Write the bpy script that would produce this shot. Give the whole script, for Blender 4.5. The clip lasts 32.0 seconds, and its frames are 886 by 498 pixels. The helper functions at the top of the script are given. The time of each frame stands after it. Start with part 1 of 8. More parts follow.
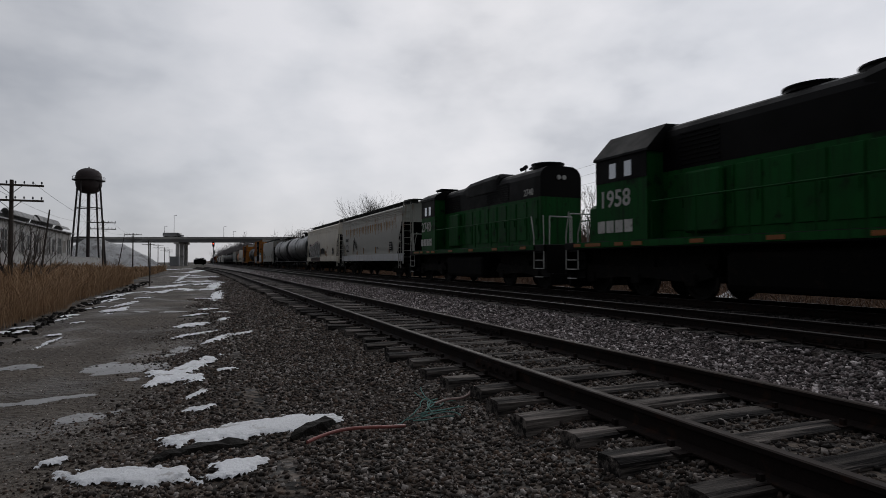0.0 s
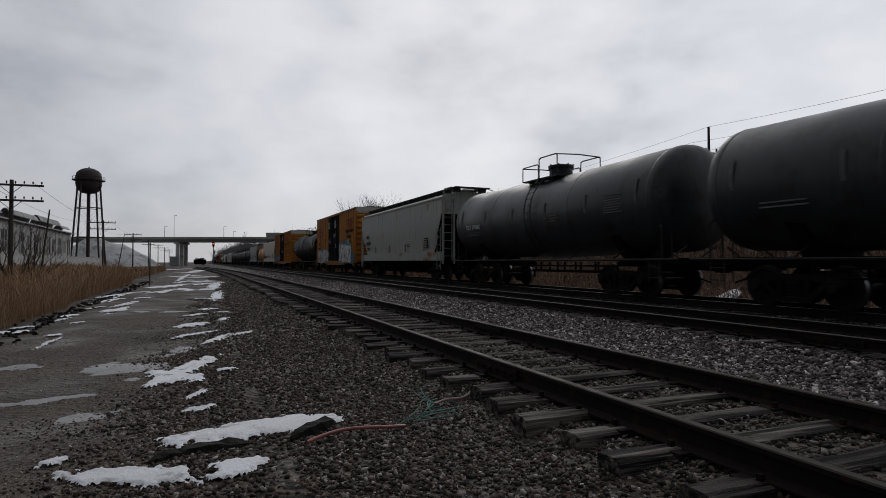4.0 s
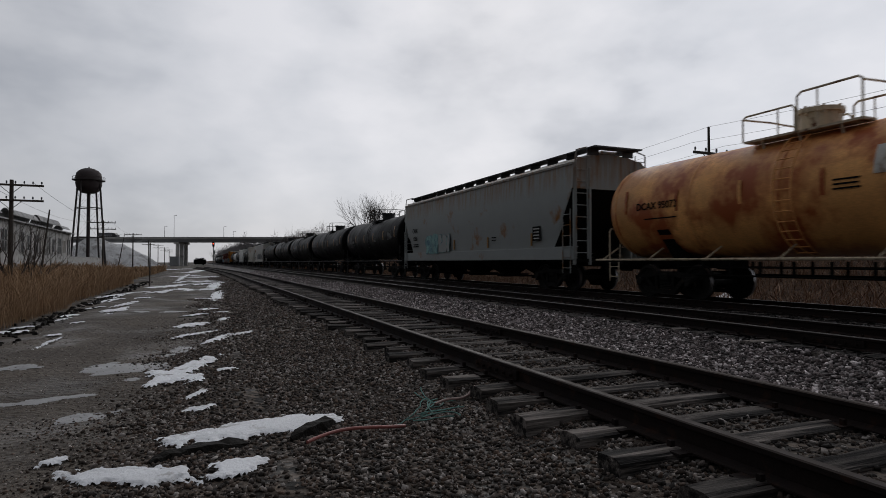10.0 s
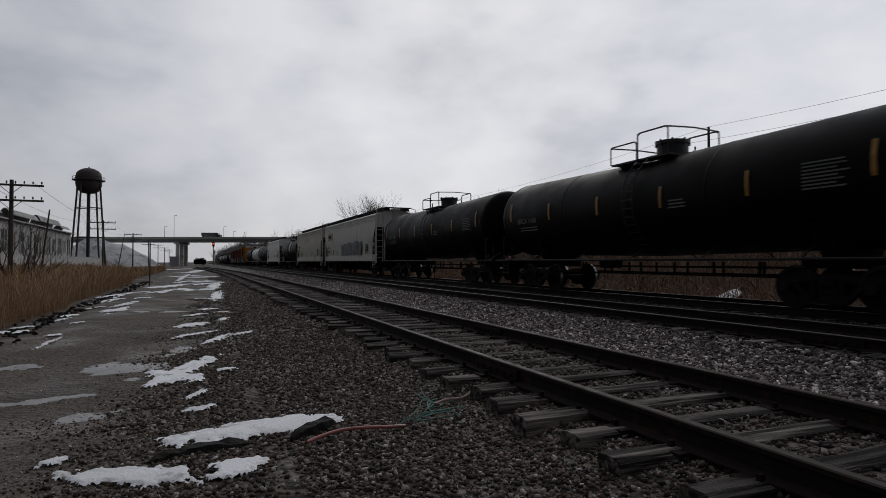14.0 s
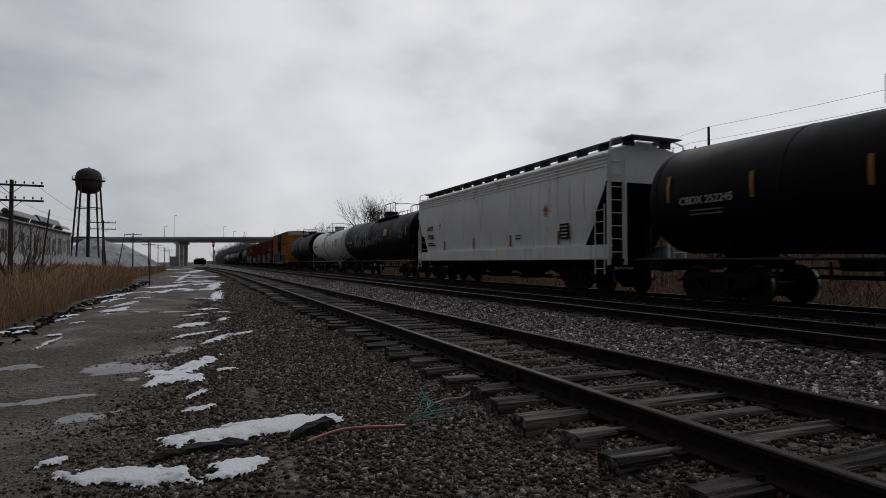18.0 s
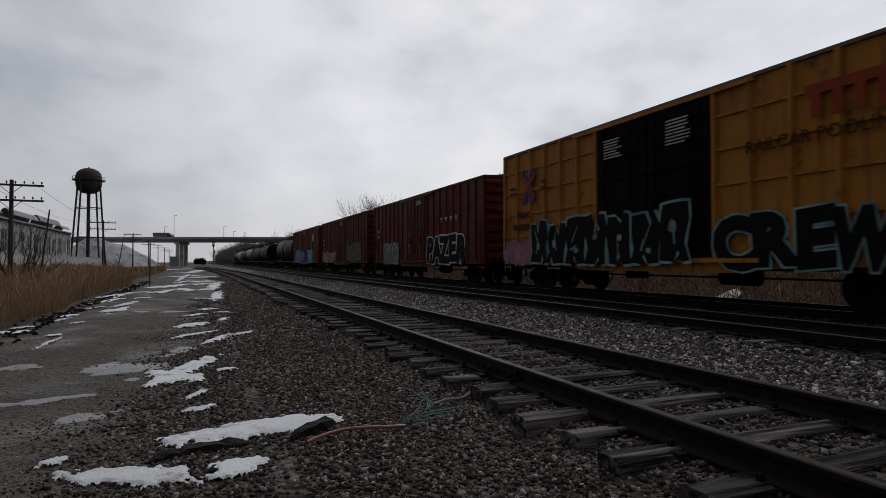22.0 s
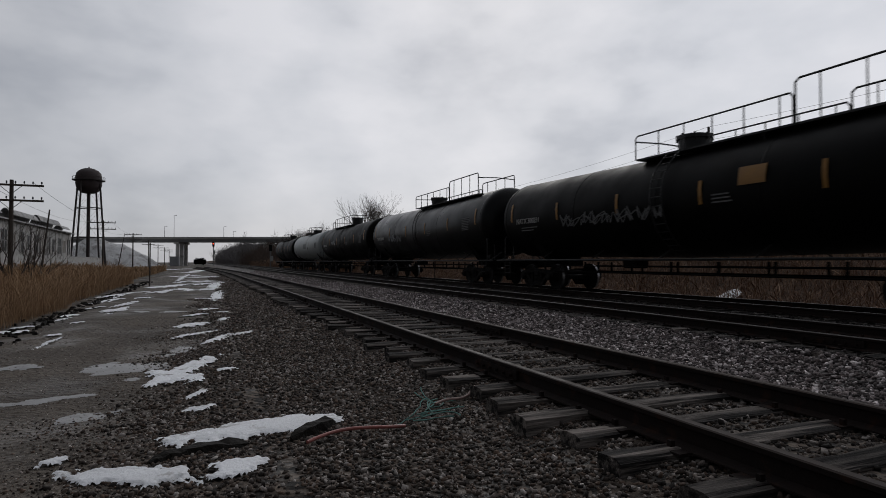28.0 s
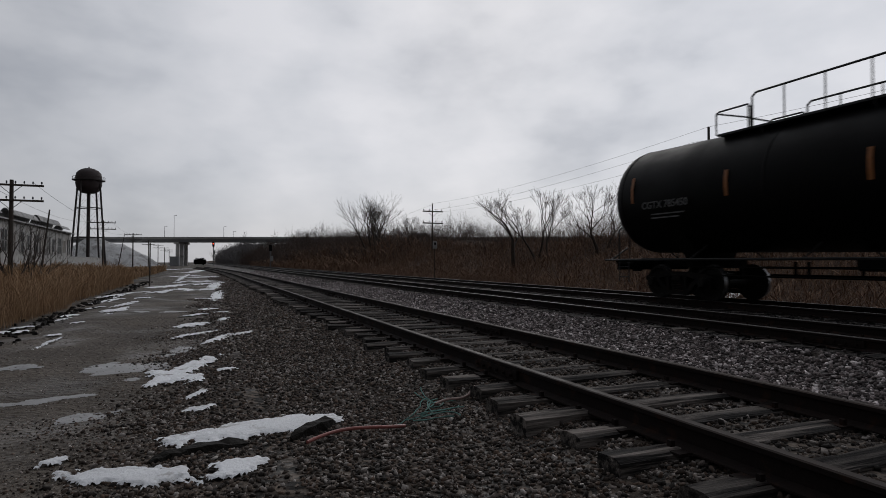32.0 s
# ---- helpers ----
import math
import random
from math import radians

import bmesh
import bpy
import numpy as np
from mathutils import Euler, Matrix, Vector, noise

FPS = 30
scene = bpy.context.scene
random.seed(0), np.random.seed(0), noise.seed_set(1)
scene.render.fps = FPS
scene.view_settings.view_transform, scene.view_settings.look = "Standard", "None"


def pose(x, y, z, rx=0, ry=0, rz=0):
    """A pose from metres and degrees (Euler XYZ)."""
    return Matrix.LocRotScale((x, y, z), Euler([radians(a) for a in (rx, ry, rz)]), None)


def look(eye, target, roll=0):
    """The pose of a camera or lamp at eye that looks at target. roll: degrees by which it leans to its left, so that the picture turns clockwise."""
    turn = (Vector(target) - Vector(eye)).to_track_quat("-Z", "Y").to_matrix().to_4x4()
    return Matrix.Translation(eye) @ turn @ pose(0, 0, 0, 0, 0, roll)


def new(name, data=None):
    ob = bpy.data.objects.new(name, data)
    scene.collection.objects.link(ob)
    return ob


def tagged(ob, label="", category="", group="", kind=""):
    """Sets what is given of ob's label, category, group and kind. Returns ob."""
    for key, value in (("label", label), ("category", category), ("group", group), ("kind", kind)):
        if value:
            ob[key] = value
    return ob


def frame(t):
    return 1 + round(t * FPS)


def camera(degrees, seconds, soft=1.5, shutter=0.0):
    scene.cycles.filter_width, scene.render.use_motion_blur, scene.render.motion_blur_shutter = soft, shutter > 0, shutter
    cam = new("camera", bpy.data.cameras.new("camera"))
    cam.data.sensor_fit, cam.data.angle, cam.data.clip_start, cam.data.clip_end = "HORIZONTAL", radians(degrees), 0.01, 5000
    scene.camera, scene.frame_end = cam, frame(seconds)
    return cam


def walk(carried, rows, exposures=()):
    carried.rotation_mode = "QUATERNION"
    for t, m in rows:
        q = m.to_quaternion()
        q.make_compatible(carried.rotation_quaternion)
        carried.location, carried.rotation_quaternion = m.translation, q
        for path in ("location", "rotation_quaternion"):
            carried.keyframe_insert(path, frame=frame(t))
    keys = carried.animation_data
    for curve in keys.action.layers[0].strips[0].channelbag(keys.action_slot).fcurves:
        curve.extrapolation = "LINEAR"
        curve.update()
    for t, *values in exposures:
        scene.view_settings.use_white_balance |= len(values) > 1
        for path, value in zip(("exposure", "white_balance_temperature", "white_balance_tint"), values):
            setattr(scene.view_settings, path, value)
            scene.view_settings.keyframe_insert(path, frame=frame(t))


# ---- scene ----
# Plan: y runs along the tracks towards the bridge, x across them, z = 0 at the rail heads of the main line.
EYE = (0.0, 0.0, 0.993)
SIDING_X, MAIN_NEAR_X, MAIN_FAR_X = 3.62, 8.82, 12.83
CLIP = 32.0

cam = camera(74.56, CLIP, soft=0.7, shutter=0.12)
view = pose(*EYE, 91.28, 0, -22.85)
walk(cam, [(0.0, view), (CLIP, view)], exposures=[(0.0, -0.02), (3.0, 0.0), (7.0, 0.03), (10.0, 0.0), (14.0, -0.05), (17.0, -0.03), (19.0, -0.03), (20.0, 0.0), (21.0, -0.08), (22.0, 0.0), (24.0, 0.03), (28.0, -0.07), (CLIP, -0.07)])


# ---- light ----
def make_world():
    world = bpy.data.worlds.new("overcast_sky")
    world.use_nodes = True
    scene.world = world
    nt = world.node_tree
    nt.nodes.clear()
    N, L = nt.nodes.new, nt.links.new
    out, bg = N("ShaderNodeOutputWorld"), N("ShaderNodeBackground")
    sky = N("ShaderNodeTexSky")
    sky.sky_type, sky.sun_disc = "NISHITA", False
    sky.sun_elevation, sky.sun_rotation = radians(27), radians(27)
    coord, sep = N("ShaderNodeTexCoord"), N("ShaderNodeSeparateXYZ")
    L(coord.outputs["Generated"], sep.inputs[0])

    def m(op, a, b):
        n = N("ShaderNodeMath")
        n.operation = op
        for i, v in enumerate((a, b)):
            if isinstance(v, (int, float)):
                n.inputs[i].default_value = v
            else:
                L(v, n.inputs[i])
        return n.outputs[0]

    flat = N("ShaderNodeCombineXYZ")
    L(sep.outputs[0], flat.inputs[0])
    L(sep.outputs[1], flat.inputs[1])
    L(m("MULTIPLY", sep.outputs[2], 1.9), flat.inputs[2])

    def cloud(scale, detail, seed):
        n = N("ShaderNodeTexNoise")
        n.noise_dimensions = "4D"
        n.inputs["Scale"].default_value, n.inputs["Detail"].default_value = scale, detail
        n.inputs["Roughness"].default_value, n.inputs["W"].default_value = 0.5, seed
        L(flat.outputs[0], n.inputs["Vector"])
        return n.outputs[0]

    both = m("ADD", m("MULTIPLY", cloud(2.6, 3, 3.1), 0.55), m("MULTIPLY", cloud(6.5, 4, 7.4), 0.45))
    ramp = N("ShaderNodeValToRGB")
    L(both, ramp.inputs[0])
    els = ramp.color_ramp.elements
    els[0].position, els[0].color = 0.38, (0.455, 0.475, 0.525, 1)
    els[1].position, els[1].color = 0.60, (0.685, 0.69, 0.73, 1)
    mid = els.new(0.48)
    mid.color = (0.585, 0.60, 0.645, 1)
    # the veiled sun stands beyond the train: the sky is brightest there and dull behind the camera
    toward = N("ShaderNodeVectorMath")
    toward.operation = "DOT_PRODUCT"
    L(coord.outputs["Generated"], toward.inputs[0])
    toward.inputs[1].default_value = Vector((0.70, 0.62, 0.36)).normalized()
    fade = N("ShaderNodeMapRange")
    fade.interpolation_type = "SMOOTHSTEP"
    for i, v in zip((1, 2, 3, 4), (-0.30, 1.0, 0.20, 1.09)):
        fade.inputs[i].default_value = v
    L(toward.outputs["Value"], fade.inputs[0])
    dim = N("ShaderNodeVectorMath")
    dim.operation = "SCALE"
    L(ramp.outputs[0], dim.inputs[0])
    low = N("ShaderNodeMapRange")
    for i, v in zip((1, 2, 3, 4), (0.0, 0.16, 0.90, 1.0)):
        low.inputs[i].default_value = v
    L(sep.outputs[2], low.inputs[0])
    L(m("MULTIPLY", fade.outputs[0], low.outputs[0]), dim.inputs["Scale"])
    mix = N("ShaderNodeMix")
    mix.data_type = "RGBA"
    mix.inputs[0].default_value = 0.004
    L(dim.outputs[0], mix.inputs[6])
    L(sky.outputs[0], mix.inputs[7])
    L(mix.outputs[2], bg.inputs["Color"])
    bg.inputs["Strength"].default_value = 1.0
    L(bg.outputs[0], out.inputs[0])


make_world()
sun = new("sun", bpy.data.lights.new("sun", "SUN"))
sun.data.energy, sun.data.angle, sun.data.color = 0.25, radians(25), (1.0, 0.96, 0.9)
sun.matrix_world = look((20, 40, 50), (0, 0, 27.5))


# ---- materials ----
MATS = {}


def mat(name, color, rough=0.7, metal=0.0, var=0.25, scale=3.0, bump=0.15, grain=60.0, dirt=None, dirt_amount=0.0, streak=0.0,
        tint=0.12, spec=0.5, stretch=(1, 1, 1), runs_from=None):
    """Paint, metal, wood or stone: a base colour with stains at a large scale, grain at a small one, dirt or rust and streaks."""
    if name in MATS:
        return MATS[name]
    mt = bpy.data.materials.new(name)
    mt.use_nodes = True
    nt = mt.node_tree
    N, L = nt.nodes.new, nt.links.new
    bsdf = nt.nodes["Principled BSDF"]
    coord, info = N("ShaderNodeTexCoord"), N("ShaderNodeObjectInfo")
    mp = N("ShaderNodeMapping")
    mp.inputs["Scale"].default_value = stretch
    L(coord.outputs["Object"], mp.inputs[0])
    add = N("ShaderNodeVectorMath")
    add.operation = "MULTIPLY_ADD"
    L(info.outputs["Random"], add.inputs[0])
    add.inputs[1].default_value = (37, 53, 71)
    L(mp.outputs[0], add.inputs[2])

    def noise_tex(sc, detail, vec=None):
        n = N("ShaderNodeTexNoise")
        n.inputs["Scale"].default_value, n.inputs["Detail"].default_value = sc, detail
        n.inputs["Roughness"].default_value = 0.62
        L(vec or add.outputs[0], n.inputs["Vector"])
        return n.outputs[0]

    def remap(v, a, b, lo, hi):
        n = N("ShaderNodeMapRange")
        for i, x in zip((1, 2, 3, 4), (a, b, lo, hi)):
            n.inputs[i].default_value = x
        L(v, n.inputs[0])
        return n.outputs[0]

    def mul(a, b):
        n = N("ShaderNodeMath")
        n.operation = "MULTIPLY"
        L(a, n.inputs[0])
        L(b, n.inputs[1])
        return n.outputs[0]

    big, small = noise_tex(scale, 4), noise_tex(grain, 3)
    tone = mul(remap(big, 0.3, 0.7, 1 - var, 1 + var), remap(small, 0.3, 0.7, 1 - var * 0.6, 1 + var * 0.6))
    tone = mul(tone, remap(info.outputs["Random"], 0, 1, 1 - tint, 1 + tint))
    hsv = N("ShaderNodeHueSaturation")
    hsv.inputs["Color"].default_value = (*color, 1)
    L(tone, hsv.inputs["Value"])
    col = hsv.outputs[0]
    if dirt:
        edge = noise_tex(scale * 1.7, 7)
        cover = remap(edge, 0.66 - dirt_amount * 0.42, 0.74 - dirt_amount * 0.30, 0, 1)
        if streak:
            sm = N("ShaderNodeMapping")
            sm.inputs["Scale"].default_value = (6, 6, 0.35)
            L(add.outputs[0], sm.inputs[0])
            runs = remap(noise_tex(1.1, 5, sm.outputs[0]), 0.62 - streak * 0.3, 0.80 - streak * 0.2, 0, 0.8)
            if runs_from:
                # rust that bleeds down from the roof edge
                sz = N("ShaderNodeSeparateXYZ")
                L(coord.outputs["Object"], sz.inputs[0])
                runs = mul(runs, remap(sz.outputs[2], *runs_from, 0, 1))
            mx = N("ShaderNodeMath")
            mx.operation = "MAXIMUM"
            L(cover, mx.inputs[0])
            L(runs, mx.inputs[1])
            cover = mx.outputs[0]
        mix = N("ShaderNodeMix")
        mix.data_type = "RGBA"
        L(cover, mix.inputs[0])
        L(col, mix.inputs[6])
        mix.inputs[7].default_value = (*dirt, 1)
        col = mix.outputs[2]
    L(col, bsdf.inputs["Base Color"])
    L(remap(big, 0.3, 0.7, max(rough - 0.12, 0.05), min(rough + 0.12, 1)), bsdf.inputs["Roughness"])
    bsdf.inputs["Metallic"].default_value = metal
    bsdf.inputs["Specular IOR Level"].default_value = spec
    if bump:
        bm = N("ShaderNodeBump")
        bm.inputs["Strength"].default_value, bm.inputs["Distance"].default_value = bump, 0.02
        L(small, bm.inputs["Height"])
        L(bm.outputs[0], bsdf.inputs["Normal"])
    MATS[name] = mt
    return mt


def glow(name, color, strength):
    mt = bpy.data.materials.new(name)
    mt.use_nodes = True
    b = mt.node_tree.nodes["Principled BSDF"]
    b.inputs["Base Color"].default_value = (*color, 1)
    b.inputs["Emission Color"].default_value, b.inputs["Emission Strength"].default_value = (*color, 1), strength
    return mt


RUST = (0.13, 0.05, 0.022)
GRIME = (0.035, 0.03, 0.027)
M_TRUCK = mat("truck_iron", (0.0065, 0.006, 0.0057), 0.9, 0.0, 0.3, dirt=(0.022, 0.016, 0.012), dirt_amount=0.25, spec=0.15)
M_WHEEL = mat("wheel_steel", (0.014, 0.013, 0.012), 0.8, 0.2, 0.2, spec=0.2)
M_TREAD = mat("bright_tread", (0.30, 0.30, 0.31), 0.35, 0.9, 0.1)
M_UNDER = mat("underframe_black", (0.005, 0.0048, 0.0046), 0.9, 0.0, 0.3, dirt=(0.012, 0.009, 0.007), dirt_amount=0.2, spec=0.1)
M_BLACK = mat("black_tank_paint", (0.0022, 0.0022, 0.0024), 0.5, 0.0, 0.25, 0.8, 0.03, 40, (0.004, 0.0034, 0.003), 0.25, 0.2, spec=0.075)
M_RAILING = mat("railing_black", (0.010, 0.010, 0.0105), 0.6, 0.0, 0.2)
M_WHITE = mat("stencil_white", (0.42, 0.42, 0.41), 0.7, 0, 0.2, 4, 0, dirt=(0.2, 0.19, 0.18), dirt_amount=0.3)
M_DIM = mat("faded_stencil", (0.11, 0.11, 0.11), 0.7, 0, 0.25, 4, 0)
M_YELLOW = mat("reflector_yellow", (0.27, 0.125, 0.012), 0.45, 0, 0.15, 4, 0)
M_INK = mat("stencil_black", (0.008, 0.008, 0.008), 0.8, 0, 0.2, 4, 0, spec=0.1)
M_ORANGE = mat("reflector_orange", (0.27, 0.09, 0.014), 0.5, 0, 0.2, 4, 0)


# ---- mesh helpers ----
def box(bm, cx, cy, cz, sx, sy, sz):
    """An upright box with its middle at c."""
    v = [bm.verts.new((cx + i * sx / 2, cy + j * sy / 2, cz + k * sz / 2)) for k in (-1, 1) for j in (-1, 1) for i in (-1, 1)]
    for f in ((0, 2, 3, 1), (4, 5, 7, 6), (0, 1, 5, 4), (2, 6, 7, 3), (0, 4, 6, 2), (1, 3, 7, 5)):
        bm.faces.new([v[i] for i in f])
    return v


def rbox(bm, cx, cy, cz, sx, sy, sz, r=0.02, seg=1):
    """A box with bevelled edges."""
    v = box(bm, cx, cy, cz, sx, sy, sz)
    edges = {e for q in v for e in q.link_edges}
    bmesh.ops.bevel(bm, geom=list(edges), offset=r, segments=seg, affect="EDGES", profile=0.5)


def rod(bm, p, q, r, n=6, r2=None, caps=True):
    """A round bar from p to q, tapered to r2."""
    p, q = Vector(p), Vector(q)
    d = (q - p).normalized()
    a = d.orthogonal().normalized()
    b = d.cross(a)
    r2 = r if r2 is None else r2
    rings = []
    for c, rr in ((p, r), (q, r2)):
        rings.append([bm.verts.new(c + (a * math.cos(2 * math.pi * i / n) + b * math.sin(2 * math.pi * i / n)) * rr) for i in range(n)])
    for i in range(n):
        bm.faces.new((rings[0][i], rings[0][(i + 1) % n], rings[1][(i + 1) % n], rings[1][i]))
    if caps:
        bm.faces.new(rings[0][::-1])
        bm.faces.new(rings[1])


def tube(bm, pts, r, n=8):
    """One smooth round tube along pts."""
    pts = [Vector(p) for p in pts]
    rings = []
    for k, p in enumerate(pts):
        d = (pts[min(k + 1, len(pts) - 1)] - pts[max(k - 1, 0)]).normalized()
        a = d.cross(Vector((0.1, 0.2, 1.0))).normalized()
        b = d.cross(a)
        rings.append([p + (a * math.cos(2 * math.pi * i / n) + b * math.sin(2 * math.pi * i / n)) * r for i in range(n)])
    loft(bm, rings)


def pipe(bm, pts, r, n=6):
    for p, q in zip(pts, pts[1:]):
        rod(bm, p, q, r, n)


def loft(bm, rings, close=True, caps=True):
    """Skin through rings of points of one length."""
    vs = [[bm.verts.new(p) for p in ring] for ring in rings]
    n = len(vs[0])
    for a, b in zip(vs, vs[1:]):
        for i in range(n if close else n - 1):
            bm.faces.new((a[i], a[(i + 1) % n], b[(i + 1) % n], b[i]))
    if caps:
        bm.faces.new(vs[0][::-1])
        bm.faces.new(vs[-1])


def prism_x(bm, pts, x0, x1):
    """A plate of outline pts (y, z) between x0 and x1."""
    loft(bm, [[(x0, y, z) for y, z in pts], [(x1, y, z) for y, z in pts]])


def finish(bm, name, material, smooth=False):
    bmesh.ops.recalc_face_normals(bm, faces=bm.faces)
    me = bpy.data.meshes.new(name)
    bm.to_mesh(me)
    bm.free()
    for m in material if isinstance(material, (list, tuple)) else [material]:
        me.materials.append(m)
    if smooth:
        me.shade_smooth()
        me.set_sharp_from_angle(angle=radians(35))
    return me


def part(name, bm, material, parent=None, label="", smooth=False, at=None):
    """One mesh object, under a thing or a part. bm: a bmesh, or a mesh that is shared."""
    me = bm if isinstance(bm, bpy.types.Mesh) else finish(bm, name, material, smooth)
    ob = new(name, me)
    ob.parent = parent
    if at is not None:
        ob.matrix_parent_inverse = at
    if label:
        ob["label"] = label
    return ob


def thing(name, label, category, group="", at=None):
    ob = new(name)
    ob.empty_display_size = 0.3
    tagged(ob, label, category, group)
    if at is not None:
        ob.matrix_basis = at
    return ob


def mesh_of(name, verts, faces, material, smooth=False):
    me = bpy.data.meshes.new(name)
    me.from_pydata(verts, [], faces)
    me.materials.append(material)
    if smooth:
        me.shade_smooth()
    return me


WORDS = {}


def lettering(text, size, material, bold=0.0):
    """Letters as a thin mesh, its middle at the origin, in the xy plane."""
    key = (text, size, material.name, bold)
    if key not in WORDS:
        cu = bpy.data.curves.new("letters", "FONT")
        cu.body, cu.size, cu.align_x, cu.align_y = text, size, "CENTER", "CENTER"
        cu.extrude, cu.offset, cu.resolution_u = 0.004, bold, 3
        ob = new("letters", cu)
        bpy.context.view_layer.update()
        me = bpy.data.meshes.new_from_object(ob.evaluated_get(bpy.context.evaluated_depsgraph_get()))
        bpy.data.objects.remove(ob)
        me.materials.clear()
        me.materials.append(material)
        WORDS[key] = me
    return WORDS[key]


def on_side(a, x, z, lean=0.0):
    """A frame on a car's side that faces the camera: its x runs to the front of the train, its y up."""
    return Matrix.Translation((x, -a, z)) @ Matrix(((0, 0, -1, 0), (-1, 0, 0, 0), (0, 1, 0, 0), (0, 0, 0, 1))) @ Matrix.Rotation(lean, 4, "X")


def side_text(car, text, size, a, z, x, material=M_WHITE, bold=0.0, name="lettering", lean=0.0):
    return part(name, lettering(text, size, material, bold), None, car, at=on_side(a, x, z, lean))


def side_bars(car, a, z, x, w, rows, pitch, h, material=M_WHITE, seed=1, name="stencil_line", lean=0.0):
    """Lines of writing too small to read, as plain bars."""
    rnd = random.Random(seed)
    for i in range(rows):
        ww = w * rnd.uniform(0.7, 1.0)
        bm = bmesh.new()
        box(bm, (ww - w) / 2, -i * pitch, 0, ww, h, 0.006)
        part(name, bm, material, car, at=on_side(a, x, z, lean))


def ladder(bm, a, x, z0, z1, w=0.42, n=None, r=0.014, along=True):
    """Two uprights and rungs on a car's side (along) or end."""
    n = n or max(2, round((z1 - z0) / 0.38))
    def p(d, z):
        return (x, -(a + d), z) if along else (x + d, -a, z)
    for d in (-w / 2, w / 2):
        rod(bm, p(d, z0), p(d, z1), r * 1.3, 5)
    for i in range(n):
        z = z0 + (z1 - z0) * (i + 0.5) / n
        rod(bm, p(-w / 2, z), p(w / 2, z), r, 5)


# ---- the ground ----
def lerp_table(x, table):
    for (x0, z0), (x1, z1) in zip(table, table[1:]):
        if x <= x1:
            q = max(0.0, min(1.0, (x - x0) / (x1 - x0)))
            return z0 + (z1 - z0) * q
    return table[-1][1]


PROFILE = [(-40, -0.75), (-14, -0.62), (-6, -0.52), (-4.2, -0.46), (-3.0, -0.40), (-2.6, -0.37), (0.4, -0.37), (1.6, -0.37), (2.3, -0.30), (2.6, -0.23), (2.9, -0.22), (3.05, -0.207), (4.2, -0.207), (4.4, -0.22), (4.7, -0.22),
           (5.4, -0.30), (6.4, -0.36), (7.0, -0.28), (7.5, -0.20), (14.3, -0.20), (15.2, -0.42), (16.6, -0.66), (18.6, -0.62), (20.5, 0.0), (25.0, 2.1), (30.0, 2.9), (60.0, 3.0), (200, 2.5)]


def ground_z(x, y):
    z = lerp_table(x, PROFILE)
    wob = noise.noise((x * 0.35, y * 0.35, 0.0)) * 0.05 + noise.noise((x * 1.7, y * 1.7, 4.0)) * 0.016
    if 2.4 < x < 4.9 or 7.4 < x < 14.4:
        wob *= 0.3
    if x > 18:
        z += max(0.0, z) * 0.42 * min(1.0, max(0.0, (y - 45) / 55))
        wob += noise.noise((x * 0.12, y * 0.12, 9.0)) * 0.5 * min(1, (x - 18) / 5)
    if x < -4:
        wob += noise.noise((x * 0.1, y * 0.1, 2.0)) * 0.15 * min(1, (-4 - x) / 4)
    return z + wob


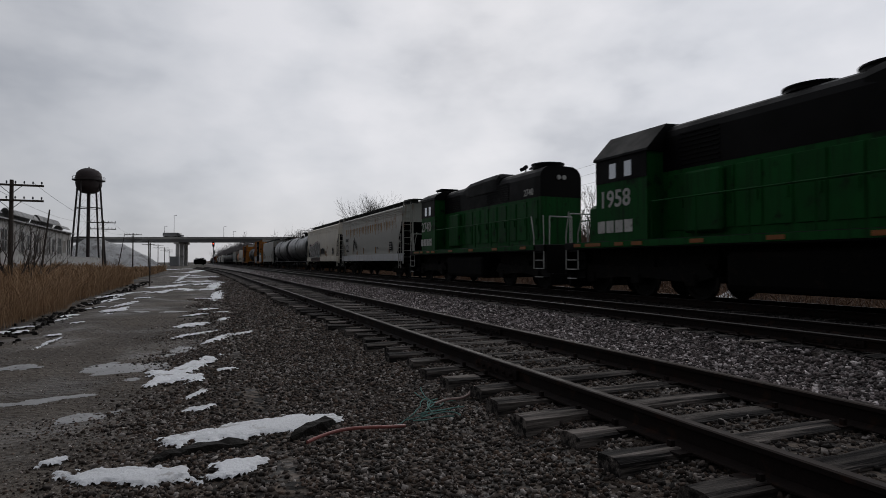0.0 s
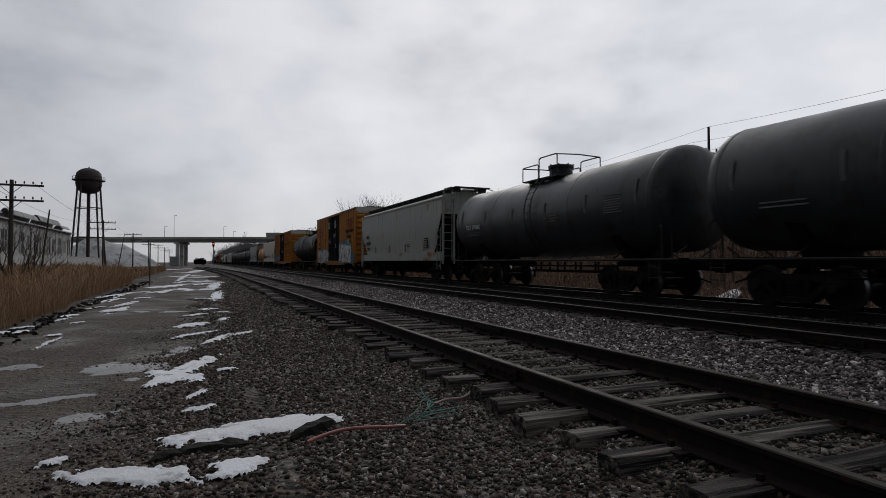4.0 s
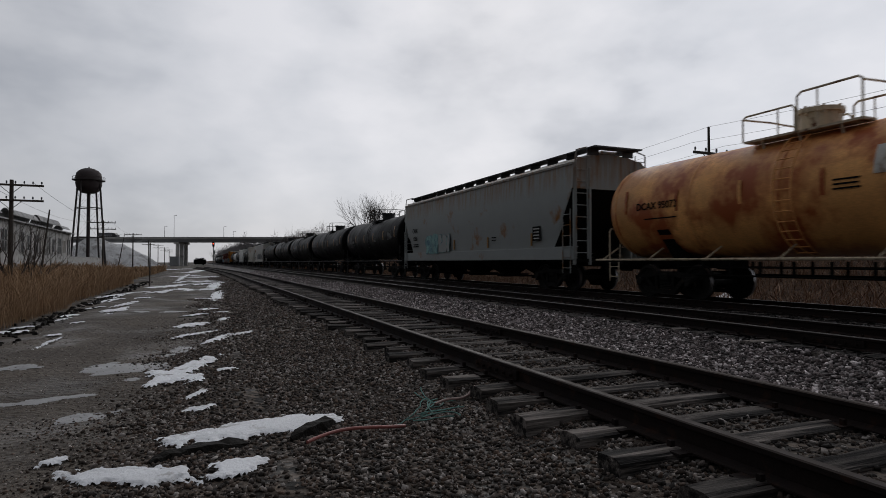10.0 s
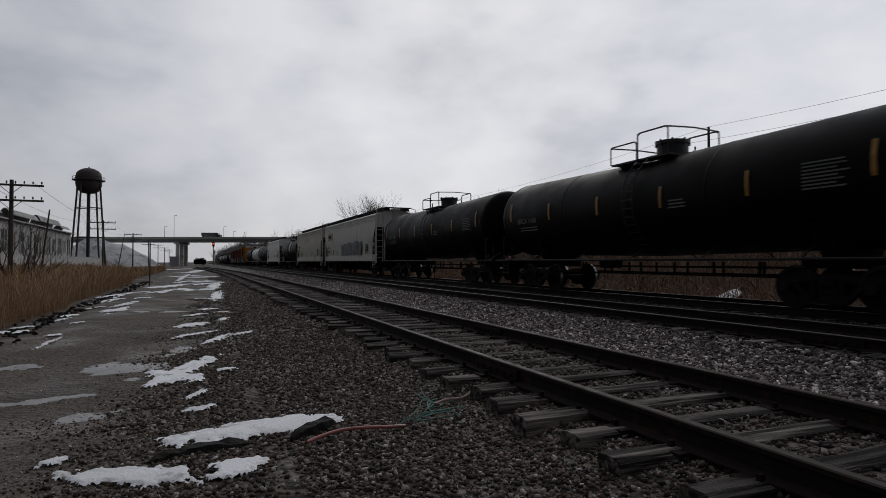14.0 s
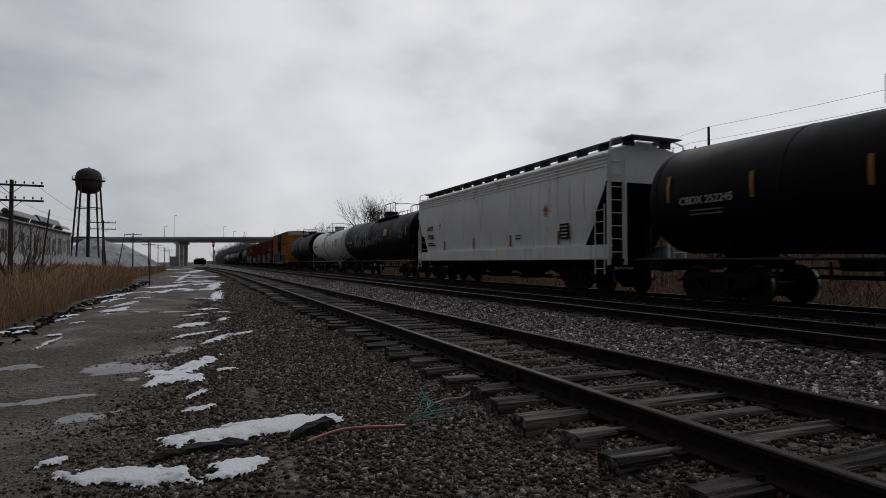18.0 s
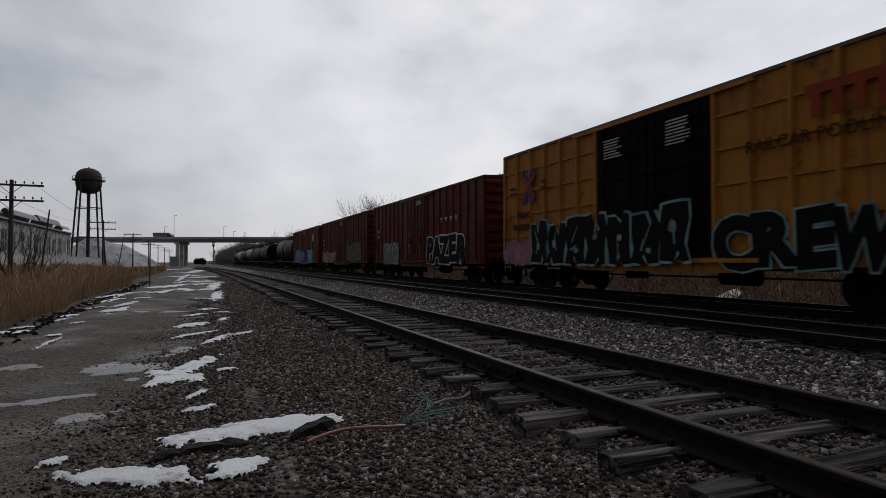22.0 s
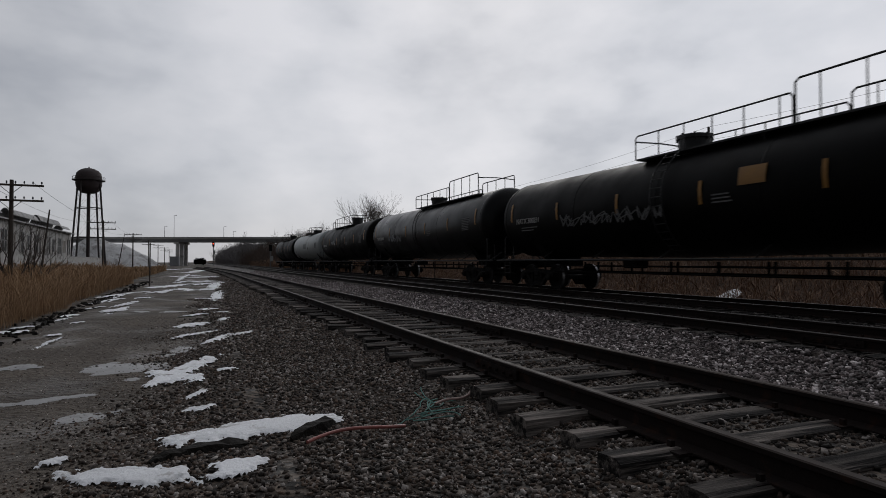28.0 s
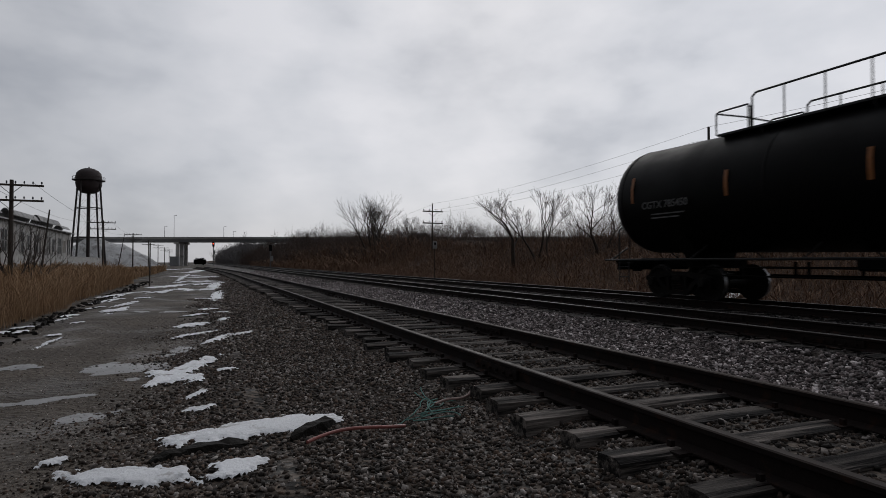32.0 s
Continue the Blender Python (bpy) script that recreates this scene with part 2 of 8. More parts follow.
def ground_material():
    """Worn asphalt lane, brown gravel, grey ballast and soil, each in its own strip with ragged edges."""
    mt = bpy.data.materials.new("track_side_ground")
    mt.use_nodes = True
    nt = mt.node_tree
    N, L = nt.nodes.new, nt.links.new
    bsdf = nt.nodes["Principled BSDF"]
    coord, sep = N("ShaderNodeTexCoord"), N("ShaderNodeSeparateXYZ")
    L(coord.outputs["Object"], sep.inputs[0])

    def nz(scale, detail=4, rough=0.6):
        n = N("ShaderNodeTexNoise")
        n.inputs["Scale"].default_value, n.inputs["Detail"].default_value, n.inputs["Roughness"].default_value = scale, detail, rough
        L(coord.outputs["Object"], n.inputs["Vector"])
        return n.outputs[0]

    def rng(v, a, b, lo, hi):
        n = N("ShaderNodeMapRange")
        for i, x in zip((1, 2, 3, 4), (a, b, lo, hi)):
            n.inputs[i].default_value = x
        L(v, n.inputs[0])
        return n.outputs[0]

    def op(kind, a, b):
        n = N("ShaderNodeMath")
        n.operation = kind
        for i, v in enumerate((a, b)):
            if isinstance(v, (int, float)):
                n.inputs[i].default_value = v
            else:
                L(v, n.inputs[i])
        return n.outputs[0]

    def mixc(f, a, b):
        n = N("ShaderNodeMix")
        n.data_type = "RGBA"
        L(f, n.inputs[0])
        for i, v in ((6, a), (7, b)):
            if isinstance(v, tuple):
                n.inputs[i].default_value = (*v, 1)
            else:
                L(v, n.inputs[i])
        return n.outputs[2]

    def stones(scale, dark, light):
        v = N("ShaderNodeTexVoronoi")
        v.inputs["Scale"].default_value = scale
        L(coord.outputs["Object"], v.inputs["Vector"])
        r = N("ShaderNodeValToRGB")
        s = N("ShaderNodeSeparateColor")
        L(v.outputs["Color"], s.inputs[0])
        L(s.outputs[0], r.inputs[0])
        e = r.color_ramp.elements
        e[0].color, e[1].color = (*dark, 1), (*light, 1)
        e[0].position, e[1].position = 0.2, 1.0
        return r.outputs[0], v.outputs["Distance"]

    x = op("ADD", sep.outputs[0], rng(nz(0.9, 5), 0.2, 0.8, -0.7, 0.7))
    gravel, gd = stones(19.0, (0.012, 0.0095, 0.0075), (0.13, 0.10, 0.078))
    ballast, bd = stones(15.0, (0.012, 0.0104, 0.010), (0.20, 0.18, 0.174))
    dark_stones, _ = stones(15.0, (0.005, 0.0042, 0.004), (0.055, 0.046, 0.043))
    lane = mixc(rng(nz(1.1, 6), 0.42, 0.62, 0, 1), (0.080, 0.063, 0.048), (0.043, 0.034, 0.028))
    lane = mixc(rng(nz(6, 5, 0.75), 0.48, 0.64, 0, 0.75), lane, (0.030, 0.025, 0.021))
    lane = mixc(rng(nz(75, 4, 0.7), 0.44, 0.60, 0, 1), lane, (0.165, 0.14, 0.115))
    lane = mixc(rng(nz(22, 4, 0.75), 0.54, 0.62, 0, 0.8), lane, (0.125, 0.105, 0.086))
    lane = mixc(rng(nz(38, 4, 0.7), 0.56, 0.66, 0, 0.9), lane, (0.018, 0.016, 0.014))
    soil = mixc(rng(nz(0.8, 6), 0.4, 0.6, 0, 1), (0.030, 0.023, 0.017), (0.07, 0.052, 0.032))
    col = mixc(rng(x, -3.5, -3.1, 0, 1), soil, lane)
    lane_edge = op("ADD", x, op("MULTIPLY", sep.outputs[1], -0.035))
    lane_edge = op("MAXIMUM", lane_edge, op("SUBTRACT", x, 1.1))
    col = mixc(rng(lane_edge, -0.75, -0.15, 0, 1), col, gravel)
    col = mixc(rng(x, 3.9, 5.4, 0, 1), col, ballast)
    col = mixc(rng(x, 7.2, 7.9, 0, 1), col, dark_stones)
    bank = mixc(rng(nz(1.6, 6), 0.4, 0.62, 0, 1), (0.062, 0.034, 0.022), (0.125, 0.076, 0.048))
    bank = mixc(rng(nz(9, 4, 0.7), 0.46, 0.64, 0, 0.7), bank, (0.028, 0.019, 0.014))
    col = mixc(rng(x, 15.2, 16.4, 0, 1), col, bank)
    stain = rng(nz(0.45, 5), 0.35, 0.7, 0.72, 1.22)
    h = N("ShaderNodeHueSaturation")
    L(col, h.inputs["Color"])
    L(stain, h.inputs["Value"])
    L(h.outputs[0], bsdf.inputs["Base Color"])
    wet = rng(nz(0.7, 4), 0.48, 0.66, 0.92, 0.45)
    L(op("MAXIMUM", wet, rng(x, 14.0, 15.5, 0.0, 0.95)), bsdf.inputs["Roughness"])
    bsdf.inputs["Specular IOR Level"].default_value = 0.35
    b1 = N("ShaderNodeBump")
    b1.inputs["Strength"].default_value, b1.inputs["Distance"].default_value = 0.9, 0.03
    L(op("ADD", op("MULTIPLY", bd, 1.0), op("MULTIPLY", nz(40, 4), 0.25)), b1.inputs["Height"])
    L(b1.outputs[0], bsdf.inputs["Normal"])
    return mt


def build_ground():
    xs = [-3000, -900, -300, -120, -60, -40, -28, -20, -14, -11] + [-9 + 0.5 * k for k in range(11)] + [-3.6 + 0.2 * k for k in range(56)]
    xs += [7.8, 8.5, 9.5, 11, 12.5, 13.5, 14.3, 14.8, 15.2, 16, 16.6, 17.5, 18.6, 19.5, 20.5, 21.5, 23, 25, 27.5, 30, 38, 60, 120, 300, 900, 3000]
    ys = [-3000, -600, -150, -50, -20, -8, -4] + [-2 + 0.3 * k for k in range(60)] + [16 + 0.8 * k for k in range(40)] + [48 + 3 * k for k in range(30)] + [140 + 12 * k for k in range(16)] + [340, 450, 700, 1200, 3000]
    verts = [(x, y, ground_z(x, y)) for y in ys for x in xs]
    w = len(xs)
    faces = [(j * w + i, j * w + i + 1, (j + 1) * w + i + 1, (j + 1) * w + i) for j in range(len(ys) - 1) for i in range(w - 1)]
    ob = new("ground", mesh_of("ground", verts, faces, ground_material(), True))
    tagged(ob, "worn asphalt lane beside brown gravel and grey track ballast", "ground", kind="structure")


build_ground()

# ---- tracks ----
M_TIE = mat("weathered_tie_wood", (0.15, 0.131, 0.118), 0.9, 0, 0.6, 3.0, 0.9, 22, (0.011, 0.0095, 0.009), 0.62, 0, 0.35, stretch=(0.18, 3, 3), spec=0.2)
M_RAIL = mat("rusty_rail_side", (0.014, 0.0095, 0.0085), 0.85, 0.1, 0.3, 4.0, 0.2, 50, (0.030, 0.0145, 0.0095), 0.25, spec=0.15)
M_HEAD = mat("worn_rail_head", (0.034, 0.0235, 0.019), 0.65, 0.3, 0.2, 6.0, 0.05, spec=0.3)
M_HEAD_MAIN = mat("polished_rail_head", (0.07, 0.065, 0.062), 0.5, 0.7, 0.12, 6.0, 0.03)


def bend(y):
    """The siding drifts to the lane far off."""
    return SIDING_X - 2.9 * (max(0.0, y - 45.0) / 80.0) ** 2


def rail_mesh(ys, xf, head, z=0.0):
    prof = [(-0.075, -0.172), (-0.075, -0.160), (-0.012, -0.135), (-0.010, -0.050), (-0.036, -0.036), (-0.036, -0.008), (-0.028, 0.0),
            (0.028, 0.0), (0.036, -0.008), (0.036, -0.036), (0.010, -0.050), (0.012, -0.135), (0.075, -0.160), (0.075, -0.172)]
    verts, faces = [], []
    n = len(prof)
    for y in ys:
        verts += [(xf(y) + px, y, pz + z) for px, pz in prof]
    for k in range(len(ys) - 1):
        for i in range(n):
            faces.append((k * n + i, k * n + (i + 1) % n, (k + 1) * n + (i + 1) % n, (k + 1) * n + i))
    faces.append(tuple(range(n)))
    faces.append(tuple(range(len(verts) - n, len(verts)))[::-1])
    me = mesh_of("rail", verts, faces, M_RAIL)
    me.materials.append(head)
    for p in me.polygons:
        if p.normal.z > 0.6 and p.center.z > z - 0.03:
            p.material_index = 1
    return me


def tie_mesh(seed, l=2.59, w=0.23, h=0.18):
    rnd = random.Random(seed)
    bm = bmesh.new()
    rings = []
    for k in range(7):
        x = -l / 2 + l * k / 6
        q = [rnd.uniform(-0.012, 0.012) for _ in range(6)]
        rings.append([(x, -w / 2 + q[0], -h), (x, w / 2 + q[1], -h), (x, w / 2 + q[2], -0.015 + q[3] * 0.6), (x, w / 4, q[5] * 0.7), (x, -w / 4, q[4] * 0.7), (x, -w / 2 + q[4], -0.015 + q[5] * 0.6)])
    loft(bm, rings)
    return finish(bm, "tie", M_TIE)


def build_track(name, label, xf, head, y0, y1, part_ties, tie_z, z=0.0, gap=0.535):
    track = thing(name, label, "railway track")
    track["kind"] = "structure"
    ys = [y0] + [y for y in (2 * k for k in range(-20, 90)) if y0 < y < y1] + [y for y in (200, 240, 300, 400, 600, 900) if y0 < y < y1] + [y1]
    for s in (-0.7525, 0.7525):
        part("rail", rail_mesh(ys, lambda y: xf(y) + s, head, z), None, track, "steel rail with a worn bright head")
    shapes = [tie_mesh(k) for k in range(8)]
    rnd = random.Random(len(name))
    verts, faces = [], []
    y = part_ties[0]
    while y < y1 and y < 170:
        m = Matrix.Translation((xf(y) + rnd.uniform(-0.10, 0.10), y, tie_z + rnd.uniform(-0.016, 0.008))) @ Matrix.Rotation(rnd.uniform(-0.04, 0.04), 4, "Z")
        me = rnd.choice(shapes)
        if y < part_ties[1]:
            part("tie", me, None, track, at=m)
        else:
            b = len(verts)
            verts += [m @ v.co for v in me.vertices]
            faces += [tuple(b + i for i in p.vertices) for p in me.polygons]
        y += gap * rnd.uniform(0.93, 1.07)
    y, back = part_ties[0] - gap, random.Random(31)
    while y > -18:
        part("tie", back.choice(shapes), None, track, at=Matrix.Translation((xf(y) + back.uniform(-0.06, 0.06), y, tie_z + back.uniform(-0.012, 0.008))))
        y -= gap * back.uniform(0.93, 1.07)
    if verts:
        tagged(part("tie_row", mesh_of("tie_row", [tuple(v) for v in verts], faces, M_TIE), None, track), kind="stuff")
    # plates and spikes
    bm = bmesh.new()
    y = part_ties[0]
    rnd = random.Random(7)
    while y < min(part_ties[1], 24):
        for s in (-0.7525, 0.7525):
            box(bm, xf(y) + s, y, z - 0.168, 0.34, 0.18, 0.014)
            for d in (-0.10, 0.10):
                box(bm, xf(y) + s + d, y + rnd.choice((-0.05, 0.05)), z - 0.145, 0.035, 0.03, 0.05)
        y += gap
    part("tie_plate", bm, M_RAIL, track)
    # bolted joint bars
    for s in (-0.7525, 0.7525):
        for y in np.arange(5.35 + (0.0 if s < 0 else 3.1), 42.0, 11.9):
            bm = bmesh.new()
            for e in (-1, 1):
                prism_x(bm, [(y - 0.46, z - 0.135), (y + 0.46, z - 0.135), (y + 0.46, z - 0.045), (y - 0.46, z - 0.045)], xf(y) + s + e * 0.012, xf(y) + s + e * 0.045)
                for d in (-0.36, -0.22, -0.07, 0.07, 0.22, 0.36):
                    rod(bm, (xf(y) + s + e * 0.04, y + d, z - 0.09), (xf(y) + s + e * 0.075, y + d, z - 0.09), 0.02, 6)
            part("joint_bar", bm, M_RAIL, track)
    return track


siding = build_track("siding_track", "rusty siding track on weathered wooden ties", bend, M_HEAD, -30, 128, (1.2, 75), -0.168, -0.012)
main_near = build_track("main_track", "main line track with dark rails on ballast", lambda y: MAIN_NEAR_X, M_HEAD_MAIN, -60, 900, (2.0, 60), -0.168)
main_far = build_track("main_track", "far main line track under the train", lambda y: MAIN_FAR_X, M_HEAD_MAIN, -60, 900, (2.0, 60), -0.168)

# ---- stones ----


WARM = ((0.0095, 0.007, 0.0055), (0.021, 0.0155, 0.0125), (0.046, 0.0335, 0.026), (0.080, 0.052, 0.037), (0.125, 0.104, 0.091), (0.19, 0.167, 0.152), (0.33, 0.30, 0.278))
COOL = ((0.0085, 0.0069, 0.0067), (0.022, 0.0177, 0.0172), (0.050, 0.0405, 0.039), (0.083, 0.067, 0.0645), (0.13, 0.111, 0.109), (0.225, 0.20, 0.197), (0.40, 0.365, 0.36))


def stone_material(name, dull, shades=WARM):
    """Crushed stone, every piece with its own grey."""
    mt = bpy.data.materials.new(name)
    mt.use_nodes = True
    nt = mt.node_tree
    N, L = nt.nodes.new, nt.links.new
    b = nt.nodes["Principled BSDF"]
    geo, ramp = N("ShaderNodeNewGeometry"), N("ShaderNodeValToRGB")
    L(geo.outputs["Random Per Island"], ramp.inputs[0])
    e = ramp.color_ramp.elements
    e[0].color, e[1].color = (*(v * dull for v in shades[0]), 1), (*(v * dull for v in shades[-1]), 1)
    for p, c in zip((0.25, 0.5, 0.66, 0.80, 0.92), shades[1:-1]):
        k = e.new(p)
        k.color = (*(v * dull for v in c), 1)
    n = N("ShaderNodeTexNoise")
    n.inputs["Scale"].default_value, n.inputs["Detail"].default_value = 45, 4
    co = N("ShaderNodeTexCoord")
    L(co.outputs["Object"], n.inputs["Vector"])
    h, r = N("ShaderNodeHueSaturation"), N("ShaderNodeMapRange")
    for i, v in zip((1, 2, 3, 4), (0.3, 0.7, 0.65, 1.3)):
        r.inputs[i].default_value = v
    L(n.outputs[0], r.inputs[0])
    L(ramp.outputs[0], h.inputs["Color"])
    L(r.outputs[0], h.inputs["Value"])
    L(h.outputs[0], b.inputs["Base Color"])
    b.inputs["Roughness"].default_value = 0.8
    b.inputs["Specular IOR Level"].default_value = 0.3
    return mt


M_CRUSHED = stone_material("crushed_stone", 1.38)
M_GRIT = stone_material("lane_grit", 1.9)
M_BALLAST = stone_material("grey_ballast_stone", 2.25, COOL)
M_SIDING = stone_material("siding_ballast_stone", 0.95)
M_TRACK_BED = stone_material("dark_ballast_stone", 0.5, COOL)


def stone_field(name, label, rows, seed, material):
    """Loose stones over patches (x0, x1, y0, y1, count, smallest, largest)."""
    rng = np.random.RandomState(seed)
    cube = np.array([(sx, sy, sz) for sz in (-1, 1) for sy in (-1, 1) for sx in (-1, 1)]) * 0.62
    tri = np.array([(0, 2, 3), (0, 3, 1), (4, 5, 7), (4, 7, 6), (0, 1, 5), (0, 5, 4), (1, 3, 7), (1, 7, 5), (3, 2, 6), (3, 6, 7), (2, 0, 4), (2, 4, 6)])
    vs, fs, b = [], [], 0
    for x0, x1, y0, y1, n, r0, r1 in rows:
        x, y = rng.uniform(x0, x1, n), rng.uniform(y0, y1, n)
        # ragged margin towards the lane
        x = np.where(x < 0.6, x - 0.35 * np.sin(y * 2.3) * rng.rand(n) - 0.5 * rng.rand(n) ** 3, x)
        r = r0 + (r1 - r0) * rng.rand(n) ** 2
        size = r[:, None] * np.stack((np.ones(n) * 1.25, rng.uniform(0.6, 1.0, n), rng.uniform(0.4, 0.85, n)), 1)
        q = cube[None] * rng.uniform(0.55, 1.35, (n, 8, 3))
        # pinch the top of every piece towards one side, so that no two break alike
        q[:, 4:, :2] = q[:, 4:, :2] * rng.uniform(0.25, 1.0, (n, 1, 2)) + rng.uniform(-0.35, 0.35, (n, 1, 2))
        q *= size[:, None, :]
        a, tl = rng.uniform(0, 6.28, n)[:, None], rng.normal(0, 0.35, n)[:, None]
        u, w = q[..., 0] * np.cos(tl) - q[..., 2] * np.sin(tl), q[..., 0] * np.sin(tl) + q[..., 2] * np.cos(tl)
        z = np.array([ground_z(float(p), float(o)) for p, o in zip(x, y)]) + r * rng.uniform(0.0, 0.45, n)
        vs.append(np.stack((u * np.cos(a) - q[..., 1] * np.sin(a) + x[:, None], u * np.sin(a) + q[..., 1] * np.cos(a) + y[:, None], w + z[:, None]), 2).reshape(-1, 3))
        fs.append((tri[None] + (b + 8 * np.arange(n))[:, None, None]).reshape(-1, 3))
        b += 8 * n
    me = bpy.data.meshes.new(name)
    v, f = np.concatenate(vs), np.concatenate(fs)
    me.vertices.add(len(v))
    me.vertices.foreach_set("co", v.ravel())
    me.loops.add(f.size)
    me.loops.foreach_set("vertex_index", f.ravel().astype(np.int32))
    me.polygons.add(len(f))
    me.polygons.foreach_set("loop_start", np.arange(0, f.size, 3, dtype=np.int32))
    me.update(calc_edges=True)
    me.materials.append(material)
    tagged(new(name, me), label, "gravel", kind="stuff")


stone_field("grit", "fine tan grit strewn over the worn lane", [(-3.0, 0.2, 2.8, 8, 9000, 0.003, 0.009), (-2.9, 0.4, 8, 16, 6000, 0.005, 0.011), (-1.1, 0.0, 2.3, 6, 2600, 0.006, 0.018), (-0.6, 0.3, 6, 14, 2200, 0.008, 0.02)], 9, M_GRIT)
stone_field("gravel", "loose brown and grey crushed stone beside the lane", [(-0.5, 2.7, 2.3, 5.5, 20000, 0.008, 0.029), (-0.2, 2.7, 5.5, 10, 17000, 0.010, 0.031), (0.2, 2.6, 10, 24, 15000, 0.015, 0.04), (0.8, 2.6, 24, 60, 7000, 0.03, 0.05)], 3, M_CRUSHED)
stone_field("siding_ballast", "grey and brown crushed stone round the siding ties", [(2.4, 4.8, 0.8, 8, 13000, 0.011, 0.036), (2.6, 4.8, 8, 20, 9000, 0.014, 0.036), (2.6, 4.7, 20, 45, 4500, 0.025, 0.04)], 14, M_SIDING)
stone_field("ballast", "crushed grey stone ballast between the tracks", [(4.7, 7.6, 1.5, 12, 24000, 0.016, 0.044), (4.9, 7.6, 12, 34, 21000, 0.022, 0.05), (4.9, 7.6, 34, 80, 9000, 0.04, 0.07)], 4, M_BALLAST)
stone_field("track_ballast", "dark ballast under the main tracks", [(7.5, 14.5, 1.0, 20, 12000, 0.018, 0.045)], 15, M_TRACK_BED)

# ---- snow ----
M_SNOW = mat("old_snow", (0.78, 0.79, 0.81), 0.6, 0, 0.10, 3, 0.5, 40, (0.30, 0.285, 0.27), 0.20)
M_ICE = mat("grey_meltwater_ice", (0.19, 0.185, 0.18), 0.35, 0, 0.18, 2, 0.1, 30, (0.10, 0.095, 0.09), 0.4)


def snow_patch(x, y, half, wide, turn, rise, material, label, name="snow_patch"):
    """A thin drift with a ragged, melted rim, stones showing through its holes."""
    c, s = math.cos(radians(turn)), math.sin(radians(turn))
    cell = max(0.014, y * 0.0032)
    nu = max(10, min(130, int(half * 2.9 / cell)))
    nv = max(10, min(80, int(wide * 2.9 / (cell * (1 if y < 9 else 2)))))
    f1 = 1.6 / max(0.12, min(wide, 0.6))
    verts, faces, keep, ids = [], [], {}, {}

    def cover(u, v, px, py):
        r2 = (u / half) ** 2 + (v / wide) ** 2
        return 0.75 - r2 * 0.75 + 0.7 * noise.noise((px * f1 * 0.6, py * f1 * 0.6, 1.0)) + 0.45 * noise.noise((px * f1 * 2.2, py * f1 * 2.2, 5.0)) + 0.10 * noise.noise((px * f1 * 6, py * f1 * 6, 8.0))

    for j in range(nv + 1):
        for i in range(nu + 1):
            u, v = (i / nu * 2 - 1) * half * 1.45, (j / nv * 2 - 1) * wide * 1.45
            px, py = x + u * c - v * s, y + u * s + v * c
            keep[i, j] = (cover(u, v, px, py), px, py)
    for j in range(nv):
        for i in range(nu):
            quad = [keep[k] for k in ((i, j), (i + 1, j), (i + 1, j + 1), (i, j + 1))]
            if min(q[0] for q in quad) <= 0:
                continue
            face = []
            for k in ((i, j), (i + 1, j), (i + 1, j + 1), (i, j + 1)):
                if k not in ids:
                    q, px, py = keep[k]
                    ids[k] = len(verts)
                    verts.append((px, py, ground_z(px, py) + rise * min(1.0, q * 2.0) ** 0.5 - 0.004))
                face.append(ids[k])
            faces.append(tuple(face))
    if not faces:
        return
    me = mesh_of(name, verts, faces, material, True)
    tagged(new(name, me), label, "snow" if material is M_SNOW else "ice", "snow patches along the lane")


NEAR_SNOW = [(0.46, 4.88, 0.74, 0.27, 15), (0.24, 4.89, 0.43, 0.20, 14), (-0.36, 4.10, 0.42, 0.17, -28), (-0.87, 4.60, 0.14, 0.08, 49), (0.24, 4.02, 0.19, 0.16, 35), (0.13, 3.89, 0.10, 0.07, -1),
             (-0.10, 8.10, 1.18, 0.17, 70), (-0.24, 7.56, 0.51, 0.27, -63), (0.36, 7.76, 0.16, 0.13, 14), (0.00, 6.50, 0.25, 0.06, 62), (0.02, 5.84, 0.17, 0.09, 30)]
LANE_SNOW = [(0.33, 11.00, 0.74, 0.13, 72), (-0.03, 11.93, 0.85, 0.14, 61), (-0.11, 13.71, 0.49, 0.24, 43), (-0.05, 15.87, 0.54, 0.22, 55), (0.32, 18.26, 0.3, 0.4, 28), (0.61, 16.81, 0.26, 0.30, 64),
             (0.57, 14.53, 0.33, 0.13, 75), (0.82, 11.76, 0.48, 0.15, 68), (-2.04, 18.65, 1.48, 0.14, 84), (-2.08, 21.05, 1.25, 0.20, 79), (-1.84, 24.65, 0.69, 0.3, 70), (-1.33, 29.76, 1.9, 0.24, 87)]
FAR_SNOW = [(-0.61, 31.09, 0.51, 1.4, 11), (0.26, 23.38, 0.36, 0.4, 46), (0.75, 25.39, 4.11, 0.28, 87), (0.93, 35.75, 6.11, 0.42, 87), (0.48, 43.41, 1.17, 1.3, 57), (0.17, 56.49, 1.96, 2.2, 57), (0.34, 96.66, 11.7, 1.2, 85),
            (-1.13, 57.97, 15.0, 0.25, 89), (-4.45, 124.0, 4.5, 4.9, 73), (-2.92, 26.92, 2.56, 0.2, 90), (-2.28, 11.57, 0.79, 0.05, 87), (-3.23, 13.90, 0.39, 0.12, 83), (-2.97, 16.53, 0.28, 0.17, 70)]
